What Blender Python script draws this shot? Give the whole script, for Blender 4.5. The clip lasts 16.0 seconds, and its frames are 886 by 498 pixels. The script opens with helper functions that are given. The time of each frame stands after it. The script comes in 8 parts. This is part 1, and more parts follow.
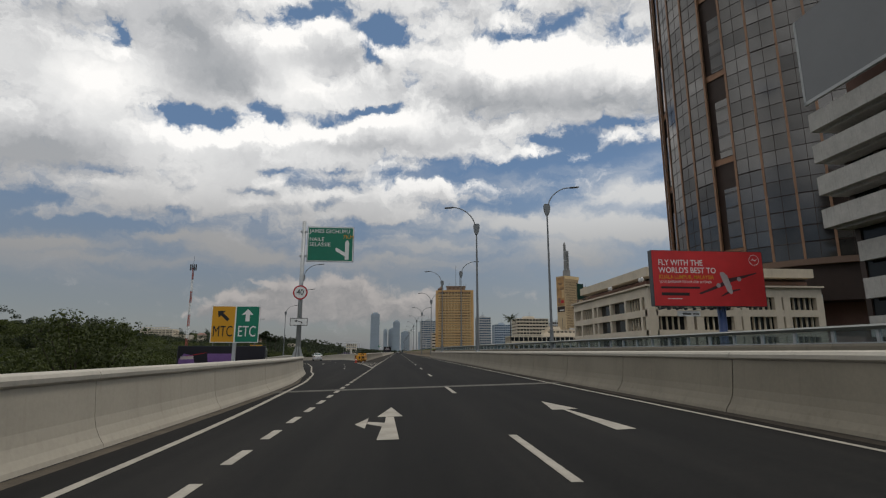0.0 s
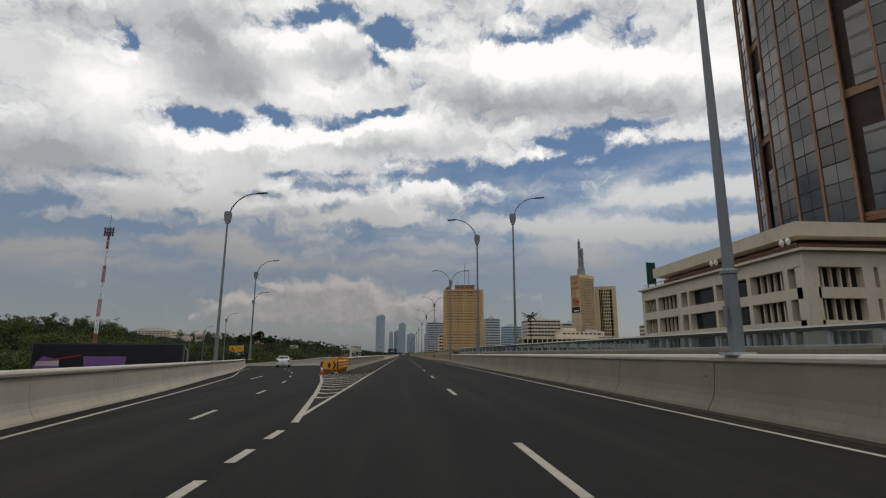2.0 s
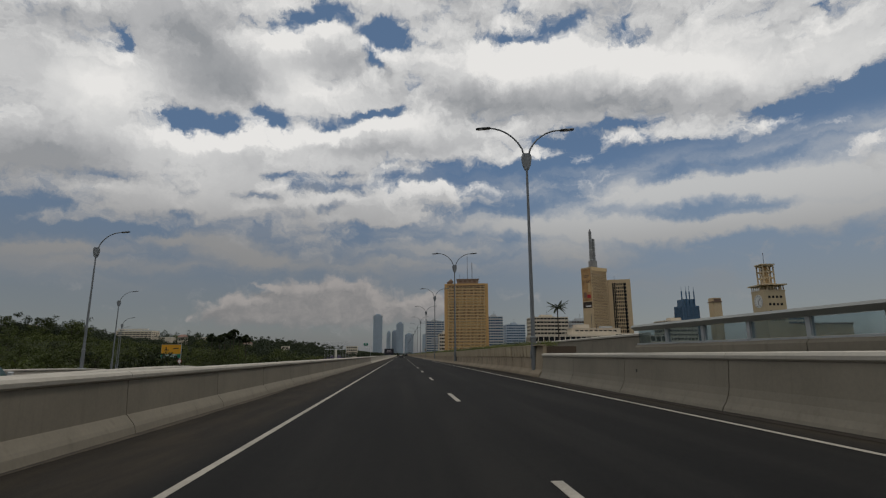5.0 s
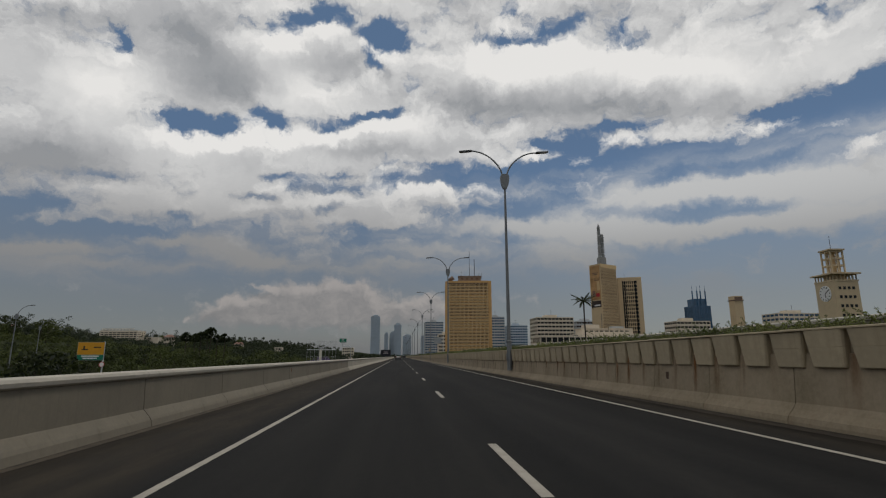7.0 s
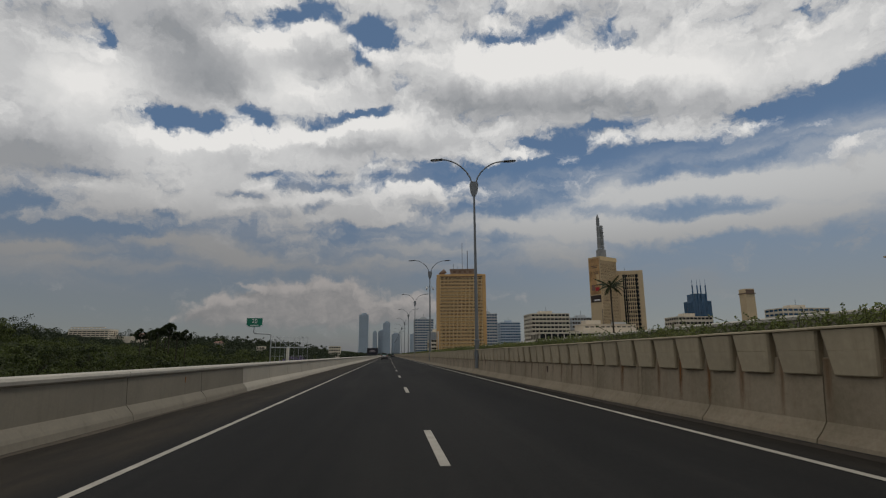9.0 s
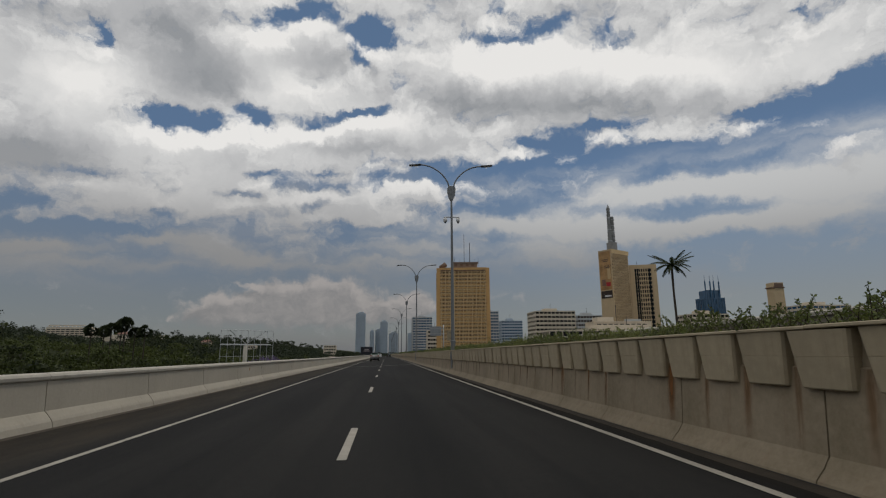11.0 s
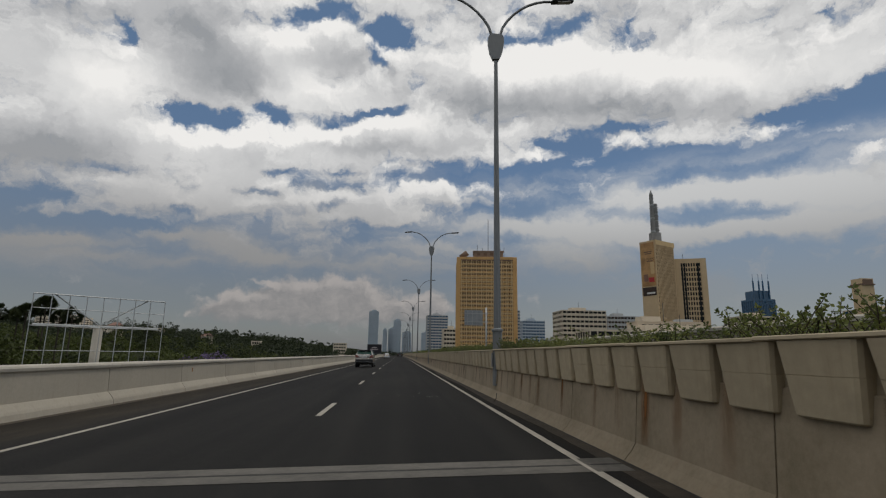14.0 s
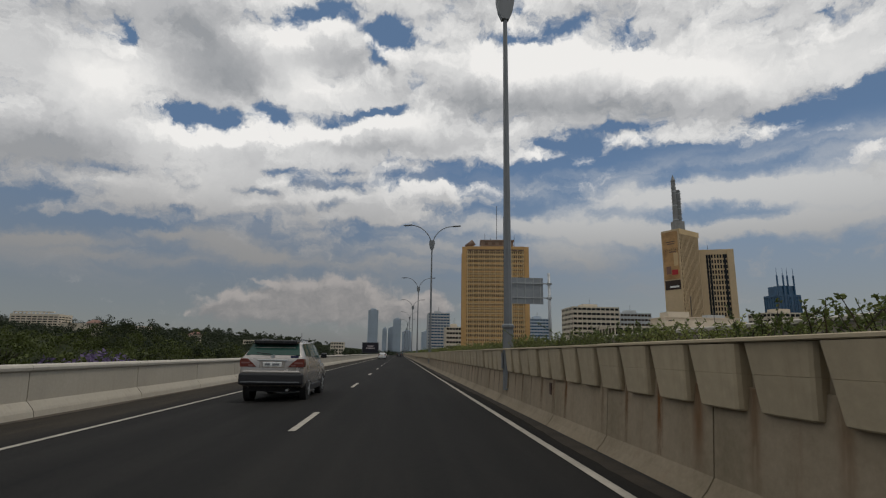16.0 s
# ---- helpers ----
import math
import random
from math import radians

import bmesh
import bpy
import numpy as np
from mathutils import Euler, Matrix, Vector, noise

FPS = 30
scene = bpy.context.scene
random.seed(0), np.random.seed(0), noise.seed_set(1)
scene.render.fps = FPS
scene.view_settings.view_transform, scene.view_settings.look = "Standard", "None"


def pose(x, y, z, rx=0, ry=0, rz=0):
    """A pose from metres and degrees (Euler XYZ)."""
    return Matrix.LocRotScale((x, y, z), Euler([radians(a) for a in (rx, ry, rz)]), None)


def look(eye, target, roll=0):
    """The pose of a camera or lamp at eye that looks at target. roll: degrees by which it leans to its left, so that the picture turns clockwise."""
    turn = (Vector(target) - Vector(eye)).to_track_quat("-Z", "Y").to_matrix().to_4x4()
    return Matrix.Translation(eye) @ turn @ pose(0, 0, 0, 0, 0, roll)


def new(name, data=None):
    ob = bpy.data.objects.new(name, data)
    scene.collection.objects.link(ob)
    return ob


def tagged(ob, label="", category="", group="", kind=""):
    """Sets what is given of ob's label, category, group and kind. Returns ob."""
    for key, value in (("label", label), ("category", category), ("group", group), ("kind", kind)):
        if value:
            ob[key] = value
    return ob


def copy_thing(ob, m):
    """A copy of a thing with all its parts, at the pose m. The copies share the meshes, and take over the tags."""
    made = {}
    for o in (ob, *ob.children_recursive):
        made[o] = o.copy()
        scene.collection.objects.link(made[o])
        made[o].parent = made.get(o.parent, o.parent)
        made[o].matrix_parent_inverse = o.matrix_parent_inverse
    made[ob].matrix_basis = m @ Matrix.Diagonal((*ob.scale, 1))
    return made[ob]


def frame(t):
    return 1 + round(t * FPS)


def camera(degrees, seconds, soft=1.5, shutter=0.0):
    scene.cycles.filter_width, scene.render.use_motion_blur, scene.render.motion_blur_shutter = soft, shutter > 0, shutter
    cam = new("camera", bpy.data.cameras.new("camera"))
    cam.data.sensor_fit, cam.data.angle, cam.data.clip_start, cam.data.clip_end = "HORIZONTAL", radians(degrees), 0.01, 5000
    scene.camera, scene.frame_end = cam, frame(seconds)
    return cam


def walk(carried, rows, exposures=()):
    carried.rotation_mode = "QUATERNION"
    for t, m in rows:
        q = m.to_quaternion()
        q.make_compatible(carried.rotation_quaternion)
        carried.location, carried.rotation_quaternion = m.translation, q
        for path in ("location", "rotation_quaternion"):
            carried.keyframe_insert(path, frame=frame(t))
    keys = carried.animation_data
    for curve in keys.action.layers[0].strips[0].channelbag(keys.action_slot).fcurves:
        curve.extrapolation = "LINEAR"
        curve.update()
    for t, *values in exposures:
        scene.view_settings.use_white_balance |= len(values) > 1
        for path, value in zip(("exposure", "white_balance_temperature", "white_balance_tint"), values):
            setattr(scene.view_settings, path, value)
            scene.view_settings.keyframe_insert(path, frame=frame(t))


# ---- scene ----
cam = camera(80.8, 16.0, soft=1.2)
PATH = [
    (0.0, -0.073, 0.000, 1.298, 101.167, -0.025, -4.881),
    (0.5, 0.005, 8.615, 1.300, 101.093, -0.223, -4.815),
    (1.0, 0.063, 17.192, 1.302, 101.152, -0.326, -4.649),
    (1.5, 0.069, 25.636, 1.302, 101.312, -0.236, -4.411),
    (2.0, 0.036, 34.045, 1.301, 101.441, -0.205, -4.262),
    (2.5, -0.009, 42.366, 1.300, 101.449, -0.174, -4.157),
    (3.0, -0.044, 50.706, 1.299, 101.512, 0.001, -4.300),
    (3.5, -0.041, 59.213, 1.299, 101.447, 0.142, -4.351),
    (4.0, 0.012, 67.664, 1.300, 101.557, 0.230, -4.451),
    (4.5, 0.070, 76.115, 1.302, 101.536, 0.264, -4.480),
    (5.0, 0.130, 84.564, 1.304, 101.447, 0.258, -4.471),
    (5.5, 0.189, 93.010, 1.305, 101.350, 0.226, -4.455),
    (6.0, 0.244, 101.450, 1.307, 101.307, 0.186, -4.466),
    (6.5, 0.293, 109.883, 1.308, 101.379, 0.150, -4.535),
    (7.0, 0.334, 118.307, 1.309, 101.628, 0.135, -4.696),
    (7.5, 0.339, 126.796, 1.309, 101.553, 0.144, -5.017),
    (8.0, 0.483, 135.192, 1.313, 101.566, 0.302, -5.258),
    (8.5, 0.710, 143.552, 1.320, 101.569, 0.408, -5.498),
    (9.0, 1.018, 151.968, 1.328, 101.450, 0.441, -5.874),
    (9.5, 1.323, 160.626, 1.337, 101.381, 0.461, -6.086),
    (10.0, 1.628, 169.495, 1.345, 101.354, 0.465, -6.173),
    (10.5, 1.935, 178.545, 1.353, 101.362, 0.452, -6.175),
    (11.0, 2.244, 187.747, 1.362, 101.396, 0.419, -6.131),
    (11.5, 2.558, 197.072, 1.371, 101.450, 0.365, -6.081),
    (12.0, 2.878, 206.488, 1.380, 101.516, 0.289, -6.064),
    (12.5, 3.140, 215.909, 1.387, 101.645, 0.058, -5.850),
    (13.0, 3.314, 225.190, 1.392, 101.511, -0.315, -5.442),
    (13.5, 3.390, 234.622, 1.394, 101.393, -0.664, -5.028),
    (14.0, 3.406, 244.269, 1.394, 101.448, -0.874, -4.724),
    (14.5, 3.444, 253.982, 1.395, 101.402, -0.958, -4.641),
    (15.0, 3.489, 263.463, 1.396, 101.407, -0.891, -4.637),
    (15.5, 3.514, 272.918, 1.397, 101.364, -0.857, -4.710),
    (16.0, 3.512, 282.509, 1.397, 101.395, -0.852, -4.739),
]

walk(cam, [(t, pose(*p)) for t, *p in PATH], exposures=((0.0, 0.0), (1.6, 0.0), (3.2, -0.2), (6.3, -0.36), (9.2, -0.36), (11.5, -0.31), (13.0, -0.25), (16.0, -0.23)))

# crossfall of the carriageway: the deck rises towards +x
FALL = 0.02764


def deck(x, h=0.0):
    """Height of a point h above the carriageway at x."""
    return h + FALL * x


# ---- light ----
SUN_EL, SUN_AZ = 66.0, 118.0            # degrees; azimuth clockwise from +y
sun_way = Vector((math.sin(radians(SUN_AZ)) * math.cos(radians(SUN_EL)), math.cos(radians(SUN_AZ)) * math.cos(radians(SUN_EL)), math.sin(radians(SUN_EL))))
sun = new("sun", bpy.data.lights.new("sun", "SUN"))
sun.data.energy, sun.data.angle, sun.data.color = 0.8, radians(8), (1.0, 0.95, 0.87)
sun.matrix_world = look(sun_way * 50, (0, 0, 0))


class Nodes:
    """Short hand to wire nodes."""

    def __init__(self, tree):
        self.tree = tree

    def add(self, kind, sockets=None):
        n = self.tree.nodes.new(kind)
        for k, v in (sockets or {}).items():
            self.to(v, n.inputs[k])
        return n

    def to(self, v, socket):
        if isinstance(v, bpy.types.NodeSocket):
            self.tree.links.new(v, socket)
        elif isinstance(v, bpy.types.Node):
            self.tree.links.new(v.outputs[0], socket)
        else:
            socket.default_value = v

    def math(self, op, a, b=0.0, c=0.0, clamp=False):
        n = self.add("ShaderNodeMath", {0: a, 1: b, 2: c})
        n.operation, n.use_clamp = op, clamp
        return n.outputs[0]

    def vec(self, op, a, b=(0, 0, 0)):
        n = self.add("ShaderNodeVectorMath", {0: a, 1: b})
        n.operation = op
        return n.outputs["Value"] if op in ("DOT_PRODUCT", "LENGTH") else n.outputs[0]

    def mix(self, f, a, b, kind="RGBA", blend="MIX"):
        n = self.add("ShaderNodeMix")
        n.data_type, n.blend_type = kind, blend
        i, o = {"RGBA": (6, 2), "FLOAT": (2, 0)}[kind]
        self.to(f, n.inputs[0]), self.to(a, n.inputs[i]), self.to(b, n.inputs[i + 1])
        return n.outputs[o]

    def noise(self, vector, scale, detail=4.0, rough=0.55, warp=0.0, out=0):
        return self.add("ShaderNodeTexNoise", {"Vector": vector, "Scale": scale, "Detail": detail, "Roughness": rough, "Distortion": warp}).outputs[out]

    def ramp(self, f, *stops, ease="LINEAR"):
        n = self.add("ShaderNodeValToRGB", {0: f})
        n.color_ramp.interpolation = ease
        for _ in stops[2:]:
            n.color_ramp.elements.new(0.5)
        for e, (p, c) in zip(n.color_ramp.elements, stops):
            e.position, e.color = p, (*c, 1) if len(c) == 3 else c
        return n.outputs[0]

    def step(self, v, a, b):
        """0 below a, 1 above b, smooth between."""
        n = self.add("ShaderNodeMapRange", {0: v, 1: a, 2: b, 3: 0.0, 4: 1.0})
        n.interpolation_type = "SMOOTHSTEP"
        return n.outputs[0]


world = bpy.data.worlds.new("sky")
scene.world = world
world.use_nodes = True
world.cycles.sampling_method, world.cycles.sample_map_resolution = "MANUAL", 512
world.node_tree.nodes.clear()
W = Nodes(world.node_tree)
sky = W.add("ShaderNodeTexSky")
sky.sky_type, sky.sun_disc, sky.sun_elevation, sky.sun_rotation = "NISHITA", False, radians(SUN_EL), radians(SUN_AZ)
sky.altitude, sky.air_density, sky.dust_density = 1700, 1.3, 1.5
way = W.add("ShaderNodeTexCoord").outputs["Generated"]
xyz = W.add("ShaderNodeSeparateXYZ", {0: way})
# where the clouds part, high, half way up and low: bearing, height, half width, half height, amount, slope
GAPS_HIGH = (
    (-0.586, 0.485, 0.017, 0.009, -0.3, 0.32),
    (-0.549, 0.487, 0.022, 0.008, -0.4, 0.12),
    (-0.515, 0.495, 0.017, 0.015, -0.8, 0.28),
    (-0.209, 0.598, 0.04, 0.016, -0.7, 0.14),
    (-0.148, 0.617, 0.046, 0.018, -0.55, 0.25),
    (-0.086, 0.592, 0.041, 0.011, -0.5, -0.05),
    (-0.032, 0.589, 0.038, 0.021, -0.85, -0.08),
    (-0.063, 0.544, 0.033, 0.013, -0.5, -0.3),
    (0.026, 0.525, 0.016, 0.032, -0.55, -0.26),
    (0.064, 0.569, 0.031, 0.013, -0.4, 0.01),
    (0.187, 0.592, 0.048, 0.015, -0.5, -0.04),
    (0.24, 0.623, 0.03, 0.012, -0.5, -0.07),
    (0.229, 0.577, 0.038, 0.01, -0.6, -0.06),
    (0.306, 0.586, 0.052, 0.016, -0.6, 0.01),
    (0.434, 0.557, 0.065, 0.018, -0.45, -0.16),
    (0.763, 0.524, 0.021, 0.01, -0.6, -0.33),
)
GAPS_MID = (
    (-0.413, 0.404, 0.04, 0.016, -0.85, -0.13),
    (-0.351, 0.399, 0.055, 0.014, -0.85, 0.08),
    (-0.29, 0.437, 0.024, 0.014, -0.6, -0.36),
    (-0.247, 0.417, 0.025, 0.02, -0.8, 0.13),
    (-0.094, 0.444, 0.062, 0.01, -0.75, 0.19),
    (-0.036, 0.457, 0.03, 0.011, -0.7, 0.2),
    (-0.149, 0.422, 0.028, 0.007, -0.45, 0.09),
    (0.197, 0.441, 0.049, 0.008, -0.35, -0.04),
    (0.09, 0.43, 0.014, 0.015, -0.5, -0),
    (0.691, 0.391, 0.058, 0.009, -0.5, -0.15),
    (0.772, 0.373, 0.051, 0.019, -0.75, 0.3),
    (0.838, 0.385, 0.039, 0.024, -0.9, 0.21),
    (0.437, 0.41, 0.062, 0.009, -0.5, -0.05),
    (0.844, 0.464, 0.02, 0.011, -0.35, 0.04),
)
GAPS_LOW = (
    (0.084, 0.352, 0.039, 0.021, -0.7, -0),
    (0.01, 0.33, 0.068, 0.014, -0.75, 0.02),
    (-0.239, 0.325, 0.043, 0.008, -0.6, 0.1),
    (-0.176, 0.308, 0.063, 0.009, -0.45, 0.07),
    (-0.266, 0.282, 0.03, 0.008, -0.55, 0.1),
    (-0.143, 0.279, 0.045, 0.008, -0.5, 0.06),
    (-0.011, 0.241, 0.077, 0.01, -0.4, 0.02),
    (-0.522, 0.289, 0.046, 0.008, -0.35, 0.19),
    (-0.595, 0.236, 0.04, 0.008, -0.35, 0.18),
    (-0.436, 0.238, 0.067, 0.007, -0.35, 0.13),
    (-0.535, 0.202, 0.102, 0.011, -0.5, 0.13),
    (-0.113, 0.34, 0.044, 0.005, -0.35, 0.06),
    (0.35, 0.39, 0.065, 0.01, -0.3, -0.09),
    (0.551, 0.338, 0.141, 0.019, -0.55, -0.15),
    (0.691, 0.331, 0.09, 0.016, -0.5, -0.21),
    (0.237, 0.343, 0.123, 0.019, -0.5, -0.05),
)
# where they gather
PUFFS_HIGH = (
    (-0.381, 0.495, 0.153, 0.053, 0.3, 0.2),
    (-0.562, 0.424, 0.107, 0.049, 0.25, 0.27),
    (-0.198, 0.517, 0.12, 0.042, 0.3, 0.12),
    (0.221, 0.522, 0.14, 0.044, 0.35, -0.06),
    (0.515, 0.467, 0.2, 0.042, 0.35, -0.13),
    (0.009, 0.419, 0.126, 0.031, 0.35, 0.03),
    (-0.292, 0.364, 0.138, 0.027, 0.3, 0.13),
    (-0.115, 0.397, 0.088, 0.026, 0.3, 0.07),
    (0.683, 0.457, 0.135, 0.035, 0.3, -0.08),
    (0.842, 0.433, 0.042, 0.023, 0.25, -0.34),
    (0.182, 0.423, 0.081, 0.023, 0.3, -0.04),
    (-0.567, 0.345, 0.088, 0.034, 0.25, 0.24),
    (-0.151, 0.459, 0.066, 0.014, 0.2, 0.1),
)
PUFFS_LOW = (
    (0.069, 0.309, 0.041, 0.019, 0.75, 0),
    (0.272, 0.375, 0.022, 0.009, 0.6, -0.06),
    (0.359, 0.36, 0.032, 0.01, 0.36, 0.11),
    (0.403, 0.38, 0.019, 0.008, 0.28, -0.11),
    (0.668, 0.375, 0.037, 0.014, 0.38, 0.12),
    (0.73, 0.35, 0.028, 0.013, 0.35, -0.04),
    (0.569, 0.375, 0.042, 0.011, 0.25, -0.04),
    (0.801, 0.299, 0.052, 0.022, 0.6, 0.19),
    (-0.078, 0.293, 0.087, 0.012, 0.5, 0.04),
    (-0.023, 0.263, 0.121, 0.011, 0.5, -0.06),
    (-0.323, 0.261, 0.113, 0.018, 0.5, 0.1),
    (-0.303, 0.312, 0.035, 0.015, 0.5, 0.12),
    (-0.578, 0.211, 0.048, 0.009, 0.4, 0.15),
    (0.311, 0.263, 0.043, 0.008, 0.35, -0.06),
    (-0.441, 0.28, 0.168, 0.02, 0.35, 0.15),
    (0.157, 0.295, 0.034, 0.009, 0.2, -0.02),
)
# the thin lower layer
VEIL = (
    (0.526, 0.282, 0.104, 0.016, 0.6, 0.02),
    (0.676, 0.269, 0.154, 0.018, 0.8, -0.01),
    (0.788, 0.257, 0.076, 0.022, 0.55, 0.01),
    (0.602, 0.217, 0.139, 0.014, 0.45, -0.02),
    (0.725, 0.218, 0.098, 0.016, 0.4, 0.01),
    (0.351, 0.227, 0.177, 0.018, 0.4, -0.06),
    (0.2, 0.248, 0.099, 0.015, 0.35, -0.03),
    (0.296, 0.191, 0.148, 0.015, 0.25, -0.04),
    (-0.572, 0.161, 0.102, 0.01, 0.45, 0.11),
    (-0.483, 0.147, 0.115, 0.01, 0.4, 0.09),
    (-0.437, 0.2, 0.041, 0.008, 0.35, 0.11),
    (-0.032, 0.168, 0.182, 0.013, 0.35, 0.01),
    (-0.308, 0.188, 0.084, 0.022, 0.3, -0.21),
    (0.011, 0.201, 0.088, 0.01, 0.25, 0.01),
    (-0.521, 0.209, 0.127, 0.012, -0.4, 0.13),
    (0.716, 0.152, 0.142, 0.025, -0.5, -0.11),
)
# the far bank over the horizon
BANK = (
    (-0.094, 0.108, 0.079, 0.032, 1, -0.13),
    (-0.215, 0.096, 0.078, 0.029, 0.8, 0.11),
    (-0.3, 0.079, 0.05, 0.026, 0.6, 0.02),
    (0.053, 0.088, 0.039, 0.024, 1, -0),
    (-0.134, 0.071, 0.152, 0.027, 0.7, 0.01),
    (-0.378, 0.064, 0.01, 0.006, 0.5, 0.02),
    (-0.251, 0.124, 0.029, 0.005, 0.55, -0.24),
)
# grey bellies and sunlit heads
SHADE = (
    (-0.405, 0.534, 0.085, 0.038, -0.5, 0.23),
    (-0.35, 0.474, 0.068, 0.036, -0.5, 0.19),
    (-0.618, 0.504, 0.088, 0.023, -0.3, 0.35),
    (-0.109, 0.536, 0.091, 0.024, -0.3, 0.09),
    (0.184, 0.469, 0.128, 0.028, -0.5, -0.04),
    (0.44, 0.441, 0.147, 0.021, -0.5, -0.14),
    (-0.604, 0.302, 0.088, 0.029, -0.7, 0.12),
    (-0.059, 0.388, 0.123, 0.012, -0.3, 0.05),
    (-0.538, 0.422, 0.063, 0.038, 0.45, 0.26),
    (-0.255, 0.551, 0.064, 0.023, 0.4, 0.16),
    (0.21, 0.542, 0.118, 0.027, 0.6, -0.05),
    (0.414, 0.517, 0.152, 0.026, 0.5, -0.14),
    (0.612, 0.466, 0.112, 0.022, 0.4, -0.22),
    (-0.293, 0.383, 0.109, 0.014, 0.5, 0.14),
    (-0.015, 0.439, 0.08, 0.018, 0.5, 0.04),
    (-0.174, 0.482, 0.077, 0.024, 0.3, 0.11),
)

# bearing and height of the view, frayed a little at two scales
az = W.math("ARCTAN2", xyz.outputs[0], xyz.outputs[1])
el = W.math("ARCSINE", xyz.outputs[2])
sight = W.add("ShaderNodeCombineXYZ", {0: az, 1: el, 2: 0.0}).outputs[0]
half = (0.5, 0.5, 0.5)
frayed = W.vec("ADD", sight, W.vec("MULTIPLY", W.vec("SUBTRACT", W.noise(sight, 12.0, 9.0, 0.66, out=1), half), (0.13, 0.075, 0.0)))


def gather(v, regions, at):
    """More or less cloud round the given directions."""
    for bearing, height, rx, ry, amount, slope in regions:
        # one after the other: each waits for the sum so far
        queued = W.add("ShaderNodeVectorMath", {0: v, 1: (1e-9, 1e-9, 1e-9), 2: at})
        queued.operation = "MULTIPLY_ADD"
        n = W.add("ShaderNodeMapping", {"Vector": queued.outputs[0], "Location": (bearing, height, 0.0), "Rotation": (0.0, 0.0, slope), "Scale": (rx, ry, 1.0)})
        n.vector_type = "TEXTURE"
        v = W.math("MULTIPLY_ADD", W.math("POWER", 0.45, W.vec("DOT_PRODUCT", n.outputs[0], n.outputs[0])), amount, v)
    return v


def heap(at, scale, detail=2.0, rough=0.5):
    """Rounded heads, large and small, like the top of a cumulus."""
    n = W.add("ShaderNodeTexVoronoi")
    n.voronoi_dimensions, n.feature, n.normalize = "2D", "SMOOTH_F1", True
    for k, v in (("Vector", at), ("Scale", scale), ("Detail", detail), ("Roughness", rough), ("Lacunarity", 2.2), ("Smoothness", 0.7)):
        W.to(v, n.inputs[k])
    return W.math("SUBTRACT", 0.5, W.math("MULTIPLY", n.outputs["Distance"], 1.5))


def height_of(at):
    return W.add("ShaderNodeSeparateXYZ", {0: at}).outputs[1]


def bearing_of(at):
    return W.add("ShaderNodeSeparateXYZ", {0: at}).outputs[0]


def cumulus(at):
    """How thick the heaped layer stands in one direction."""
    flat = W.vec("MULTIPLY", at, (1.0, 1.6, 1.0))
    v = W.math("MULTIPLY", W.math("SUBTRACT", W.noise(flat, 9.0, 10.0, 0.64), 0.5), 2.5)
    v = W.math("ADD", v, W.math("MULTIPLY", heap(flat, 15.0, 3.0, 0.55), 0.62))
    low = W.math("ADD", 0.285, W.math("MULTIPLY", W.step(bearing_of(at), -0.02, 0.30), 0.15))
    cover = W.math("SUBTRACT", W.math("MULTIPLY", W.step(W.math("SUBTRACT", height_of(at), low), -0.17, 0.06), 0.80), 0.46)
    v = W.math("ADD", v, cover)
    for regions in (GAPS_HIGH, GAPS_MID, GAPS_LOW, PUFFS_HIGH, PUFFS_LOW):
        v = gather(v, regions, at)
    return v


mass = cumulus(frayed)
over = cumulus(W.vec("ADD", frayed, (0.006, 0.022, 0.0)))
# far clouds low down have softer edges
low_down = W.math("SUBTRACT", 1.0, W.step(el, 0.29, 0.40))
thick = W.step(mass, W.math("MULTIPLY_ADD", low_down, -0.04, -0.22), W.math("MULTIPLY_ADD", low_down, 0.12, 0.30))
relief = W.math("SUBTRACT", W.math("MINIMUM", mass, 0.5), W.math("MINIMUM", over, 0.5))
lit = W.math("ADD", 0.60, W.math("MULTIPLY", relief, 0.58))
lit = W.math("ADD", lit, W.math("MULTIPLY", W.math("SUBTRACT", W.noise(frayed, 6.0, 8.0, 0.58), 0.5), 1.0))
lit = gather(lit, SHADE, frayed)
# thin edges let the light through
lit = W.math("ADD", lit, W.math("MULTIPLY", W.math("SUBTRACT", 1.0, W.step(mass, 0.0, 0.4)), 0.06))
white = W.ramp(lit, (0.0, (0.36, 0.375, 0.395)), (0.40, (0.56, 0.565, 0.575)), (0.70, (0.78, 0.78, 0.775)), (1.0, (1.0, 0.985, 0.96)))
# lower clouds stand farther off, behind more haze
white = W.mix(W.step(el, 0.18, 0.36), (0.37, 0.37, 0.375, 1), white)
# clear air: deep blue overhead, a grey haze below
air = W.vec("MULTIPLY", sky.outputs[0], (0.085, 0.085, 0.085))
blue = W.ramp(W.math("MULTIPLY", W.math("MAXIMUM", el, 0.0), 2.0), (0.0, (0.190, 0.200, 0.207)), (0.20, (0.184, 0.202, 0.226)), (0.45, (0.158, 0.216, 0.305)), (0.70, (0.125, 0.210, 0.355)))
blue = W.mix(0.15, blue, air)
blue = W.vec("MULTIPLY", blue, W.mix(W.math("MULTIPLY", W.step(az, -0.2, 0.6), W.math("SUBTRACT", 1.0, W.step(el, 0.25, 0.40))), (1.0, 1.0, 1.0, 1), (1.30, 1.28, 1.25, 1)))
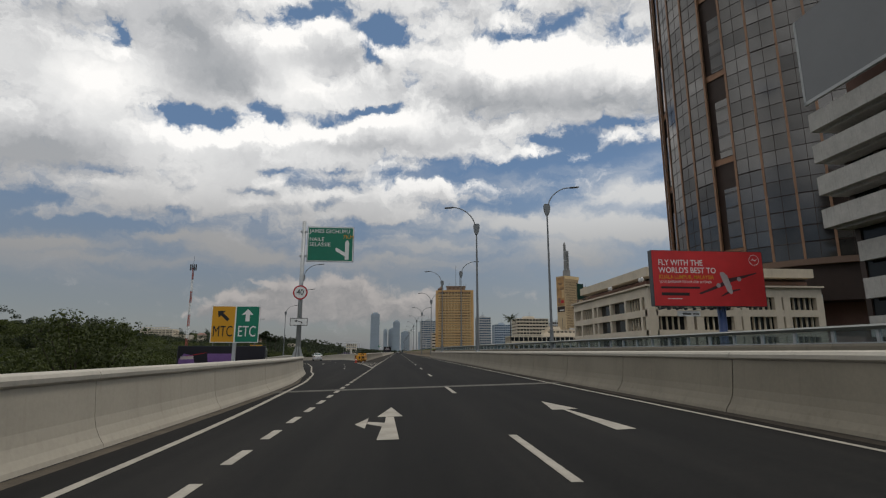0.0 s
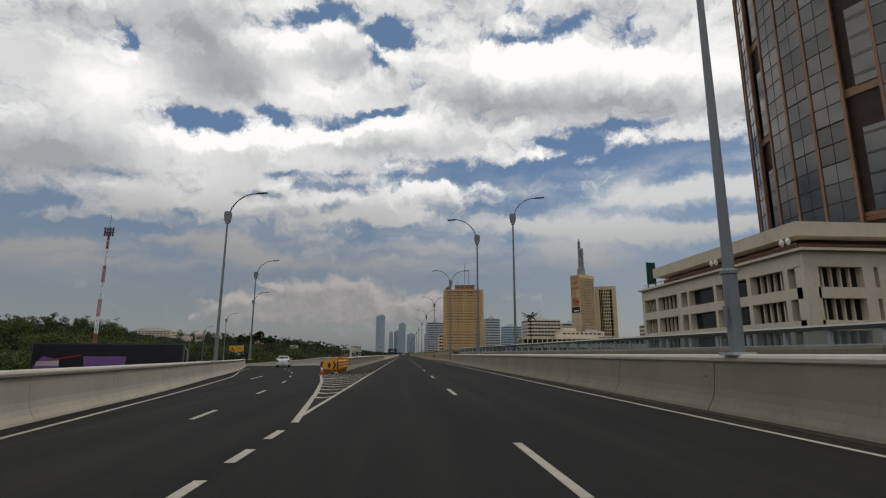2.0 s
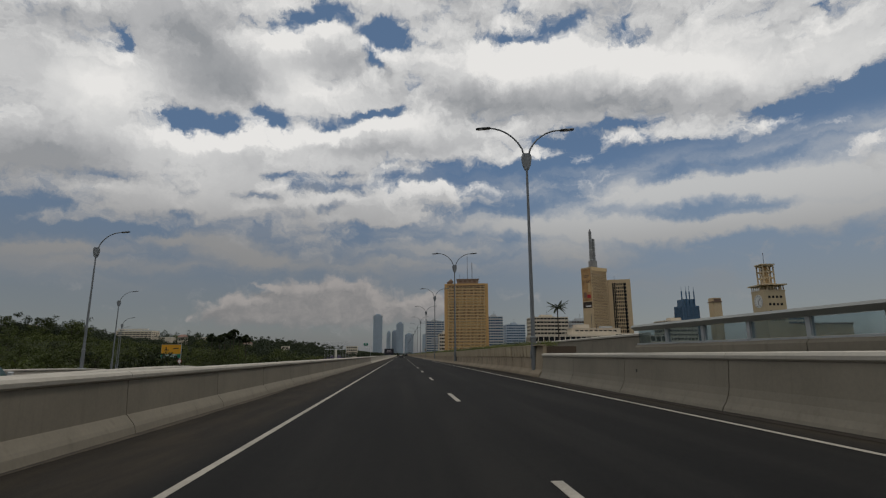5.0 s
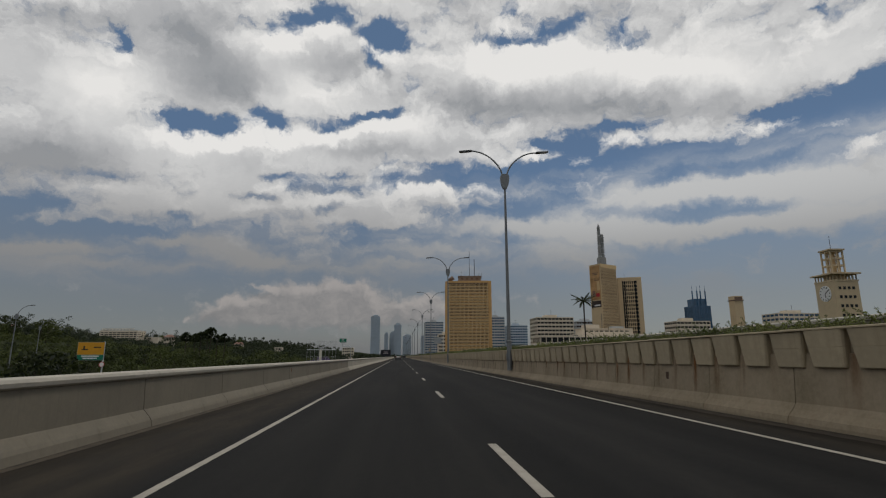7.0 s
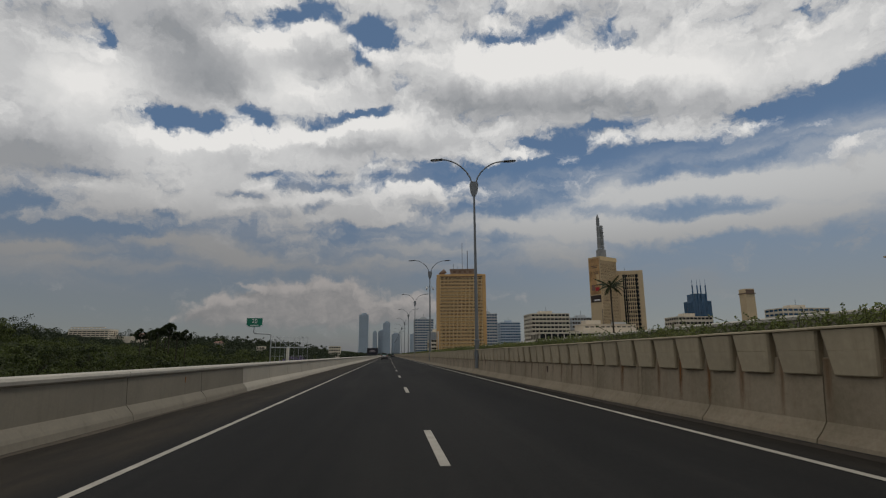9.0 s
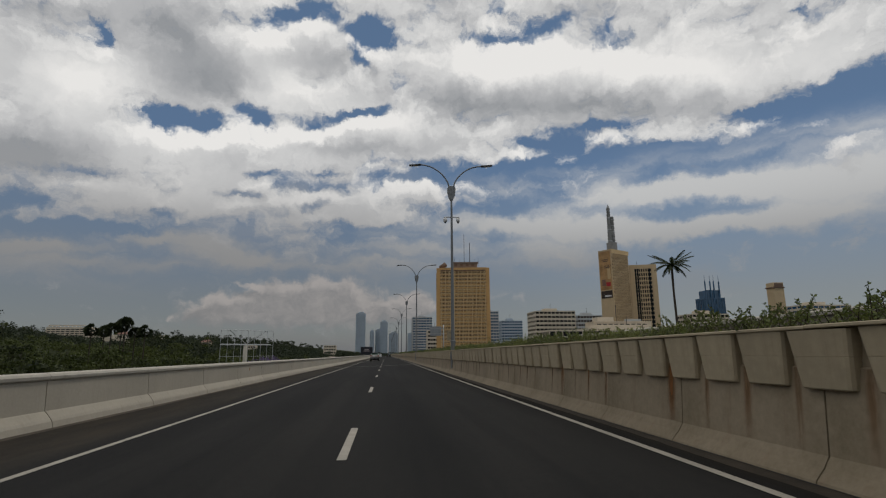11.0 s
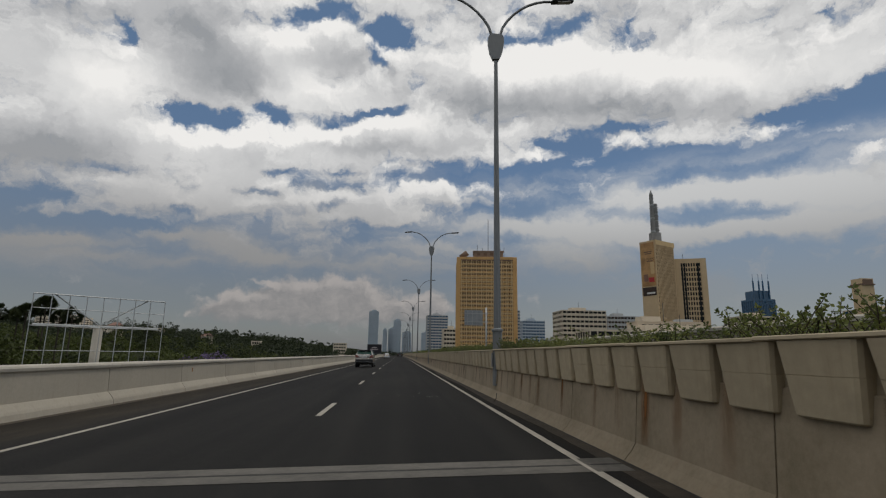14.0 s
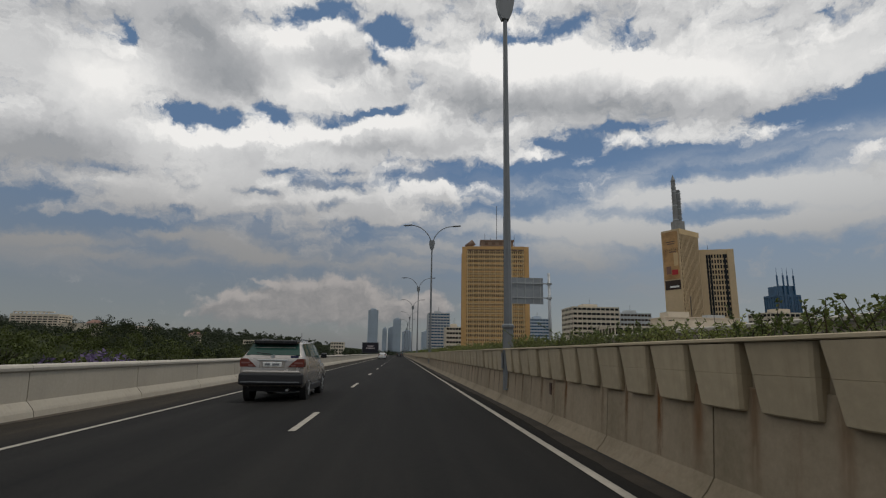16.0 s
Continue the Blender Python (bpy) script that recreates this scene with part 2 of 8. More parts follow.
# a thin, drawn-out layer under the deck
drawn = W.vec("MULTIPLY", frayed, (1.0, 3.4, 1.0))
veil = W.math("MULTIPLY", W.math("SUBTRACT", W.noise(drawn, 4.0, 6.0, 0.55, 0.2), 0.5), 1.5)
veil = gather(W.math("SUBTRACT", veil, 0.02), VEIL, frayed)
veil = W.math("MULTIPLY", W.step(veil, -0.14, 0.42), W.math("MULTIPLY", W.math("MULTIPLY", W.step(el, 0.07, 0.17), W.math("SUBTRACT", 1.0, W.step(el, 0.31, 0.38))), 0.92))
thin = W.mix(W.step(az, -0.35, 0.45), (0.405, 0.402, 0.40, 1), (0.68, 0.68, 0.67, 1))
thin = W.mix(W.step(el, 0.12, 0.30), (0.305, 0.302, 0.30, 1), thin)
day = W.mix(veil, blue, thin)
day = W.mix(thick, day, white)


def bank_at(at):
    v = W.math("MULTIPLY", W.math("SUBTRACT", W.noise(at, 20.0, 7.0, 0.6), 0.5), 1.2)
    v = W.math("ADD", v, W.math("MULTIPLY", heap(at, 26.0, 3.0), 0.5))
    return gather(W.math("SUBTRACT", v, 0.42), BANK, at)


# one broad bank of far cloud over the horizon, its ragged top in the light
near_sight = W.vec("ADD", sight, W.vec("MULTIPLY", W.vec("SUBTRACT", W.noise(sight, 30.0, 4.0, 0.55, out=1), half), (0.05, 0.03, 0.0)))
bank = bank_at(near_sight)
crown = W.math("SUBTRACT", W.math("MINIMUM", bank, 0.45), W.math("MINIMUM", bank_at(W.vec("ADD", near_sight, (0.006, 0.014, 0.0))), 0.45))
crown = W.math("ADD", crown, W.math("MULTIPLY", W.math("SUBTRACT", W.noise(near_sight, 34.0, 6.0, 0.6), 0.5), 1.1))
glow = W.mix(W.step(crown, -0.35, 0.60), (0.258, 0.253, 0.254, 1), (0.46, 0.425, 0.405, 1))
day = W.mix(W.math("MULTIPLY", W.step(bank, -0.14, 0.34), W.math("MULTIPLY", W.step(el, 0.005, 0.075), 0.85)), day, glow)
day = W.mix(W.math("SUBTRACT", 1.0, W.step(xyz.outputs[2], -0.01, 0.05)), day, (0.195, 0.20, 0.21, 1))
back = W.add("ShaderNodeBackground", {"Color": day, "Strength": 1.0})
W.add("ShaderNodeOutputWorld", {0: back})


# ---- materials ----
def material(name, colour, rough=0.8, metal=0.0, var=0.25, grain=8.0, spots=0.6, bump=0.15, streak=0.0, tint=None, alpha=None, stretch=(1, 1, 1), per_object=0.0, bump_scale=None, spec=0.5, run=None, run_scale=1.6):
    """Colour with grain at two scales, wear of the gloss and fine relief; streak: dark runs down the face."""
    m = bpy.data.materials.new(name)
    m.use_nodes = True
    m.node_tree.nodes.clear()
    N = Nodes(m.node_tree)
    at = N.vec("MULTIPLY", N.add("ShaderNodeTexCoord").outputs["Object"], stretch)
    big, small = N.noise(at, spots, 5.0, 0.6), N.noise(at, grain, 6.0, 0.65)
    f = N.math("ADD", N.math("MULTIPLY", big, 0.6), N.math("MULTIPLY", small, 0.4))
    lo, hi = [c * (1 - var) for c in colour], [min(1.0, c * (1 + var)) for c in colour]
    if tint:
        hi = [(a + b) / 2 for a, b in zip(hi, tint)]
    col = N.ramp(f, (0.32, lo), (0.68, hi))
    if streak:
        runs = N.noise(N.vec("MULTIPLY", N.add("ShaderNodeTexCoord").outputs["Object"], (3.2, 3.2, 0.2)), run_scale, 6.0, 0.6)
        col = N.mix(N.math("MULTIPLY", N.step(runs, 0.52, 0.74), streak), col, (*(run or (colour[0] * 0.42, colour[1] * 0.36, colour[2] * 0.3)), 1))
    if per_object:
        r = N.add("ShaderNodeObjectInfo").outputs["Random"]
        col = N.mix(1.0, col, N.ramp(r, (0.0, [1 - per_object] * 3), (1.0, [1.0] * 3)), blend="MULTIPLY")
    b = N.add("ShaderNodeBsdfPrincipled", {"Base Color": col, "Metallic": metal, "Roughness": N.math("ADD", N.math("MULTIPLY", N.math("SUBTRACT", small, 0.5), 0.25), rough, clamp=True), "Specular IOR Level": spec})
    if bump:
        N.to(N.add("ShaderNodeBump", {"Strength": bump, "Distance": 0.02, "Height": N.noise(at, bump_scale or grain * 2, 5.0, 0.6)}), b.inputs["Normal"])
    if alpha is not None:
        b.inputs["Alpha"].default_value = alpha
    N.add("ShaderNodeOutputMaterial", {0: b})
    return m


def asphalt_material():
    """Dark road with worn wheel tracks, pale dust and oil along the lanes."""
    m = bpy.data.materials.new("asphalt")
    m.use_nodes = True
    m.node_tree.nodes.clear()
    N = Nodes(m.node_tree)
    at = N.add("ShaderNodeTexCoord").outputs["Object"]
    lanes = N.noise(N.vec("MULTIPLY", at, (1.0, 0.025, 0.0)), 1.1, 4.0, 0.6)
    patch = N.noise(N.vec("MULTIPLY", at, (1.0, 0.25, 0.0)), 0.35, 6.0, 0.6)
    grit = N.noise(at, 55.0, 3.0, 0.7)
    f = N.math("ADD", N.math("ADD", N.math("MULTIPLY", lanes, 0.4), N.math("MULTIPLY", patch, 0.25)), N.math("MULTIPLY", N.math("ADD", N.math("MULTIPLY", grit, 0.5), N.math("MULTIPLY", N.noise(at, 14.0, 4.0, 0.7), 0.5)), 0.35))
    col = N.ramp(f, (0.32, (0.010, 0.010, 0.0102)), (0.50, (0.0205, 0.0200, 0.0190)), (0.68, (0.036, 0.0338, 0.0305)))
    # pale chips and spots of grit
    chips = N.step(N.noise(at, 23.0, 2.0, 0.5), 0.70, 0.78)
    col = N.mix(N.math("MULTIPLY", chips, 0.35), col, (0.085, 0.08, 0.07, 1))
    # dust gathers on the shoulders, past the edge lines
    x = N.add("ShaderNodeSeparateXYZ", {0: at}).outputs[0]
    side = N.math("MAXIMUM", N.step(x, 5.6, 6.2), N.math("MULTIPLY", N.math("SUBTRACT", 1.0, N.step(x, -3.1, -2.3)), N.math("MULTIPLY", N.step(x, -5.6, -5.2), N.step(N.add("ShaderNodeSeparateXYZ", {0: at}).outputs[1], 66.0, 84.0))))
    dirt = N.math("MULTIPLY", side, N.step(N.noise(N.vec("MULTIPLY", at, (1.0, 0.2, 0.0)), 2.2, 6.0, 0.65), 0.36, 0.7))
    col = N.mix(N.math("MULTIPLY", N.math("ADD", N.math("MULTIPLY", dirt, 0.6), N.math("MULTIPLY", side, 0.4)), 0.6), col, (0.062, 0.050, 0.035, 1))
    b = N.add("ShaderNodeBsdfPrincipled", {"Base Color": col, "Roughness": N.math("ADD", 0.72, N.math("MULTIPLY", grit, 0.25)), "Specular IOR Level": 0.06})
    N.to(N.add("ShaderNodeBump", {"Strength": 0.35, "Distance": 0.01, "Height": N.noise(at, 90.0, 3.0, 0.7)}), b.inputs["Normal"])
    N.add("ShaderNodeOutputMaterial", {0: b})
    return m


def leaf_material(name, dark, light):
    """Foliage whose shade differs from clump to clump and plant to plant."""
    m = bpy.data.materials.new(name)
    m.use_nodes = True
    m.node_tree.nodes.clear()
    N = Nodes(m.node_tree)
    r = N.add("ShaderNodeNewGeometry").outputs["Random Per Island"]
    o = N.add("ShaderNodeObjectInfo").outputs["Random"]
    big = N.noise(N.add("ShaderNodeTexCoord").outputs["Object"], 0.13, 3.0)
    f = N.math("ADD", N.math("ADD", N.math("MULTIPLY", r, 0.22), N.math("MULTIPLY", o, 0.33)), N.math("MULTIPLY", big, 0.45))
    col = N.ramp(f, (0.22, dark), (0.75, light))
    b = N.add("ShaderNodeBsdfPrincipled", {"Base Color": col, "Roughness": 0.62, "Specular IOR Level": 0.3})
    t = N.add("ShaderNodeBsdfTranslucent", {0: col})
    s = N.add("ShaderNodeMixShader", {0: 0.25, 1: b, 2: t})
    N.add("ShaderNodeOutputMaterial", {0: s})
    return m


def glass_material(name, colour, rough=0.06, spec=0.8, var=0.3, grain=0.4):
    """Dark reflecting window glass, uneven from pane to pane."""
    return material(name, colour, rough, 0.0, var, grain, 0.15, 0.02, spec=spec)


def clear_glass(name, tint=(0.75, 0.82, 0.84)):
    m = bpy.data.materials.new(name)
    m.use_nodes = True
    m.node_tree.nodes.clear()
    N = Nodes(m.node_tree)
    clear = N.add("ShaderNodeBsdfTransparent", {0: (*tint, 1)})
    shine = N.add("ShaderNodeBsdfGlossy", {0: (0.8, 0.85, 0.88, 1), 1: 0.12})
    milk = N.add("ShaderNodeBsdfDiffuse", {0: (0.32, 0.34, 0.34, 1)})
    body = N.add("ShaderNodeMixShader", {0: 0.07, 1: clear, 2: milk})
    s = N.add("ShaderNodeMixShader", {0: N.math("MULTIPLY", N.add("ShaderNodeFresnel", {0: 1.5}).outputs[0], 0.35), 1: body, 2: shine})
    N.add("ShaderNodeOutputMaterial", {0: s})
    return m


def run_material():
    """A rusty run on concrete: a film with frayed sides, thinner towards the foot, weaker here and there."""
    m = bpy.data.materials.new("rust_run")
    m.use_nodes = True
    m.node_tree.nodes.clear()
    N = Nodes(m.node_tree)
    at = N.add("ShaderNodeTexCoord").outputs["Object"]
    r = N.add("ShaderNodeObjectInfo").outputs["Random"]
    moved = N.vec("ADD", at, N.add("ShaderNodeCombineXYZ", {1: N.math("MULTIPLY", r, 40.0)}).outputs[0])
    p = N.add("ShaderNodeSeparateXYZ", {0: at})
    fray = N.noise(N.vec("MULTIPLY", moved, (1.0, 1.0, 0.12)), 14.0, 6.0, 0.65)
    side = N.math("SUBTRACT", 1.0, N.step(N.math("ADD", N.math("ABSOLUTE", p.outputs[1]), N.math("MULTIPLY", N.math("SUBTRACT", fray, 0.5), 0.09)), 0.015, 0.095))
    foot = N.step(p.outputs[2], 0.18, 0.8)
    a = N.math("MULTIPLY", N.math("MULTIPLY", side, N.math("ADD", 0.25, N.math("MULTIPLY", foot, 0.75))), N.math("MULTIPLY", N.step(fray, 0.25, 0.6), N.math("ADD", 0.22, N.math("MULTIPLY", r, 0.68))))
    col = N.mix(N.noise(moved, 6.0, 3.0), (0.20, 0.070, 0.016, 1), (0.23, 0.115, 0.045, 1))
    film = N.add("ShaderNodeBsdfPrincipled", {"Base Color": col, "Roughness": 0.9, "Specular IOR Level": 0.2})
    clear = N.add("ShaderNodeBsdfTransparent")
    N.add("ShaderNodeOutputMaterial", {0: N.add("ShaderNodeMixShader", {0: a, 1: clear, 2: film})})
    return m


RUST_RUN = run_material()
ASPHALT = asphalt_material()
# two tones of one concrete; sun and cloud shade on the left walls by colour
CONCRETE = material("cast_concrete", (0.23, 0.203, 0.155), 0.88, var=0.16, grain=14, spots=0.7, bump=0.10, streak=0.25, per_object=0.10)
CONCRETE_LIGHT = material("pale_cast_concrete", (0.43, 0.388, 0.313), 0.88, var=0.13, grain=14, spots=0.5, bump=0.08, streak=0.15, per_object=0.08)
CONCRETE_CAP = material("pale_concrete_cap", (0.46, 0.425, 0.36), 0.85, var=0.14, grain=10, spots=0.8, bump=0.2, streak=0.2)
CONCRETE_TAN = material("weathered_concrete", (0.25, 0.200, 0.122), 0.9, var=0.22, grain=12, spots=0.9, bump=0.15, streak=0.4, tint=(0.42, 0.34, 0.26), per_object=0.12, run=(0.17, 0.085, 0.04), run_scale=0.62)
PLANTER = material("planter_concrete", (0.43, 0.355, 0.238), 0.88, var=0.16, grain=10, spots=1.5, bump=0.12, streak=0.3, per_object=0.14)
KERB = material("kerb_concrete", (0.31, 0.28, 0.24), 0.92, var=0.3, grain=9, spots=1.4, bump=0.3)
# rusty brown, darkened to stand for the shade inside a wall pocket
POCKET = material("dark_rusty_pocket", (0.035, 0.022, 0.014), 0.9, var=0.5, grain=10, spots=2.0, bump=0.2, tint=(0.09, 0.05, 0.03))
GUTTER = material("gutter_dirt", (0.045, 0.034, 0.022), 0.95, var=0.5, grain=12, spots=2.5, bump=0.3)
SAND = material("sandy_dirt", (0.085, 0.068, 0.048), 0.95, var=0.5, grain=12, spots=2.5, bump=0.3)
BAND = material("worn_joint_concrete", (0.105, 0.097, 0.083), 0.9, var=0.4, grain=16, spots=2.0, bump=0.25)
JOINT = material("joint_filler", (0.03, 0.028, 0.026), 0.9, var=0.2, bump=0)
PAINT = material("road_paint", (0.345, 0.315, 0.262), 0.75, var=0.32, grain=30, spots=2.0, bump=0.1)
GALV = material("galvanised_steel", (0.42, 0.435, 0.44), 0.5, 0.4, var=0.18, grain=6, spots=0.8, bump=0.05)
LAMP_GREY = material("grey_painted_steel", (0.185, 0.197, 0.205), 0.5, 0.2, var=0.14, grain=5, spots=0.7, bump=0.04)
LAMP_HEAD = material("dark_lamp_housing", (0.06, 0.065, 0.07), 0.45, 0.3, var=0.15, bump=0)
LENS = material("lamp_lens", (0.55, 0.56, 0.55), 0.25, var=0.08, bump=0)
WHITE_WALL = material("cream_plaster", (0.60, 0.525, 0.415), 0.85, var=0.12, grain=1.5, spots=0.2, bump=0.1, streak=0.22)
CREAM_ROOF = material("cream_fascia", (0.58, 0.505, 0.39), 0.85, var=0.14, grain=1.2, spots=0.25, bump=0.1, streak=0.2)
RAW_CONCRETE = material("board_marked_concrete", (0.42, 0.405, 0.375), 0.9, var=0.22, grain=3, spots=0.5, bump=0.3, streak=0.4)
DARK_GLASS = glass_material("dark_window_glass", (0.014, 0.015, 0.016), 0.14, 0.28)
TOWER_GLASS = material("bronze_curtain_glass", (0.155, 0.15, 0.144), 0.10, 0.85, var=0.3, grain=0.4, spots=0.15, bump=0.02, per_object=0.45)
BROWN_FIN = material("brown_metal_fin", (0.26, 0.145, 0.085), 0.5, 0.3, var=0.2, grain=1.0, spots=0.3, bump=0.05)
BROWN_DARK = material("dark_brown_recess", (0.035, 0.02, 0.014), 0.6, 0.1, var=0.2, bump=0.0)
BRICK_BROWN = material("brown_render", (0.22, 0.125, 0.095), 0.85, var=0.15, grain=1.5, spots=0.3, bump=0.1)
TAN_PANEL = material("rust_brown_spandrel", (0.17, 0.085, 0.035), 0.55, var=0.3, grain=0.6, spots=0.2, bump=0.0)
PENT_BROWN = material("dull_brown_render", (0.25, 0.185, 0.14), 0.85, var=0.15, grain=0.6, spots=0.15, bump=0.0)
TAN_STONE = material("tan_stone_cladding", (0.57, 0.34, 0.135), 0.8, var=0.14, grain=0.5, spots=0.06, bump=0.05)
TAN_PALE = material("pale_tan_band", (0.62, 0.45, 0.24), 0.8, var=0.12, grain=0.5, spots=0.06, bump=0.05)
TAN_DARK = material("brown_roof_cladding", (0.16, 0.105, 0.075), 0.8, var=0.15, grain=0.5, spots=0.1, bump=0.05)
AMBER_GLASS = glass_material("amber_window_glass", (0.035, 0.021, 0.012), 0.25, 0.3)
BEIGE = material("beige_cladding", (0.55, 0.42, 0.26), 0.82, var=0.12, grain=0.4, spots=0.06, bump=0.05)
BANNER = material("orange_banner", (0.46, 0.24, 0.085), 0.6, var=0.5, grain=0.18, spots=0.07, bump=0.0, tint=(0.62, 0.42, 0.2))
BLUE_GLASS = glass_material("blue_curtain_glass", (0.03, 0.085, 0.16), 0.12, 0.8)
# the haze over far buildings is put into this pale blue
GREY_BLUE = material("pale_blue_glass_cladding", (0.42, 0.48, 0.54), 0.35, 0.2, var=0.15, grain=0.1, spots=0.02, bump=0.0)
MAST_GREY = material("weathered_mast_steel", (0.25, 0.25, 0.245), 0.6, 0.3, var=0.25, grain=0.5, spots=0.2, bump=0.0)
GREY_PALE = material("pale_grey_cladding", (0.42, 0.43, 0.43), 0.7, var=0.12, grain=0.4, spots=0.05, bump=0.0)
SIGN_GREEN = material("green_sign_sheet", (0.004, 0.17, 0.10), 0.4, var=0.12, grain=3, spots=1.0, bump=0.0)
SIGN_YELLOW = material("yellow_sign_sheet", (0.62, 0.30, 0.01), 0.4, var=0.1, grain=3, spots=1.0, bump=0.0)
SIGN_WHITE = material("white_sign_sheet", (0.74, 0.74, 0.72), 0.4, var=0.08, grain=3, spots=1.0, bump=0.0)
SIGN_RED = material("red_sign_sheet", (0.42, 0.015, 0.02), 0.4, var=0.08, bump=0.0)
INK = material("black_sign_ink", (0.012, 0.012, 0.012), 0.5, var=0.1, bump=0.0)
SIGN_BACK = material("bare_sign_back", (0.30, 0.32, 0.33), 0.5, 0.4, var=0.14, grain=2, spots=0.6, bump=0.03)
YELLOW_STEEL = material("yellow_painted_steel", (0.58, 0.27, 0.015), 0.5, 0.0, var=0.16, grain=7, spots=1.2, bump=0.05, streak=0.3)
RED_VINYL = material("red_billboard_vinyl", (0.58, 0.028, 0.03), 0.45, var=0.22, grain=0.3, spots=0.12, bump=0.0)
DARK_VINYL = material("dark_screen_face", (0.012, 0.010, 0.016), 0.35, var=0.4, grain=0.6, spots=0.2, bump=0.0)
GROUND = material("grassy_earth", (0.022, 0.030, 0.011), 0.95, var=0.4, grain=0.4, spots=0.03, bump=0.3, tint=(0.04, 0.042, 0.018), spec=0.04)
BARK = material("tree_bark", (0.05, 0.04, 0.03), 0.95, var=0.3, grain=6, spots=1, bump=0.4)
LEAF = leaf_material("tree_leaves", (0.007, 0.013, 0.004), (0.085, 0.104, 0.022))
LEAF_FAR = leaf_material("far_tree_leaves", (0.012, 0.020, 0.010), (0.046, 0.058, 0.026))
SHRUB = leaf_material("shrub_leaves", (0.05, 0.075, 0.02), (0.24, 0.27, 0.08))
PALM_LEAF = leaf_material("palm_fronds", (0.014, 0.022, 0.009), (0.062, 0.076, 0.03))
LILAC = leaf_material("jacaranda_blossom", (0.10, 0.07, 0.15), (0.30, 0.23, 0.40))
SOIL = material("planter_soil", (0.09, 0.065, 0.045), 0.95, var=0.3, bump=0.3)
CLOCK_STONE = material("cream_stone", (0.56, 0.445, 0.285), 0.85, var=0.12, grain=0.6, spots=0.1, bump=0.08, streak=0.15)
NET = material("green_net", (0.01, 0.05, 0.035), 0.8, var=0.4, grain=3, spots=0.8, bump=0.1)


# ---- building helpers ----
def finish(name, bm, mat, smooth=False):
    me = bpy.data.meshes.new(name)
    bmesh.ops.recalc_face_normals(bm, faces=bm.faces)
    bm.to_mesh(me)
    bm.free()
    me.materials.append(mat)
    if smooth:
        me.shade_smooth()
    return me


def part(name, bm, mat, parent=None, label="", smooth=False):
    """Links a bmesh, or a ready mesh, as one mesh object under a thing or part."""
    me = bm if isinstance(bm, bpy.types.Mesh) else finish(name, bm, mat, smooth)
    ob = new(name, me)
    ob.parent = parent
    if label:
        ob["label"] = label
    return ob


def thing(name, at, label, category, group="", kind="", turn=0.0):
    """An Empty at the base of a thing."""
    ob = new(name)
    ob.matrix_basis = pose(*at, 0, 0, turn)
    return tagged(ob, label, category, group, kind)


def structure(name, bm, mat, label="", category="", smooth=False):
    return tagged(part(name, bm, mat, None, "", smooth), label, category, kind="structure")


def box(bm, x0, x1, y0, y1, z0, z1, m=None, taper=0.0):
    """A box; taper draws its top in."""
    vs = [bm.verts.new(p) for p in ((x0, y0, z0), (x1, y0, z0), (x1, y1, z0), (x0, y1, z0), (x0 + taper, y0 + taper, z1), (x1 - taper, y0 + taper, z1), (x1 - taper, y1 - taper, z1), (x0 + taper, y1 - taper, z1))]
    for q in ((3, 2, 1, 0), (4, 5, 6, 7), (0, 1, 5, 4), (1, 2, 6, 5), (2, 3, 7, 6), (3, 0, 4, 7)):
        bm.faces.new([vs[i] for i in q])
    if m is not None:
        bmesh.ops.transform(bm, matrix=m, verts=vs)
    return bm


def boxed(*a, **k):
    return box(bmesh.new(), *a, **k)


def soft_box(x0, x1, y0, y1, z0, z1, r, n=2):
    bm = boxed(x0, x1, y0, y1, z0, z1)
    bmesh.ops.bevel(bm, geom=bm.edges[:], offset=r, segments=n, affect="EDGES", profile=0.5)
    return bm


def tube(bm, pts, radii, n=10, caps=True):
    """A round bar through the points."""
    pts = [Vector(p) for p in pts]
    if not hasattr(radii, "__len__"):
        radii = [radii] * len(pts)
    rings, up = [], None
    for i, (p, r) in enumerate(zip(pts, radii)):
        d = (pts[min(i + 1, len(pts) - 1)] - pts[max(i - 1, 0)]).normalized()
        side = up if up is not None else d.orthogonal()
        side = (side - d * side.dot(d)).normalized()
        up = side
        other = d.cross(side)
        rings.append([bm.verts.new(p + (side * math.cos(a) + other * math.sin(a)) * r) for a in (2 * math.pi * k / n for k in range(n))])
    for a, b in zip(rings, rings[1:]):
        for k in range(n):
            bm.faces.new((a[k], a[(k + 1) % n], b[(k + 1) % n], b[k]))
    if caps:
        bm.faces.new(rings[0][::-1]), bm.faces.new(rings[-1])
    return bm


def tubed(*a, **k):
    return tube(bmesh.new(), *a, **k)


def sweep(bm, line, profile, closed=True, ends=True):
    """Carries a profile of (side, height) along a line of (x, y, z); side counts to the right of the way."""
    line = [Vector(p) for p in line]
    rows = []
    for i, p in enumerate(line):
        d = line[min(i + 1, len(line) - 1)] - line[max(i - 1, 0)]
        right = Vector((d.y, -d.x, 0)).normalized()
        rows.append([bm.verts.new(p + right * s + Vector((0, 0, h))) for s, h in profile])
    n = len(profile)
    for a, b in zip(rows, rows[1:]):
        for k in range(n if closed else n - 1):
            bm.faces.new((a[k], a[(k + 1) % n], b[(k + 1) % n], b[k]))
    if ends and closed:
        bm.faces.new(rows[0][::-1]), bm.faces.new(rows[-1])
    return bm


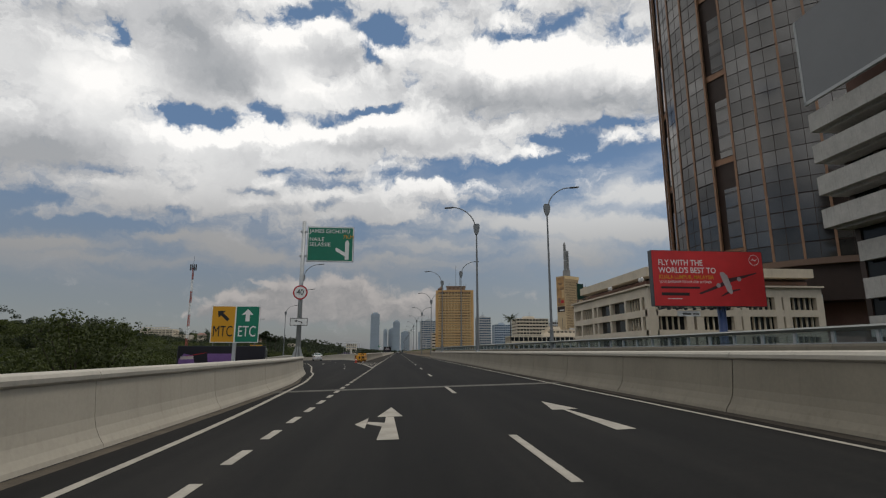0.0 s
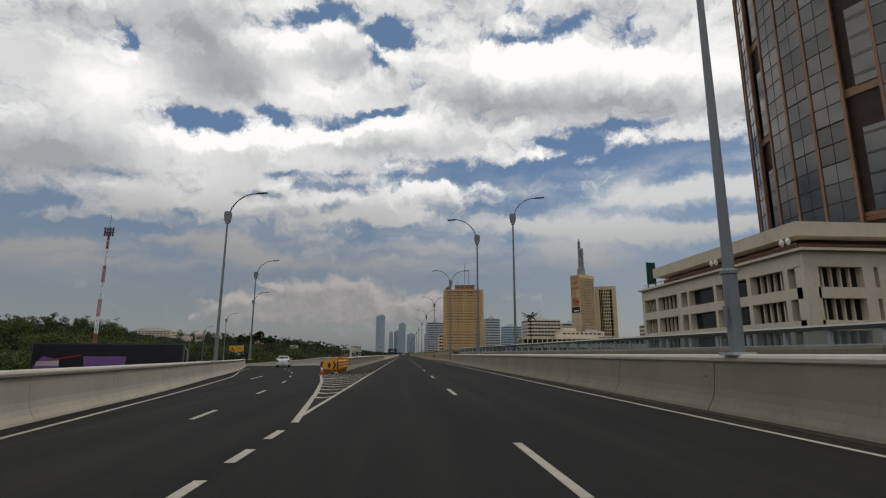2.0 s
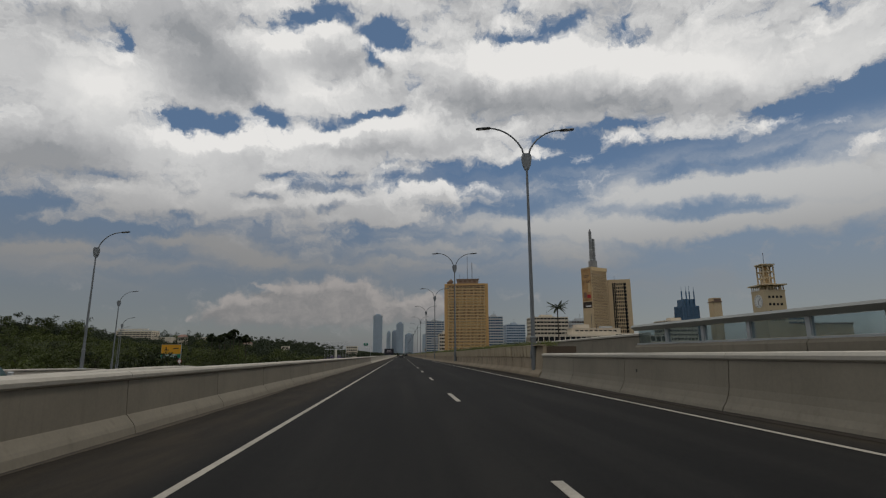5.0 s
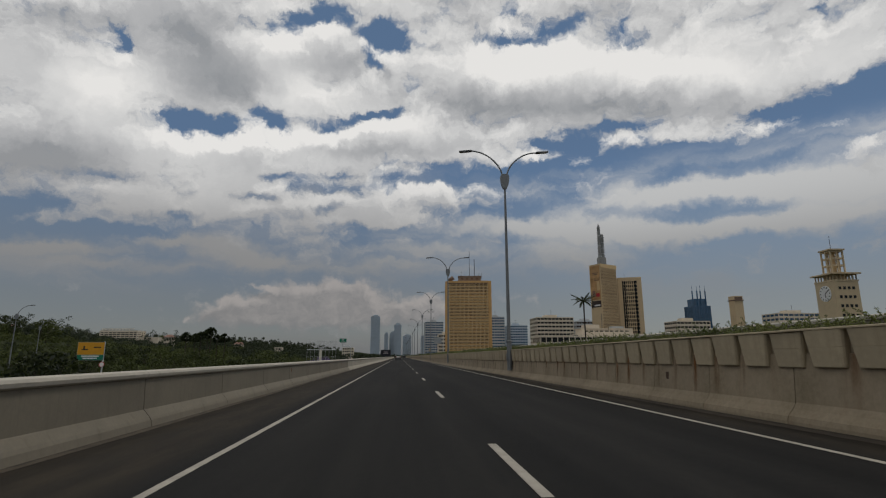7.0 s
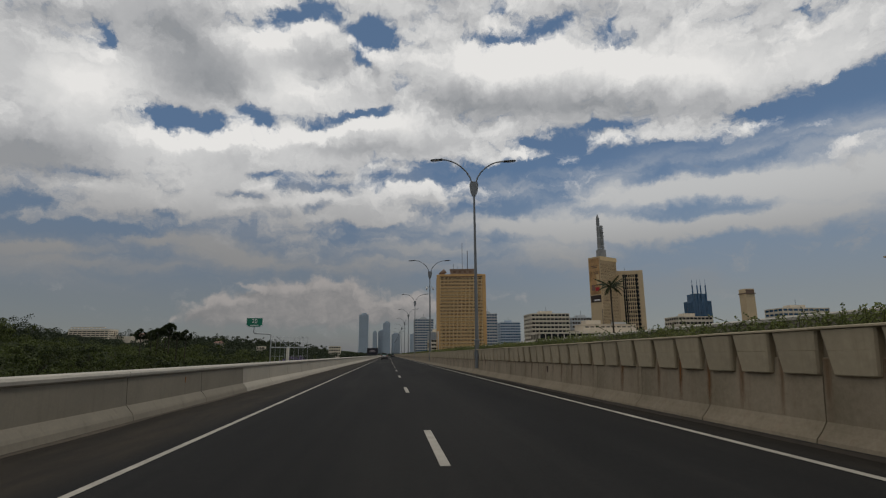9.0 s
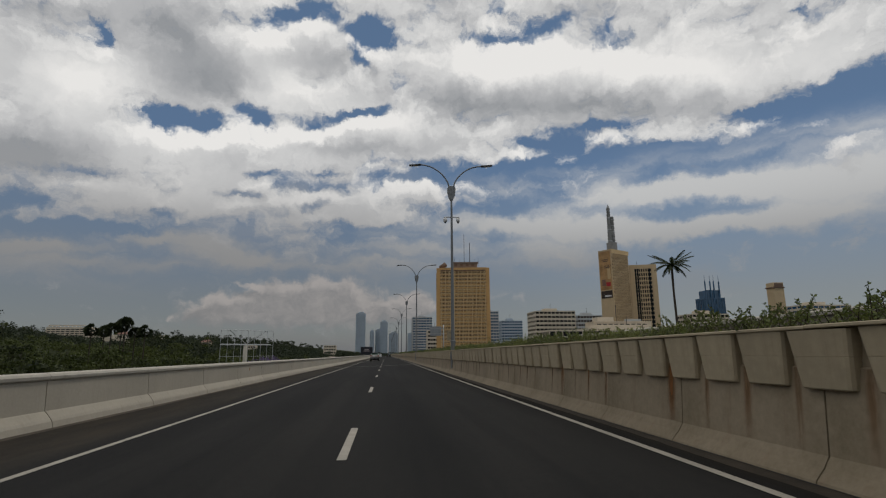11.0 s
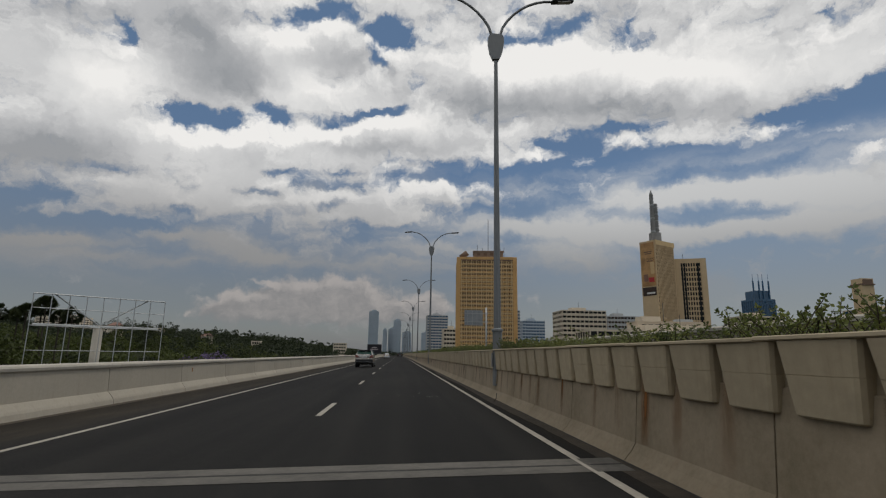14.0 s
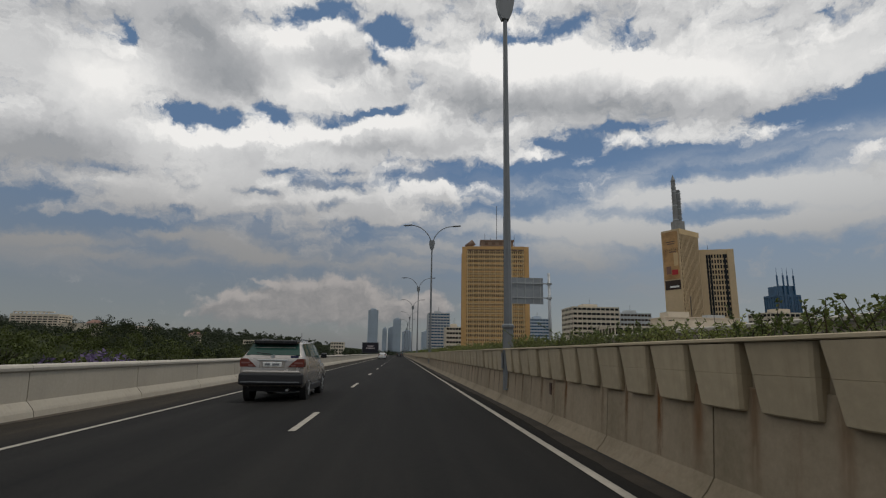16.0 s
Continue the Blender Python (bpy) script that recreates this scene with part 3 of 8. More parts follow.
def plate(bm, pts, z0, z1):
    """A flat plate of any outline (x, y) between two heights."""
    lo, hi = [bm.verts.new((*p, z0)) for p in pts], [bm.verts.new((*p, z1)) for p in pts]
    bm.faces.new(lo[::-1]), bm.faces.new(hi)
    for k in range(len(pts)):
        j = (k + 1) % len(pts)
        bm.faces.new((lo[k], lo[j], hi[j], hi[k]))
    return bm


def letters(text, size, mat, parent, m, name="lettering", stretch=1.0, centre=True, bold=0.0):
    """Words as thin raised letters under a sign, standing in its x and z."""
    cu = bpy.data.curves.new(name, "FONT")
    cu.body, cu.size, cu.extrude, cu.resolution_u, cu.offset = text, size, 0.004, 3, bold
    cu.align_x = "CENTER" if centre else "LEFT"
    cu.align_y = "CENTER"
    tmp = bpy.data.objects.new(name, cu)
    me = bpy.data.meshes.new_from_object(tmp)
    bpy.data.objects.remove(tmp)
    me.materials.clear()
    me.materials.append(mat)
    ob = new(name, me)
    ob.parent = parent
    ob.matrix_basis = m @ pose(0, 0, 0, 90) @ Matrix.Diagonal((stretch, 1, 1, 1))
    return ob


def flat_shape(pts, mat, parent, m, name, thick=0.006, label=""):
    """A flat cut-out (x, z) on a sign face that looks to -y."""
    bm = bmesh.new()
    front, rear = [bm.verts.new((x, -thick, z)) for x, z in pts], [bm.verts.new((x, 0, z)) for x, z in pts]
    bm.faces.new(front)
    for k in range(len(pts)):
        j = (k + 1) % len(pts)
        bm.faces.new((front[k], rear[k], rear[j], front[j]))
    ob = part(name, bm, mat, parent, label)
    ob.matrix_basis = m
    return ob


def ring(r, n=28, cx=0.0, cz=0.0, k=1.0):
    return [(cx + r * k * math.cos(2 * math.pi * i / n), cz + r * math.sin(2 * math.pi * i / n)) for i in range(n)]


def spline(pts, step):
    """Even points along a smooth line through (x, y) marks."""
    out, P = [], [Vector(p) for p in pts]
    for i in range(len(P) - 1):
        a, b, c, d = P[max(i - 1, 0)], P[i], P[i + 1], P[min(i + 2, len(P) - 1)]
        n = max(2, int((c - b).length / 0.25))
        for k in range(n):
            t = k / n
            out.append(0.5 * (2 * b + (c - a) * t + (2 * a - 5 * b + 4 * c - d) * t * t + (3 * b - a - 3 * c + d) * t ** 3))
    out.append(P[-1])
    even, run = [out[0]], 0.0
    for a, b in zip(out, out[1:]):
        run += (b - a).length
        if run >= step:
            even.append(b)
            run = 0.0
    return even


# ---- ground ----
def ease(v, a, b):
    t = min(1.0, max(0.0, (v - a) / (b - a)))
    return t * t * (3 - 2 * t)


def ground_z(x, y):
    """The lie of the land: a low valley on the left that climbs to a wooded ridge."""
    z = -8.0 + 30.0 * ease(-x, 60, 430) * ease(y, 150, 520) + 18.0 * ease(-x, 400, 1300) + 16.0 * ease(y, 700, 2400) * ease(-x, -300, 300)
    z += 3.0 * noise.noise((x * 0.006, y * 0.006, 0.3)) * ease(abs(x), 60, 200)
    return z


def build_ground():
    xs = sorted({-4500, -3500, -2600, -2000, *range(-1500, -600, 75), *range(-600, -20, 30), *range(-20, 60, 20), *range(60, 600, 60), 800, 1200, 1800, 2600, 3500, 4500})
    ys = sorted({-4000, -2500, -1200, -500, -200, *range(-60, 900, 40), *range(900, 2600, 140), 3000, 3600, 4300})
    bm = bmesh.new()
    g = [[bm.verts.new((x, y, ground_z(x, y))) for x in xs] for y in ys]
    for j in range(len(ys) - 1):
        for i in range(len(xs) - 1):
            bm.faces.new((g[j][i], g[j][i + 1], g[j + 1][i + 1], g[j + 1][i]))
    structure("ground", bm, GROUND, "dark green grassy land below the elevated road", "ground", True)


build_ground()

# ---- elevated carriageway ----
Y0, Y1 = -30.0, 640.0
X_LEFT, X_RIGHT = -4.75, 6.15           # toes of the two parapets
MAIN_WALL_Y = 80.3                      # the main parapet starts at the nose of the exit
PLANTER_Y = 109.8                       # from here the median wall carries planters


def right_x(y):
    """Toe of the right-hand wall: the hard shoulder is a little wider by the exit."""
    return X_RIGHT + 0.30 * ease(y, 25, 62) + 0.35 * ease(y, 98, 116) - 0.67 * ease(y, 112, 198)


def left_x(y):
    """Toe of the left-hand wall."""
    return X_LEFT - 0.10 + 0.32 * ease(y, 225, 275)


def median_lift(y):
    """The top of the planted wall sinks a little along the way."""
    return float(np.interp(y, [119, 151, 212, 268], [0.10, 0.0, -0.045, -0.075]))


def right_turn(y, length):
    return -math.degrees(math.atan2(right_x(y + length) - right_x(y), length))


# outer toe of the exit ramp
RAMP_OUT = spline([(-4.4, -30), (-4.4, -18), (-4.4, -6), (-4.4, 5), (-4.45, 16), (-4.8, 24.4), (-5.5, 31), (-6.4, 37.8), (-7.85, 45), (-9.9, 57), (-12.7, 70), (-15.4, 83), (-18.5, 97), (-23.0, 114), (-29.0, 135), (-36.6, 155), (-45, 173), (-65.5, 215), (-84, 250)], 1.0)
RAMP_LINE = spline([(-3.4, -30), (-3.4, -18), (-3.4, -8), (-3.4, 0), (-3.42, 6), (-3.58, 12), (-3.95, 18.6), (-4.35, 25), (-4.9, 30.2), (-5.6, 35.8), (-6.5, 40.8), (-7.95, 50), (-9.0, 56.5), (-11.1, 68), (-12.7, 75.5), (-16.7, 91), (-21.6, 113), (-27.8, 135), (-35.4, 155), (-43.8, 173), (-64.3, 215), (-82.8, 250)], 1.0)
# inner edge of the ramp, from the nose on
RAMP_IN = spline([(-5.7, 74), (-6.0, 82), (-7.2, 92), (-10.4, 106), (-14.6, 122), (-20.2, 138), (-27.4, 155), (-35.5, 171), (-56, 212), (-74, 247)], 1.0)


def ramp_h(y):
    """The ramp sinks away after the nose."""
    return -3.2 * ease(y, 105, 245)


def ramp_line(pts, h=0.0, side=0.0):
    out = []
    for i, p in enumerate(pts):
        d = pts[min(i + 1, len(pts) - 1)] - pts[max(i - 1, 0)]
        right = Vector((d.y, -d.x)).normalized()
        q = p + right * side
        out.append((q.x, q.y, FALL * max(q.x, -20.0) + ramp_h(q.y) + h))
    return out


def build_road():
    bm = bmesh.new()
    sweep(bm, [(0, Y0, 0), (0, Y1, 0)], [(X_RIGHT + 0.7, deck(X_RIGHT + 0.7)), (X_RIGHT + 0.7, -1.6), (X_LEFT - 0.55, -1.6), (X_LEFT - 0.55, deck(X_LEFT - 0.55))])
    road = structure("road", bm, ASPHALT, "dark worn asphalt carriageway of an elevated expressway", "road")
    # the ramp's deck, from the main edge out to its parapet
    bm = bmesh.new()
    outer = ramp_line(RAMP_OUT, -0.004)
    rows = []
    for x, y, z in outer:
        if y < 82:
            ix = X_LEFT + 0.4
            iz = deck(ix, -0.004)
        else:
            k = min(RAMP_IN, key=lambda p: abs(p.y - y))
            ix, iz = k.x, FALL * max(k.x, -20.0) + ramp_h(y) - 0.004
        rows.append([bm.verts.new(v) for v in ((x - 0.5, y, z), (ix, y, iz), (ix, y, iz - 1.3), (x - 0.5, y, z - 1.3))])
    for a, b in zip(rows, rows[1:]):
        for k in range(4):
            bm.faces.new((a[k], a[(k + 1) % 4], b[(k + 1) % 4], b[k]))
    structure("exit_ramp", bm, ASPHALT, "dark asphalt exit ramp curving away downhill", "road")
    return road


road = build_road()


# ---- painted markings ----
def stripe(name, line, width, parent, lift=0.005):
    bm = bmesh.new()
    sweep(bm, line, [(-width / 2, 0), (width / 2, 0)], closed=False)
    for v in bm.verts:
        v.co.z += lift
    return part(name, bm, PAINT, parent)


def on_deck(pts):
    return [(x, y, deck(x)) for x, y in pts]


LINE_R, LINE_L, LINE_C = 5.62, -2.22, 1.70
stripe("edge_line", on_deck([(LINE_R, Y0), (LINE_R, Y1)]), 0.115, road)
stripe("edge_line", on_deck([(LINE_L, 46.5), (LINE_L, Y1)]), 0.115, road)
dash = bmesh.new()
box(dash, -0.062, 0.062, 0, 2.95, 0.001, 0.006)
dash = finish("lane_dash", dash, PAINT)
for k in range(-2, 50):
    ob = part("lane_dash", dash, PAINT, road)
    ob.location = (LINE_C, 5.3 + 11.8 * k + np.interp(k, [0, 3, 5, 10, 13, 17, 19, 24], [0, -1.77, -1.33, 0.0, -0.3, 1.1, 2.75, 3.65]), deck(LINE_C))
short = finish("exit_dash", boxed(-0.07, 0.07, 0, 0.95, 0.001, 0.006), PAINT)
for k in range(-8, 20):
    ob = part("exit_dash", short, PAINT, road)
    ob.location = (-2.14, 6.94 + 1.905 * k, deck(-2.14))
stripe("edge_line", ramp_line(RAMP_LINE, 0.004), 0.13, road)
stripe("gore_line", on_deck([(LINE_L + 0.1, 45.2), (-3.1, 54), (-4.2, 62.5), (-5.45, 70.5), (-5.95, 73.6)]), 0.15, road)
# chevrons between the main line and the ramp line
for k in range(-2, 9):
    y = 55.06 + 1.92 * k
    xl = np.interp(y + 1.2, [45.2, 54, 62.5, 70.5, 73.6], [LINE_L, -3.1, -4.2, -5.45, -5.95])
    apex = LINE_L - 0.44 * (LINE_L - xl)
    bm = bmesh.new()
    w = 0.36
    yr, yl = y + 1.3 * (LINE_L - apex), y + 1.1 * (apex - xl)
    pts = [(LINE_L, yr), (apex, y), (xl, yl), (xl, yl + w + 0.12), (apex, y + w), (LINE_L, yr + w - 0.05)]
    lo = [bm.verts.new((a, b, deck(a, 0.007))) for a, b in pts]
    bm.faces.new((lo[0], lo[5], lo[4], lo[1]))
    bm.faces.new((lo[1], lo[4], lo[3], lo[2]))
    part("gore_chevron", bm, PAINT, road)
for (x0, y0), (x1, y1) in (((-4.6, 46.4), (-4.75, 48.4)), ((-5.3, 54.3), (-5.5, 56.3)), ((-6.15, 62.2), (-6.4, 64.2)), ((-7.4, 70.0), (-7.75, 72.0)), ((-8.95, 78.3), (-9.4, 80.3)), ((-10.8, 86.3), (-11.3, 88.3)), ((-13.0, 94.5), (-13.5, 96.4))):
    stripe("lane_dash", on_deck([(x0, y0), (x1, y1)]), 0.13, road)


def arrow(pieces, name):
    bm = bmesh.new()
    for pts in pieces:
        bm.faces.new([bm.verts.new((x, y, deck(x, 0.007))) for x, y in pts])
    bmesh.ops.recalc_face_normals(bm, faces=bm.faces[:])
    part(name, bm, PAINT, road)


arrow([[(-0.03, 8.27), (-0.13, 11.1), (-0.29, 11.1), (-0.29, 10.21), (-0.33, 9.72), (-0.37, 8.27)], [(0.05, 11.1), (-0.2, 12.95), (-0.47, 11.15)], [(-0.29, 10.21), (-0.62, 10.43), (-0.61, 10.13), (-0.33, 9.72)], [(-0.63, 11.0), (-0.84, 10.12), (-0.62, 9.54)]], "painted_arrow")
arrow([[(-9.42, 68.4), (-9.72, 71.3), (-9.84, 71.3), (-9.58, 68.4)], [(-9.58, 71.3), (-9.95, 73.1), (-9.98, 71.3)]], "painted_arrow")
arrow([[(3.71, 8.33), (3.52, 11.23), (3.43, 11.2), (3.37, 8.3)], [(3.77, 11.25), (3.47, 13.04), (3.21, 11.22)]], "painted_arrow")
# steel expansion joints across the deck
for y in (19.6, 250.55):
    for dy, w, m in ((-0.2, 0.33, BAND), (0.0, 0.05, JOINT), (0.2, 0.33, BAND)):
        stripe("expansion_joint", [(X_LEFT + 0.2, y + dy, deck(X_LEFT + 0.2)), (X_RIGHT - 0.1, y + dy, deck(X_RIGHT - 0.1))], w, road).data.materials[0] = m

# ---- parapets ----
# side counts away from the road; the wall has a sloped kerb, a leaning face and a rounded cap
WALL = [(0.0, -0.02), (0.035, 0.13), (0.07, 0.19), (0.19, 0.33), (0.21, 0.345), (0.24, 0.98), (0.56, 0.98), (0.58, -0.9), (0.0, -0.9)]
CAP = [(0.235, 0.985), (0.185, 1.02), (0.175, 1.08), (0.21, 1.13), (0.28, 1.15), (0.50, 1.15), (0.58, 1.12), (0.61, 1.07), (0.59, 1.01), (0.56, 0.985)]
WALL_FLARED = [(0.0, -0.02), (0.03, 0.07), (0.10, 0.17), (0.16, 0.30), (0.195, 0.45), (0.24, 0.98), (0.56, 0.98), (0.58, -0.9), (0.0, -0.9)]
NEG = lambda prof: [(-s, h) for s, h in prof]
PANEL = 5.0


def straight_wall(name, x, sign, y0, y1, label, mat, near=62):
    wall = tagged(new(name), label, "wall", kind="structure")
    prof, cap = (WALL_FLARED, CAP) if sign > 0 else (NEG(WALL), NEG(CAP))
    gap = 0.016
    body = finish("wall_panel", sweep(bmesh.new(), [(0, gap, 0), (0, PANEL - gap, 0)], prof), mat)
    # same panel in the darker concrete: cloud shade on the first stretch, by colour
    shaded_body = finish("wall_panel", sweep(bmesh.new(), [(0, gap, 0), (0, PANEL - gap, 0)], prof), CONCRETE)
    top = finish("coping", sweep(bmesh.new(), [(0, gap / 2, 0), (0, PANEL - gap / 2, 0)], cap), CONCRETE_CAP)
    n = int((y1 - y0) / PANEL)
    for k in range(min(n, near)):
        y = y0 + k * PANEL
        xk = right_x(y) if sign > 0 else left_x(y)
        for me in (shaded_body if y < 172 else body, top):
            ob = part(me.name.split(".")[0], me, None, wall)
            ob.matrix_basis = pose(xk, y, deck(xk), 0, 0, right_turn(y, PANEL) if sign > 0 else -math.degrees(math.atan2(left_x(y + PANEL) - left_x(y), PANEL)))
    if n > near:
        ya, yb = y0 + near * PANEL, y1
        x = left_x(ya) if sign < 0 else x
        part("far_wall", sweep(bmesh.new(), [(x, ya, deck(x)), (x, yb, deck(x))], prof), mat, wall)
        part("far_coping", sweep(bmesh.new(), [(x, ya, deck(x)), (x, yb, deck(x))], cap), CONCRETE_CAP, wall)
    # dark filler seen in the open joints
    part("joint_filler", sweep(bmesh.new(), [((right_x if sign > 0 else left_x)(y0 + k * PANEL), y0 + k * PANEL, deck(x)) for k in range(min(n, near) + 1)], [(sign * s, h) for s, h in ((0.27, 0.2), (0.28, 0.97), (0.5, 0.97), (0.5, 0.2))]), JOINT, wall)
    return wall


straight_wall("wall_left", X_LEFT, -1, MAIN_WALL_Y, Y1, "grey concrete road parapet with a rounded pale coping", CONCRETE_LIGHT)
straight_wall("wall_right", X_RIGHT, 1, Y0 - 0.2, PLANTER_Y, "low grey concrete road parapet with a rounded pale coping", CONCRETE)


def ramp_wall(name, pts, sign, label):
    wall = tagged(new(name), label, "wall", kind="structure")
    prof, cap = (WALL_FLARED, CAP) if sign > 0 else (NEG(WALL_FLARED), NEG(CAP))
    step = 5
    for i in range(0, len(pts) - 1, step):
        seg = pts[i:i + step + 1]
        line = [Vector(p) for p in ramp_line(seg)]
        line[0] = line[0].lerp(line[1], 0.008)
        line[-1] = line[-1].lerp(line[-2], 0.008)
        part("wall_panel", sweep(bmesh.new(), line, prof), CONCRETE_LIGHT, wall)
        part("coping", sweep(bmesh.new(), line, cap), CONCRETE_CAP, wall)
    part("joint_filler", sweep(bmesh.new(), ramp_line(pts), [(sign * s, h) for s, h in ((0.27, 0.2), (0.28, 0.97), (0.5, 0.97), (0.5, 0.2))]), JOINT, wall)


ramp_wall("wall_ramp_outer", RAMP_OUT, -1, "grey concrete parapet along the outside of the exit ramp")
ramp_wall("wall_ramp_inner", [p for p in RAMP_IN if p.y > 84], 1, "grey concrete parapet along the inside of the exit ramp")

# ---- median wall with planters ----
MOD, BOX = 2.43, 0.81
MEDIAN = [(0.0, -0.02), (0.02, 0.06), (0.12, 0.17), (0.185, 0.27), (0.245, 1.06), (0.25, 1.075), (0.268, 1.08), (0.275, 1.40), (0.64, 1.40), (0.66, -0.9), (0.0, -0.9)]


def build_median():
    wall = tagged(new("wall_median"), "stained concrete median wall hung with square planter boxes", "wall", kind="structure")
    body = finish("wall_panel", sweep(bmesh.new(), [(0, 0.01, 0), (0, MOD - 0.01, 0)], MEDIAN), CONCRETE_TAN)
    bm = bmesh.new()
    # planter box: front narrowing towards the foot, a fine casting line at mid height
    def course(z, w, front):
        return [bm.verts.new(p) for p in ((front + 0.045, -w, z), (front + 0.012, -w + 0.014, z), (front, -w + 0.045, z), (front, w - 0.045, z), (front + 0.012, w - 0.014, z), (front + 0.045, w, z), (0.40, w * 0.94, z), (0.40, -w * 0.94, z))]
    z0, z1 = 0.85, 1.425
    rings = [course(z0, 0.280, 0.178), course(z0 + 0.014, 0.292, 0.164), course(1.160, 0.330, 0.144), course(1.1635, 0.327, 0.148), course(1.167, 0.331, 0.143), course(z1, 0.366, 0.124)]
    bm.faces.new(rings[0][::-1]), bm.faces.new(rings[-1])
    for lo, hi in zip(rings, rings[1:]):
        for k in range(8):
            bm.faces.new((lo[k], lo[(k + 1) % 8], hi[(k + 1) % 8], hi[k]))
    pot = finish("planter_box", bm, PLANTER)
    # thin rim laid along the boxes
    rim = finish("rim", sweep(bmesh.new(), [(0, 0.004, 0), (0, MOD - 0.004, 0)], [(0.112, 1.428), (0.100, 1.436), (0.103, 1.458), (0.115, 1.466), (0.44, 1.466), (0.44, 1.428)]), PLANTER)
    # rust has run down the wall from the gaps between the boxes
    bm = bmesh.new()
    bm.faces.new([bm.verts.new(p) for p in ((0.182, 0.11, 0.28), (0.2445, 0.11, 1.065), (0.2445, -0.11, 1.065), (0.182, -0.11, 0.28))])
    stain = finish("rust_stain", bm, RUST_RUN)
    rnd = random.Random(5)
    n = int((Y1 - PLANTER_Y) / MOD)
    near = 86
    for k in range(near):
        y = PLANTER_Y + k * MOD
        ob = part("wall_panel", body, None, wall)
        ob.matrix_basis = pose(right_x(y), y, deck(right_x(y), median_lift(y)), 0, 0, right_turn(y, MOD))
        part("rim", rim, None, wall).matrix_basis = ob.matrix_basis @ Matrix.Translation((0, 0, rnd.uniform(-0.004, 0.004)))
    # one row of boxes from lamp to lamp, each row with its own start and spacing
    yb = LAMP_Y[0] + 0.25
    for (p, q), (first, pitch) in zip(zip(LAMP_Y, LAMP_Y[1:]), ((117.63, 0.837), (150.2, 0.852), (210.49, 0.79), (238.12, 0.80), (267.12, 0.795), (297.0, 0.795))):
        for j in range(math.ceil((p + 0.35 - first) / pitch), math.floor((q - 0.35 - first) / pitch) + 1):
            yb = first + j * pitch
            squat = np.interp(yb, [151, 212], [1.0, 0.94])
            ob = part("planter_box", pot, None, wall)
            ob.matrix_basis = pose(right_x(yb) + rnd.uniform(-0.008, 0.008), yb, deck(right_x(yb), median_lift(yb) + 1.43 * (1 - squat) + rnd.uniform(-0.006, 0.006)), 0, rnd.uniform(-0.6, 0.6), right_turn(yb, 1.0) + rnd.uniform(-0.8, 0.8)) @ Matrix.Diagonal((1, pitch / 0.80, squat, 1))
            ys = yb + pitch / 2
            if rnd.random() < 0.85 and ys < q - 0.3:
                wide = rnd.choice((0.7, 1.0, 1.0, 1.5))
                part("rust_stain", stain, None, wall).matrix_basis = pose(right_x(ys), ys + rnd.uniform(-0.06, 0.06), deck(right_x(ys), median_lift(ys)), 0, 0, right_turn(ys, 1.0)) @ Matrix.Diagonal((1, wide, 1, 1))
    far = bmesh.new()
    y = PLANTER_Y + near * MOD
    sweep(far, [(right_x(y), y, deck(X_RIGHT, -0.075)), (right_x(y), Y1, deck(X_RIGHT, -0.075))], MEDIAN)
    part("far_wall", far, CONCRETE_TAN, wall)
    far = bmesh.new()
    y = yb + BOX
    while y < Y1 - 1:
        box(far, right_x(y) + 0.07, right_x(y) + 0.36, y - 0.34, y + 0.34, deck(X_RIGHT, 0.80), deck(X_RIGHT, 1.36))
        y += BOX
    tagged(part("far_planters", far, PLANTER, wall), kind="stuff")
    part("joint_filler", sweep(bmesh.new(), [(right_x(PLANTER_Y + k * MOD), PLANTER_Y + k * MOD, deck(X_RIGHT)) for k in range(near + 1)], [(0.30, 0.2), (0.30, 1.10), (0.60, 1.10), (0.60, 0.2)]), JOINT, wall)
    part("soil", sweep(bmesh.new(), [(right_x(PLANTER_Y + 2 * k), PLANTER_Y + 2 * k, deck(X_RIGHT, median_lift(PLANTER_Y + 2 * k))) for k in range(60)] + [(right_x(Y1), Y1, deck(X_RIGHT, -0.075))], [(0.44, 0.9), (0.44, 1.40), (1.9, 1.40), (1.9, 0.9)]), SOIL, wall)


def lamp_recess(y):
    """Rust-edged plate on the wall round a lamp's foot; a pocket's shade is its dark colour."""
    wall = bpy.data.objects["wall_median"]
    x = right_x(y)
    bm = bmesh.new()
    bm.faces.new([bm.verts.new((x + s - 0.006, y + d, deck(x, h))) for s, d, h in ((0.2, -0.21, 0.42), (0.2, 0.2, 0.42), (0.243, 0.17, 1.04), (0.243, -0.18, 1.04))])
    pocket = part("lamp_recess", bm, POCKET, wall)
    bm = bmesh.new()
    for d in (-0.215, 0.205):
        tube(bm, [(x + 0.178, y + d, deck(x, 0.41)), (x + 0.234, y + d * 0.85, deck(x, 1.05))], 0.014, 5)
    tube(bm, [(x + 0.178, y - 0.22, deck(x, 0.41)), (x + 0.178, y + 0.21, deck(x, 0.41))], 0.016, 5)
    part("recess_edge", bm, CONCRETE_TAN, pocket)


LAMP_Y = (111.4, 148.2, 183.6, 220.4, 260.2, 296.3, 331.9, 368, 404, 440, 476, 512, 548, 584, 620)
build_median()
for lamp_y in LAMP_Y[:8]:
    lamp_recess(lamp_y)

# weep slots and marker plates set in the walls
def wall_mark(name, x, y, h, w, tall, mat, parent, side):
    part(name, boxed(x - 0.008 if side > 0 else x - 0.03, x + 0.03 if side > 0 else x + 0.008, y - w / 2, y + w / 2, deck(x, h - tall / 2), deck(x, h + tall / 2)), mat, parent)


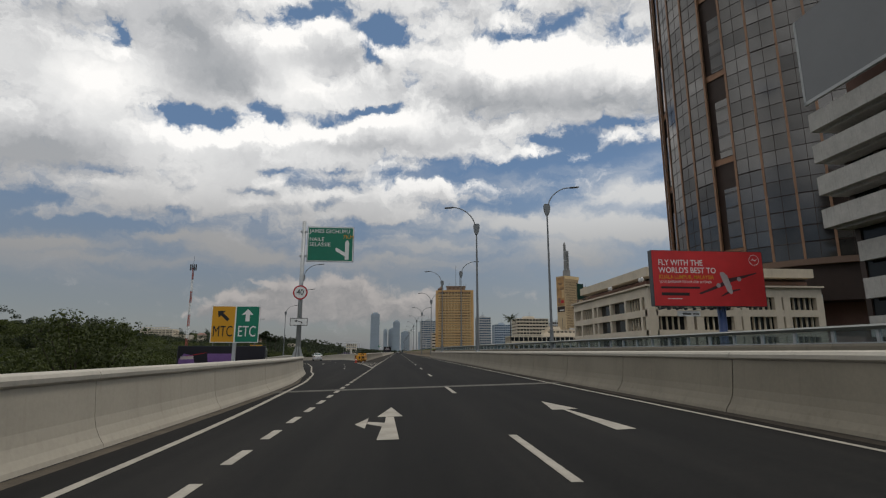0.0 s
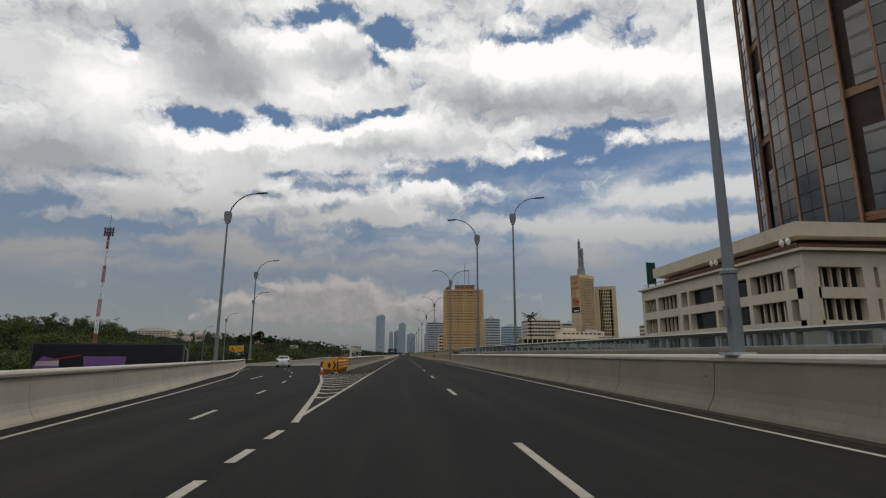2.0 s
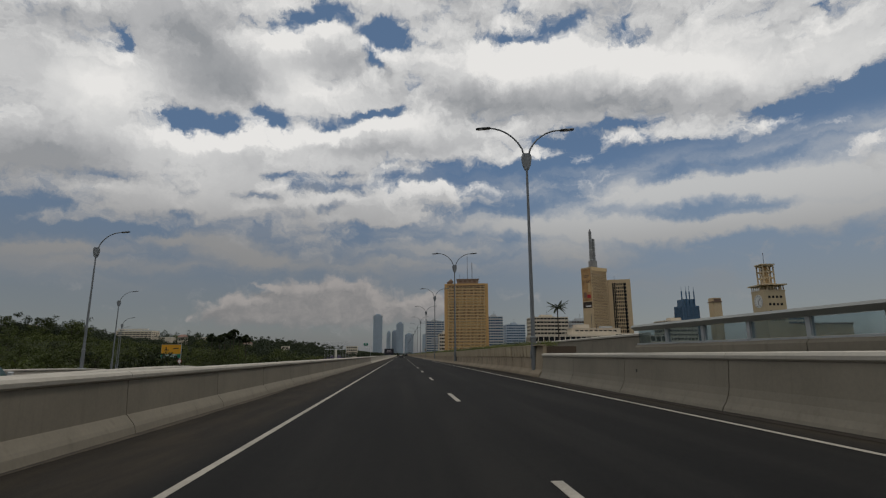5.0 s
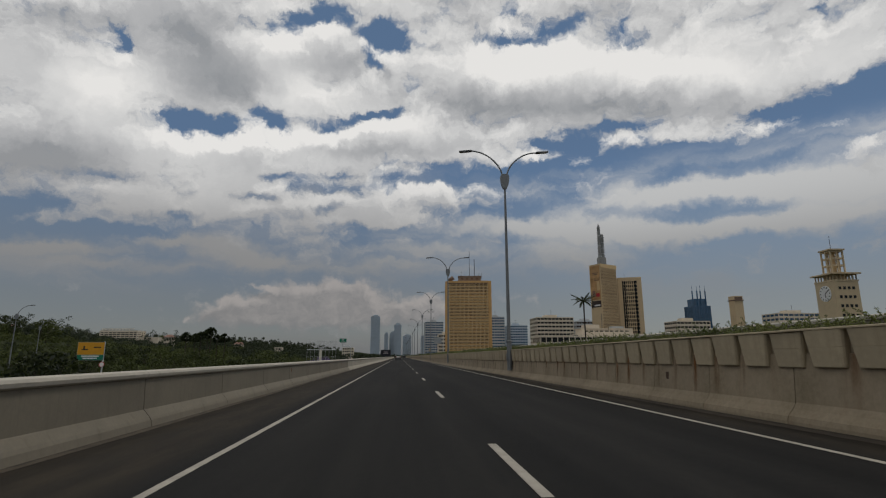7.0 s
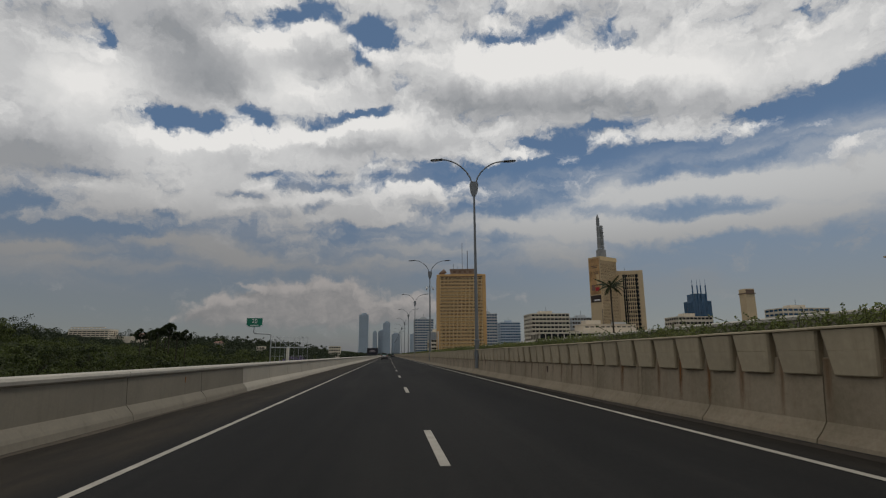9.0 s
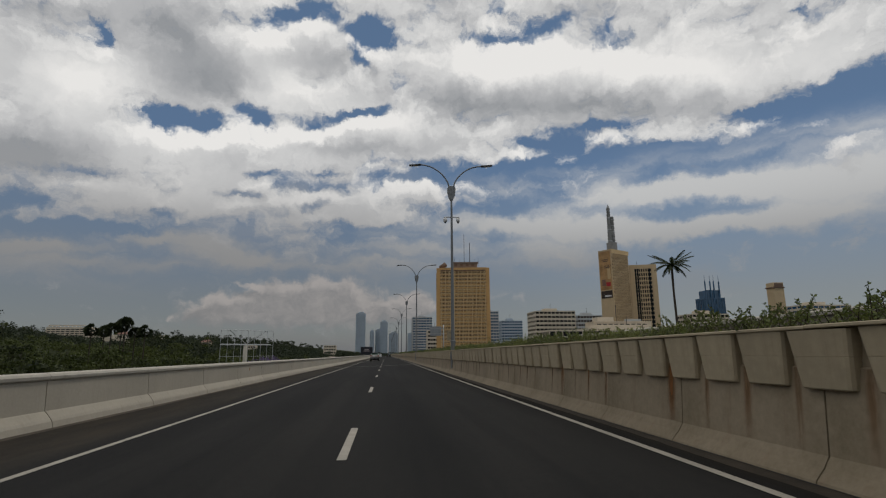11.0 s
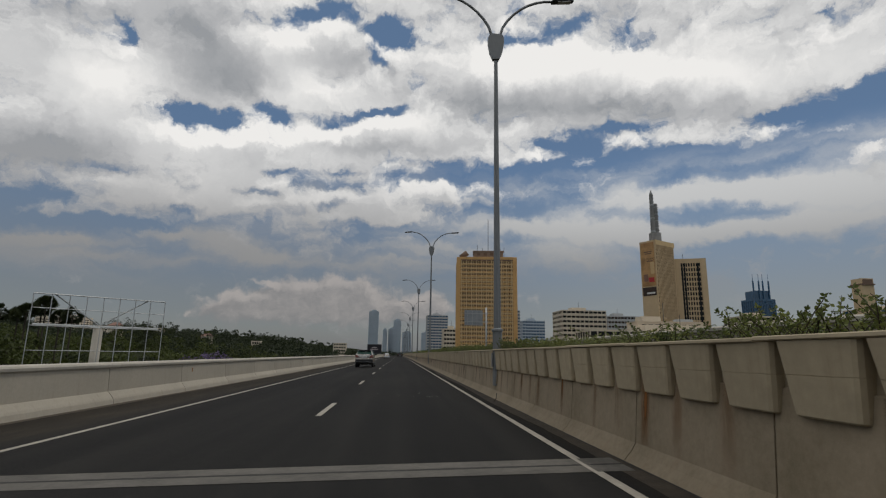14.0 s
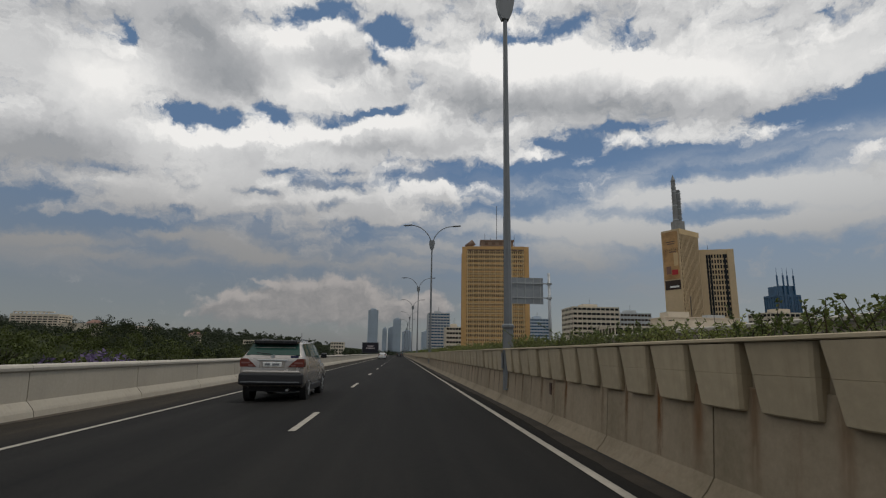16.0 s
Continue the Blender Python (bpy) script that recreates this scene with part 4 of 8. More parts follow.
def build_marks():
    left, right, median = (bpy.data.objects[n] for n in ("wall_left", "wall_right", "wall_median"))
    for y in (121.7, 145.8, 168.9, 193.4, 217.6, 241.9, 266.3, 290.5, 315):
        wall_mark("marker_plate", left_x(y) - 0.225, y, 0.78, 0.055, 0.16, MARK_ORANGE, left, -1)
    for y in (45.1, 51.1, 74.9, 83.6, 99.0):
        wall_mark("weep_slot", right_x(y) + 0.222, y, 0.62, 0.075, 0.15, JOINT, right, 1)
    for y in (268.15, 292.3, 245.0, 170.0, 131.0):
        wall_mark("weep_slot", right_x(y) + 0.210, y, 0.62, 0.12, 0.21, MARK_RUST, median, 1)
    rnd_ = random.Random(9)
    for x, y in ((4.3, 260.7), (4.45, 260.8), (4.6, 260.7), (3.44, 261.2), (5.3, 261.4), (4.63, 259.7), (4.36, 260.5), (3.41, 261.8), (2.72, 262.5), (3.9, 261.0), (4.1, 262.2)):
        r = rnd_.uniform(0.012, 0.032)
        bm = bmesh.new()
        vs = [bm.verts.new((x + r * rnd_.uniform(0.6, 1.2) * math.cos(a * 0.7), y + 1.6 * r * rnd_.uniform(0.6, 1.2) * math.sin(a * 0.7), deck(x, 0.005))) for a in range(9)]
        bm.faces.new(vs)
        part("paint_spot", bm, PAINT, road)
    # broken corner of the kerb
    part("kerb_crack", tubed([(6.1, 258.9, deck(6.1, 0.2)), (6.06, 258.65, deck(6.1, 0.21)), (6.02, 258.5, deck(6.0, 0.1)), (5.98, 258.55, deck(6.0, 0.02))], 0.012, 4), JOINT, median)


def toe_dirt(name, parent, line, low, high, mat, seed, lift):
    """A ragged strip of dirt or a crack along the foot of a wall."""
    rnd = random.Random(seed)
    bm = bmesh.new()
    rows = []
    for x, y, s in line:
        w = low + (high - low) * (0.5 + 0.7 * noise.noise((y * 0.16, seed, 0.2))) + rnd.uniform(-0.012, 0.012)
        x += rnd.uniform(-0.006, 0.006)
        rows.append([bm.verts.new((x, y, deck(x, lift))), bm.verts.new((x - s * w, y, deck(x - s * w, lift)))])
    for a, b in zip(rows, rows[1:]):
        bm.faces.new((a[0], b[0], b[1], a[1]))
    part(name, bm, mat, parent)


part("gutter_dirt", sweep(bmesh.new(), ramp_line(RAMP_OUT, 0.007), [(-0.02, 0), (0.26, 0)], closed=False), SAND, road)
part("toe_crack", sweep(bmesh.new(), ramp_line(RAMP_OUT, 0.012), [(0.0, 0), (0.03, 0)], closed=False), JOINT, road)
ys = [Y0 + 2 + 0.31 * k for k in range(int((330 - Y0) / 0.31))]
toe_dirt("gutter_dirt", road, [(right_x(y) + 0.01, y, 1) for y in ys], 0.14, 0.33, GUTTER, 3, 0.004)
toe_dirt("toe_crack", road, [(right_x(y) + 0.005, y, 1) for y in ys], 0.012, 0.045, JOINT, 4, 0.009)
ys = [MAIN_WALL_Y + 0.31 * k for k in range(int((330 - MAIN_WALL_Y) / 0.31))]
toe_dirt("gutter_dirt", road, [(left_x(y) - 0.01, y, -1) for y in ys], 0.10, 0.34, SAND, 5, 0.004)
toe_dirt("toe_crack", road, [(left_x(y) + 0.05, y, -1) for y in ys], 0.008, 0.032, JOINT, 6, 0.009)
MARK_ORANGE = material("faded_orange_plate", (0.32, 0.13, 0.04), 0.7, var=0.25, bump=0.0)
MARK_RUST = material("rust_brown_slot", (0.055, 0.03, 0.02), 0.9, var=0.3, bump=0.0)
build_marks()

# ---- opposite carriageway ----
def screen_x(y):
    """The glass-screened barrier closes in on the median."""
    return 11.8 - 0.0816 * (y - 40)


def build_opposite():
    bm = bmesh.new()
    plate(bm, [(screen_x(-60) + 0.1, -60), (30, -60), (30, Y1), (7.9, Y1), (7.9, 84), (screen_x(84) + 0.1, 84)], -1.2, -0.1)
    structure("opposite_road", bm, ASPHALT, "asphalt of the opposite carriageway behind its barrier", "road")
    wall = tagged(new("wall_screen"), "concrete barrier topped with a framed glass screen", "wall", kind="structure")
    turn = math.degrees(math.atan(0.0816))
    step = 6.0 * math.cos(radians(turn))
    base = finish("wall_panel", sweep(bmesh.new(), [(0, 0.012, 0), (0, 5.988, 0)], [(0, -0.9), (-0.02, 1.13), (0.05, 1.20), (0.4, 1.20), (0.4, -0.9)]), CONCRETE)
    post = finish("post", boxed(0.06, 0.16, -0.05, 0.05, 1.22, 1.62), GALV)
    pane = finish("glass_pane", boxed(0.10, 0.115, 0.06, 1.44, 1.25, 1.60), SCREEN_GLASS)
    rail = finish("top_rail", sweep(bmesh.new(), [(0, 0, 0), (0, 6.0, 0)], [(-0.12, 1.70), (-0.05, 1.76), (0.22, 1.77), (0.26, 1.70), (0.2, 1.61), (0.0, 1.60)]), SCREEN_RAIL)
    sill = finish("bottom_rail", boxed(0.06, 0.16, 0.0, 6.0, 1.205, 1.245), GALV)
    y = -38.0
    while y < 98:
        z = 0.35
        m = pose(screen_x(y), y, z, 0, 0, turn)
        for me in (base, rail, sill):
            part(me.name.split(".")[0], me, None, wall).matrix_basis = m
        for j in range(4):
            n = m @ Matrix.Translation((0, 1.5 * j, 0))
            part("post", post, None, wall).matrix_basis = n
            ob = part("glass_pane", pane, None, wall)
            ob.matrix_basis = n
            ob.visible_shadow = False
        y += step
    # plain parapet on the far side of the opposite deck
    far = tagged(new("wall_opposite"), "plain pale concrete parapet across the opposite carriageway", "wall", kind="structure")
    for k in range(36):
        y0 = 117 + 12 * k
        part("wall_panel", sweep(bmesh.new(), [(15.5, y0 + 0.01, 0), (15.5, y0 + 11.99, 0)], [(0, -0.3), (0.03, 2.44), (0.38, 2.44), (0.4, -0.3)]), CONCRETE, far)
        part("coping", sweep(bmesh.new(), [(15.5, y0 + 0.005, 0), (15.5, y0 + 11.995, 0)], [(-0.06, 2.44), (-0.07, 2.55), (0.0, 2.60), (0.40, 2.60), (0.46, 2.55), (0.45, 2.44)]), CONCRETE_CAP, far)
    for y in range(-20, 620, 40):
        for x, top in ((0.7, -1.55), (20.5, -1.15)):
            structure("pier", tubed([(x, y, ground_z(x, y) - 1), (x, y, top)], 0.9, 16), CONCRETE, "round concrete pier under the road deck", "pier", True)


SCREEN_GLASS = clear_glass("screen_glass")
SCREEN_RAIL = material("dull_grey_rail", (0.24, 0.25, 0.235), 0.5, 0.2, var=0.12, grain=3, spots=0.6, bump=0.04)
build_opposite()


# ---- street lamps ----
def arc_arm(sign):
    """Swan-neck from the collar out to the head."""
    pts = [(0.0, 0, 12.05)]
    for k in range(9):
        a = k / 8
        pts.append((sign * (0.12 + 1.95 * a ** 1.35), 0, 12.05 + 1.55 * math.sin(a * math.pi / 2) ** 0.85))
    return pts


def street_lamp(at, arms, label, group, foot=0.0, box_on=False, cams=False, scale_z=1.0, camera_box=False):
    lamp = thing("street_lamp", at, label, "street lamp", group)
    part("pole", tubed([(0, 0, foot), (0, 0, foot + 1.6), (0, 0, foot + 1.62), (0, 0, 11.3)], [0.148, 0.145, 0.115, 0.062], 8), LAMP_GREY, lamp, smooth=False)
    if foot > 0.5:
        part("base_plate", boxed(-0.24, 0.24, -0.24, 0.24, foot - 0.03, foot + 0.03), GALV, lamp)
    part("collar", tubed([(0, 0, foot + 1.58), (0, 0, foot + 1.60), (0, 0, foot + 1.66), (0, 0, foot + 1.70)], [0.145, 0.175, 0.175, 0.12], 8), LAMP_GREY, lamp)
    # shield-shaped badge below the arms
    bm = bmesh.new()
    out = [(-0.10, 11.2), (-0.21, 11.45), (-0.27, 11.8), (-0.27, 12.0), (-0.2, 12.15), (0.2, 12.15), (0.27, 12.0), (0.27, 11.8), (0.21, 11.45), (0.10, 11.2)]
    f, r = [bm.verts.new((x, -0.09, z)) for x, z in out], [bm.verts.new((x, 0.09, z)) for x, z in out]
    bm.faces.new(f), bm.faces.new(r[::-1])
    for k in range(len(out)):
        j = (k + 1) % len(out)
        bm.faces.new((f[k], r[k], r[j], f[j]))
    part("shield", bm, LAMP_GREY, lamp)
    for s in arms:
        pts = arc_arm(s)
        arm = part("arm", tubed(pts, [0.05] * 4 + [0.045] * 6, 8), LAMP_GREY, lamp, smooth=True)
        x, z = pts[-1][0], pts[-1][2]
        bm = soft_box(-0.02, 0.78, -0.13, 0.13, -0.05, 0.055, 0.045, 2)
        for v in bm.verts:
            v.co.y *= 1.0 - 0.35 * max(0.0, (v.co.x - 0.45) / 0.33)
        head = part("lamp_head", bm, LAMP_HEAD, lamp)
        head.matrix_basis = pose(x - s * 0.05, 0, z + 0.0, 0, -6 * s, 0 if s > 0 else 180)
        part("lens", boxed(0.2, 0.66, -0.085, 0.085, -0.062, -0.048), LENS, head)
    if box_on:
        cab = part("cabinet", soft_box(-0.34, -0.06, 0.06, 0.38, 2.12, 2.72, 0.012, 1), PLANTER, lamp, "beige steel cabinet")
        part("lid", boxed(-0.37, -0.04, 0.03, 0.41, 2.72, 2.75), PLANTER, cab)
        for z in (2.25, 2.58):
            part("strap", boxed(-0.2, -0.06, 0.02, 0.07, z, z + 0.03), LAMP_HEAD, cab)
    if cams:
        part("camera_bar", tubed([(-0.5, 0, 10.05), (0.5, 0, 10.05)], 0.035, 8), GALV, lamp)
        for s in (-0.42, 0.42):
            dome = part("camera_dome", tubed([(s, 0, 10.0), (s, 0, 9.95), (s, 0, 9.78), (s, 0, 9.68)], [0.07, 0.13, 0.13, 0.05], 12), SIGN_WHITE, lamp, smooth=True)
            part("camera_lens", tubed([(s, 0, 9.74), (s, 0, 9.64)], [0.09, 0.03], 10), INK, dome, smooth=True)
    part("hand_hole", boxed(-0.175, -0.15, -0.06, 0.06, foot + 0.55, foot + 0.95), LAMP_GREY, lamp)
    return lamp


for k, y in enumerate(LAMP_Y):
    street_lamp((right_x(y) + (0.05, 0.17, 0.25)[(k > 1) + (k > 2) if k else 1], y, deck(6.36) - 0.12), (-1, 1), "tall grey double-armed street lamp standing in the median planter wall" if k != 3 else "tall grey double-armed street lamp with cameras and a control cabinet", "median street lamps", 0.45, k == 3, k == 3)
for y, dx in ((44.1, 0.33), (81.5, 0.30)):
    street_lamp((right_x(y) + dx, y, deck(6.62)), (-1,), "tall grey single-armed street lamp on the low parapet", "parapet street lamps", 1.15)
for y, dx in ((40.2, 0.08), (76.7, 0.36)):
    street_lamp((screen_x(y) + dx, y, 1.0), (1,), "tall grey single-armed street lamp beside the glass screen", "opposite street lamps", 0.35)
for x, y in ((-13.0, 73.0), (-18.75, 101.9), (-28.0, 134.5), (-45.2, 172.6), (-66.2, 215.7), (-84.0, 249.8)):
    street_lamp((x - 0.3, y, FALL * max(x, -20) + ramp_h(y)), (1,), "tall grey single-armed street lamp on the ramp parapet", "ramp street lamps", 1.15)


# ---- road signs ----
def bracket(parent, x, z, y=-0.05):
    part("bracket", boxed(x - 0.2, x + 0.12, y - 0.08, y + 0.1, z - 0.05, z + 0.05), GALV, parent)


def direction_sign():
    s = thing("direction_sign", (-7.0, 37.6, deck(-7.0, 1.1)), "tall galvanised pole carrying green direction board and round speed limit sign", "road sign")
    part("pole", tubed([(0, 0, 0.0), (0, 0, 9.7)], [0.165, 0.135], 18), GALV, s, smooth=True)
    part("base_plate", boxed(-0.42, 0.42, -0.36, 0.36, -0.02, 0.04), GALV, s)
    for k in range(8):
        part("gusset", plate(bmesh.new(), [(0.14, -0.012), (0.40, -0.012), (0.40, 0.012), (0.14, 0.012)], 0.04, 0.10), GALV, s).rotation_euler[2] = k * math.pi / 4
        bm = bmesh.new()
        a = [bm.verts.new(p) for p in ((0.15, -0.012, 0.1), (0.38, -0.012, 0.1), (0.16, -0.012, 0.75), (0.15, 0.012, 0.1), (0.38, 0.012, 0.1), (0.16, 0.012, 0.75))]
        for q in ((0, 1, 2), (5, 4, 3), (0, 3, 4, 1), (1, 4, 5, 2), (2, 5, 3, 0)):
            bm.faces.new([a[i] for i in q])
        part("gusset", bm, GALV, s).rotation_euler[2] = k * math.pi / 4
    board = part("board", soft_box(0.28, 3.62, -0.16, -0.10, 6.72, 9.32, 0.02, 1), SIGN_BACK, s, "green board with white lettering")
    flat_shape([(0.32, 6.76), (3.58, 6.76), (3.58, 9.28), (0.32, 9.28)], SIGN_WHITE, board, pose(0, -0.161, 0), "border", 0.002)
    flat_shape([(0.37, 6.81), (3.53, 6.81), (3.53, 9.23), (0.37, 9.23)], SIGN_GREEN, board, pose(0, -0.164, 0), "face", 0.002)
    F = -0.174
    letters("JAMES GICHURU", 0.40, SIGN_WHITE, board, pose(0.44, F, 8.96), stretch=0.98, centre=False)
    letters("7KM", 0.40, SIGN_YELLOW, board, pose(2.83, F, 8.56), centre=False)
    letters("HAILE", 0.40, SIGN_WHITE, board, pose(0.44, F, 8.36), centre=False)
    letters("SELASSIE", 0.40, SIGN_WHITE, board, pose(0.44, F, 7.98), centre=False)
    flat_shape([(3.0, 6.9), (3.28, 6.9), (3.28, 8.2), (3.14, 8.34), (3.0, 8.2), (3.0, 7.42), (2.38, 7.78), (2.3, 7.68), (2.38, 7.5), (3.0, 7.14)], SIGN_WHITE, board, pose(0, F + 0.006, 0), "arrow")
    for z in (7.15, 8.95):
        part("clamp", boxed(-0.22, 0.34, -0.11, 0.14, z - 0.05, z + 0.06), GALV, s)
        part("bracket", boxed(0.28, 3.5, -0.10, -0.06, z - 0.04, z + 0.04), GALV, s)
    disc = part("speed_disc", tubed([(0, -0.17, 4.5), (0, -0.20, 4.5)], 0.51, 32), SIGN_RED, s, "white disc with a red rim and black 40")
    flat_shape(ring(0.415, 36, 0, 4.5), SIGN_WHITE, disc, pose(0, -0.201, 0), "face", 0.004)
    letters("40", 0.56, INK, disc, pose(0, -0.214, 4.5), stretch=0.9)
    plt = part("arrow_plate", soft_box(-0.60, 0.60, -0.20, -0.17, 2.18, 2.70, 0.012, 1), INK, s, "white plate with a black bent arrow")
    flat_shape([(-0.56, 2.22), (0.56, 2.22), (0.56, 2.66), (-0.56, 2.66)], SIGN_WHITE, plt, pose(0, -0.201, 0), "face", 0.003)
    flat_shape([(0.22, 2.32), (0.28, 2.35), (0.20, 2.45), (0.02, 2.50), (-0.12, 2.52), (-0.11, 2.59), (-0.30, 2.50), (-0.15, 2.41), (-0.13, 2.47), (0.0, 2.45), (0.15, 2.40)], INK, plt, pose(0, -0.205, 0), "arrow", 0.003)
    for z in (2.44, 4.5):
        part("clamp", boxed(-0.19, 0.19, -0.17, 0.16, z - 0.05, z + 0.05), GALV, s)


direction_sign()


def lane_sign():
    s = thing("lane_sign", (-6.05, 20.0, deck(-6.05, 0.66)), "two-part yellow and green lane sign on a bent steel arm", "road sign")
    part("pole", boxed(-0.055, 0.055, -0.05, 0.06, 0.0, 2.3), GALV, s)
    part("arm", boxed(-3.2, 0.06, -0.05, 0.06, 0.0, 0.12), GALV, s)
    part("foot", boxed(-3.3, -3.1, -0.1, 0.1, -1.6, 0.16), GALV, s)
    for x0, x1, mat, name in ((-0.86, 0.0, SIGN_YELLOW, "yellow_panel"), (0.0, 0.86, SIGN_GREEN, "green_panel")):
        p = part(name, boxed(x0, x1, -0.08, -0.055, 1.13, 2.47), SIGN_BACK, s)
        flat_shape([(x0, 1.13), (x1, 1.13), (x1, 2.47), (x0, 2.47)], SIGN_WHITE, p, pose(0, -0.081, 0), "border", 0.002)
        flat_shape([(x0 + 0.025, 1.155), (x1 - 0.025, 1.155), (x1 - 0.025, 2.445), (x0 + 0.025, 2.445)], mat, p, pose(0, -0.084, 0), "face", 0.002)
        c = (x0 + x1) / 2
        if x1 <= 0:
            letters("MTC", 0.56, INK, p, pose(c, -0.092, 1.52), stretch=0.62)
            flat_shape([(c - 0.22, 2.28), (c + 0.06, 2.28), (c - 0.02, 2.20), (c + 0.22, 1.98), (c + 0.14, 1.90), (c - 0.10, 2.12), (c - 0.18, 2.03)], INK, p, pose(0, -0.087, 0), "arrow", 0.003)
        else:
            letters("ETC", 0.56, SIGN_WHITE, p, pose(c, -0.092, 1.52), stretch=0.66)
            flat_shape([(c, 2.36), (c + 0.21, 2.14), (c + 0.075, 2.16), (c + 0.075, 1.9), (c - 0.075, 1.9), (c - 0.075, 2.16), (c - 0.21, 2.14)], SIGN_WHITE, p, pose(0, -0.087, 0), "arrow", 0.003)


lane_sign()


def billboard():
    s = thing("billboard", (28.6, 56.3, -6.0), "large red advertising billboard with an airliner picture on a blue post", "billboard", turn=0)
    part("post", tubed([(8.2, 0.6, -2), (8.2, 0.6, 13.0)], 0.45, 18), POST_BLUE, s, "blue steel post", smooth=True)
    case = part("case", boxed(0.0, 13.4, 0.0, 0.8, 12.35, 18.75), LAMP_HEAD, s)
    for k in range(12):
        part("strut", boxed(0.6 + k * 1.1, 0.68 + k * 1.1, 0.8, 1.2, 12.3, 18.7), LAMP_HEAD, s)
    flat_shape([(0.05, 12.4), (13.35, 12.4), (13.35, 18.7), (0.05, 18.7)], RED_VINYL, case, pose(0, -0.002, 0), "vinyl_face", 0.006)
    F = -0.014
    letters("FLY WITH THE", 0.92, SIGN_WHITE, case, pose(0.75, F, 17.3), centre=False, stretch=0.88, bold=0.010)
    letters("WORLD'S BEST TO", 0.92, SIGN_WHITE, case, pose(0.75, F, 16.42), centre=False, stretch=0.88, bold=0.010)
    letters("KUALA LUMPUR, MALAYSIA", 0.66, SIGN_YELLOW, case, pose(0.75, F, 15.65), centre=False, stretch=0.80, bold=0.006)
    letters("YOUR GATEWAY TO ASIA AND BEYOND!", 0.40, SIGN_WHITE, case, pose(0.75, F, 15.1), centre=False, stretch=0.82)
    for x0, x1, z, h in ((0.9, 5.5, 14.35, 0.22), (0.9, 4.2, 13.55, 0.34), (1.6, 3.3, 13.15, 0.08)):
        flat_shape([(x0, z), (x1, z), (x1, z + h), (x0, z + h)], INK if h > 0.1 else SIGN_WHITE, case, pose(0, -0.009, 0), "caption_bar", 0.003)
    flat_shape(ring(0.62, 28, 12.35, 17.75), SIGN_WHITE, case, pose(0, -0.009, 0), "emblem_ring", 0.002)
    flat_shape(ring(0.56, 28, 12.35, 17.75), RED_VINYL, case, pose(0, -0.012, 0), "emblem_disc", 0.002)
    flat_shape([(11.95, 17.65), (12.2, 17.95), (12.4, 17.7), (12.75, 17.95), (12.5, 17.6), (12.2, 17.75)], SIGN_WHITE, case, pose(0, -0.015, 0), "emblem_mark", 0.002)
    # the pictured airliner, built flat
    AIR = pose(0.55, 0, 0)
    flat_shape([(7.55, 16.3), (8.0, 16.25), (8.35, 15.9), (8.75, 14.7), (8.85, 13.9), (8.6, 13.75), (8.2, 14.1), (7.7, 15.4), (7.5, 16.0)], PLANE_GREY, case, AIR @ pose(0, -0.012, 0), "fuselage", 0.004)
    flat_shape([(8.3, 15.0), (11.9, 16.15), (11.95, 16.3), (10.6, 16.0), (8.4, 15.55)], PLANE_DARK, case, AIR @ pose(0, -0.010, 0), "wing", 0.003)
    flat_shape([(8.0, 14.75), (5.0, 13.7), (4.75, 13.85), (6.4, 14.5), (7.8, 15.2)], PLANE_DARK, case, AIR @ pose(0, -0.010, 0), "wing", 0.003)
    flat_shape([(8.6, 13.95), (9.8, 14.25), (9.7, 14.4), (8.5, 14.2)], PLANE_DARK, case, AIR @ pose(0, -0.010, 0), "tailplane", 0.003)
    flat_shape([(8.5, 13.9), (7.4, 13.45), (7.45, 13.6), (8.4, 14.15)], PLANE_DARK, case, AIR @ pose(0, -0.010, 0), "tailplane", 0.003)
    for x, z in ((9.75, 15.5), (7.2, 14.75)):
        flat_shape(ring(0.26, 18, x, z), PLANE_GREY, case, AIR @ pose(0, -0.017, 0), "engine", 0.003)
    part("catwalk", boxed(0.4, 8.6, -0.6, 0.0, 12.1, 12.16), LAMP_HEAD, s)
    for k in range(9):
        part("catwalk_bracket", boxed(0.4 + k, 0.46 + k, -0.6, 0.0, 11.9, 12.1), LAMP_HEAD, s)
    plaque = part("owner_plate", boxed(2.5, 5.2, -0.12, -0.06, 11.2, 11.8), SIGN_WHITE, s)
    for x0, x1 in ((3.1, 4.1), (4.3, 5.0)):
        flat_shape([(x0, 11.4), (x1, 11.4), (x1, 11.55), (x0, 11.55)], INK, plaque, pose(0, -0.121, 0), "caption_bar", 0.003)


POST_BLUE = material("blue_painted_post", (0.03, 0.06, 0.17), 0.5, var=0.15, bump=0.0)
PLANE_GREY = material("pictured_plane_silver", (0.42, 0.36, 0.36), 0.45, var=0.3, grain=0.6, spots=0.3, bump=0.0)
PLANE_DARK = material("pictured_plane_shadow", (0.06, 0.02, 0.024), 0.45, var=0.3, grain=0.6, spots=0.3, bump=0.0)
billboard()


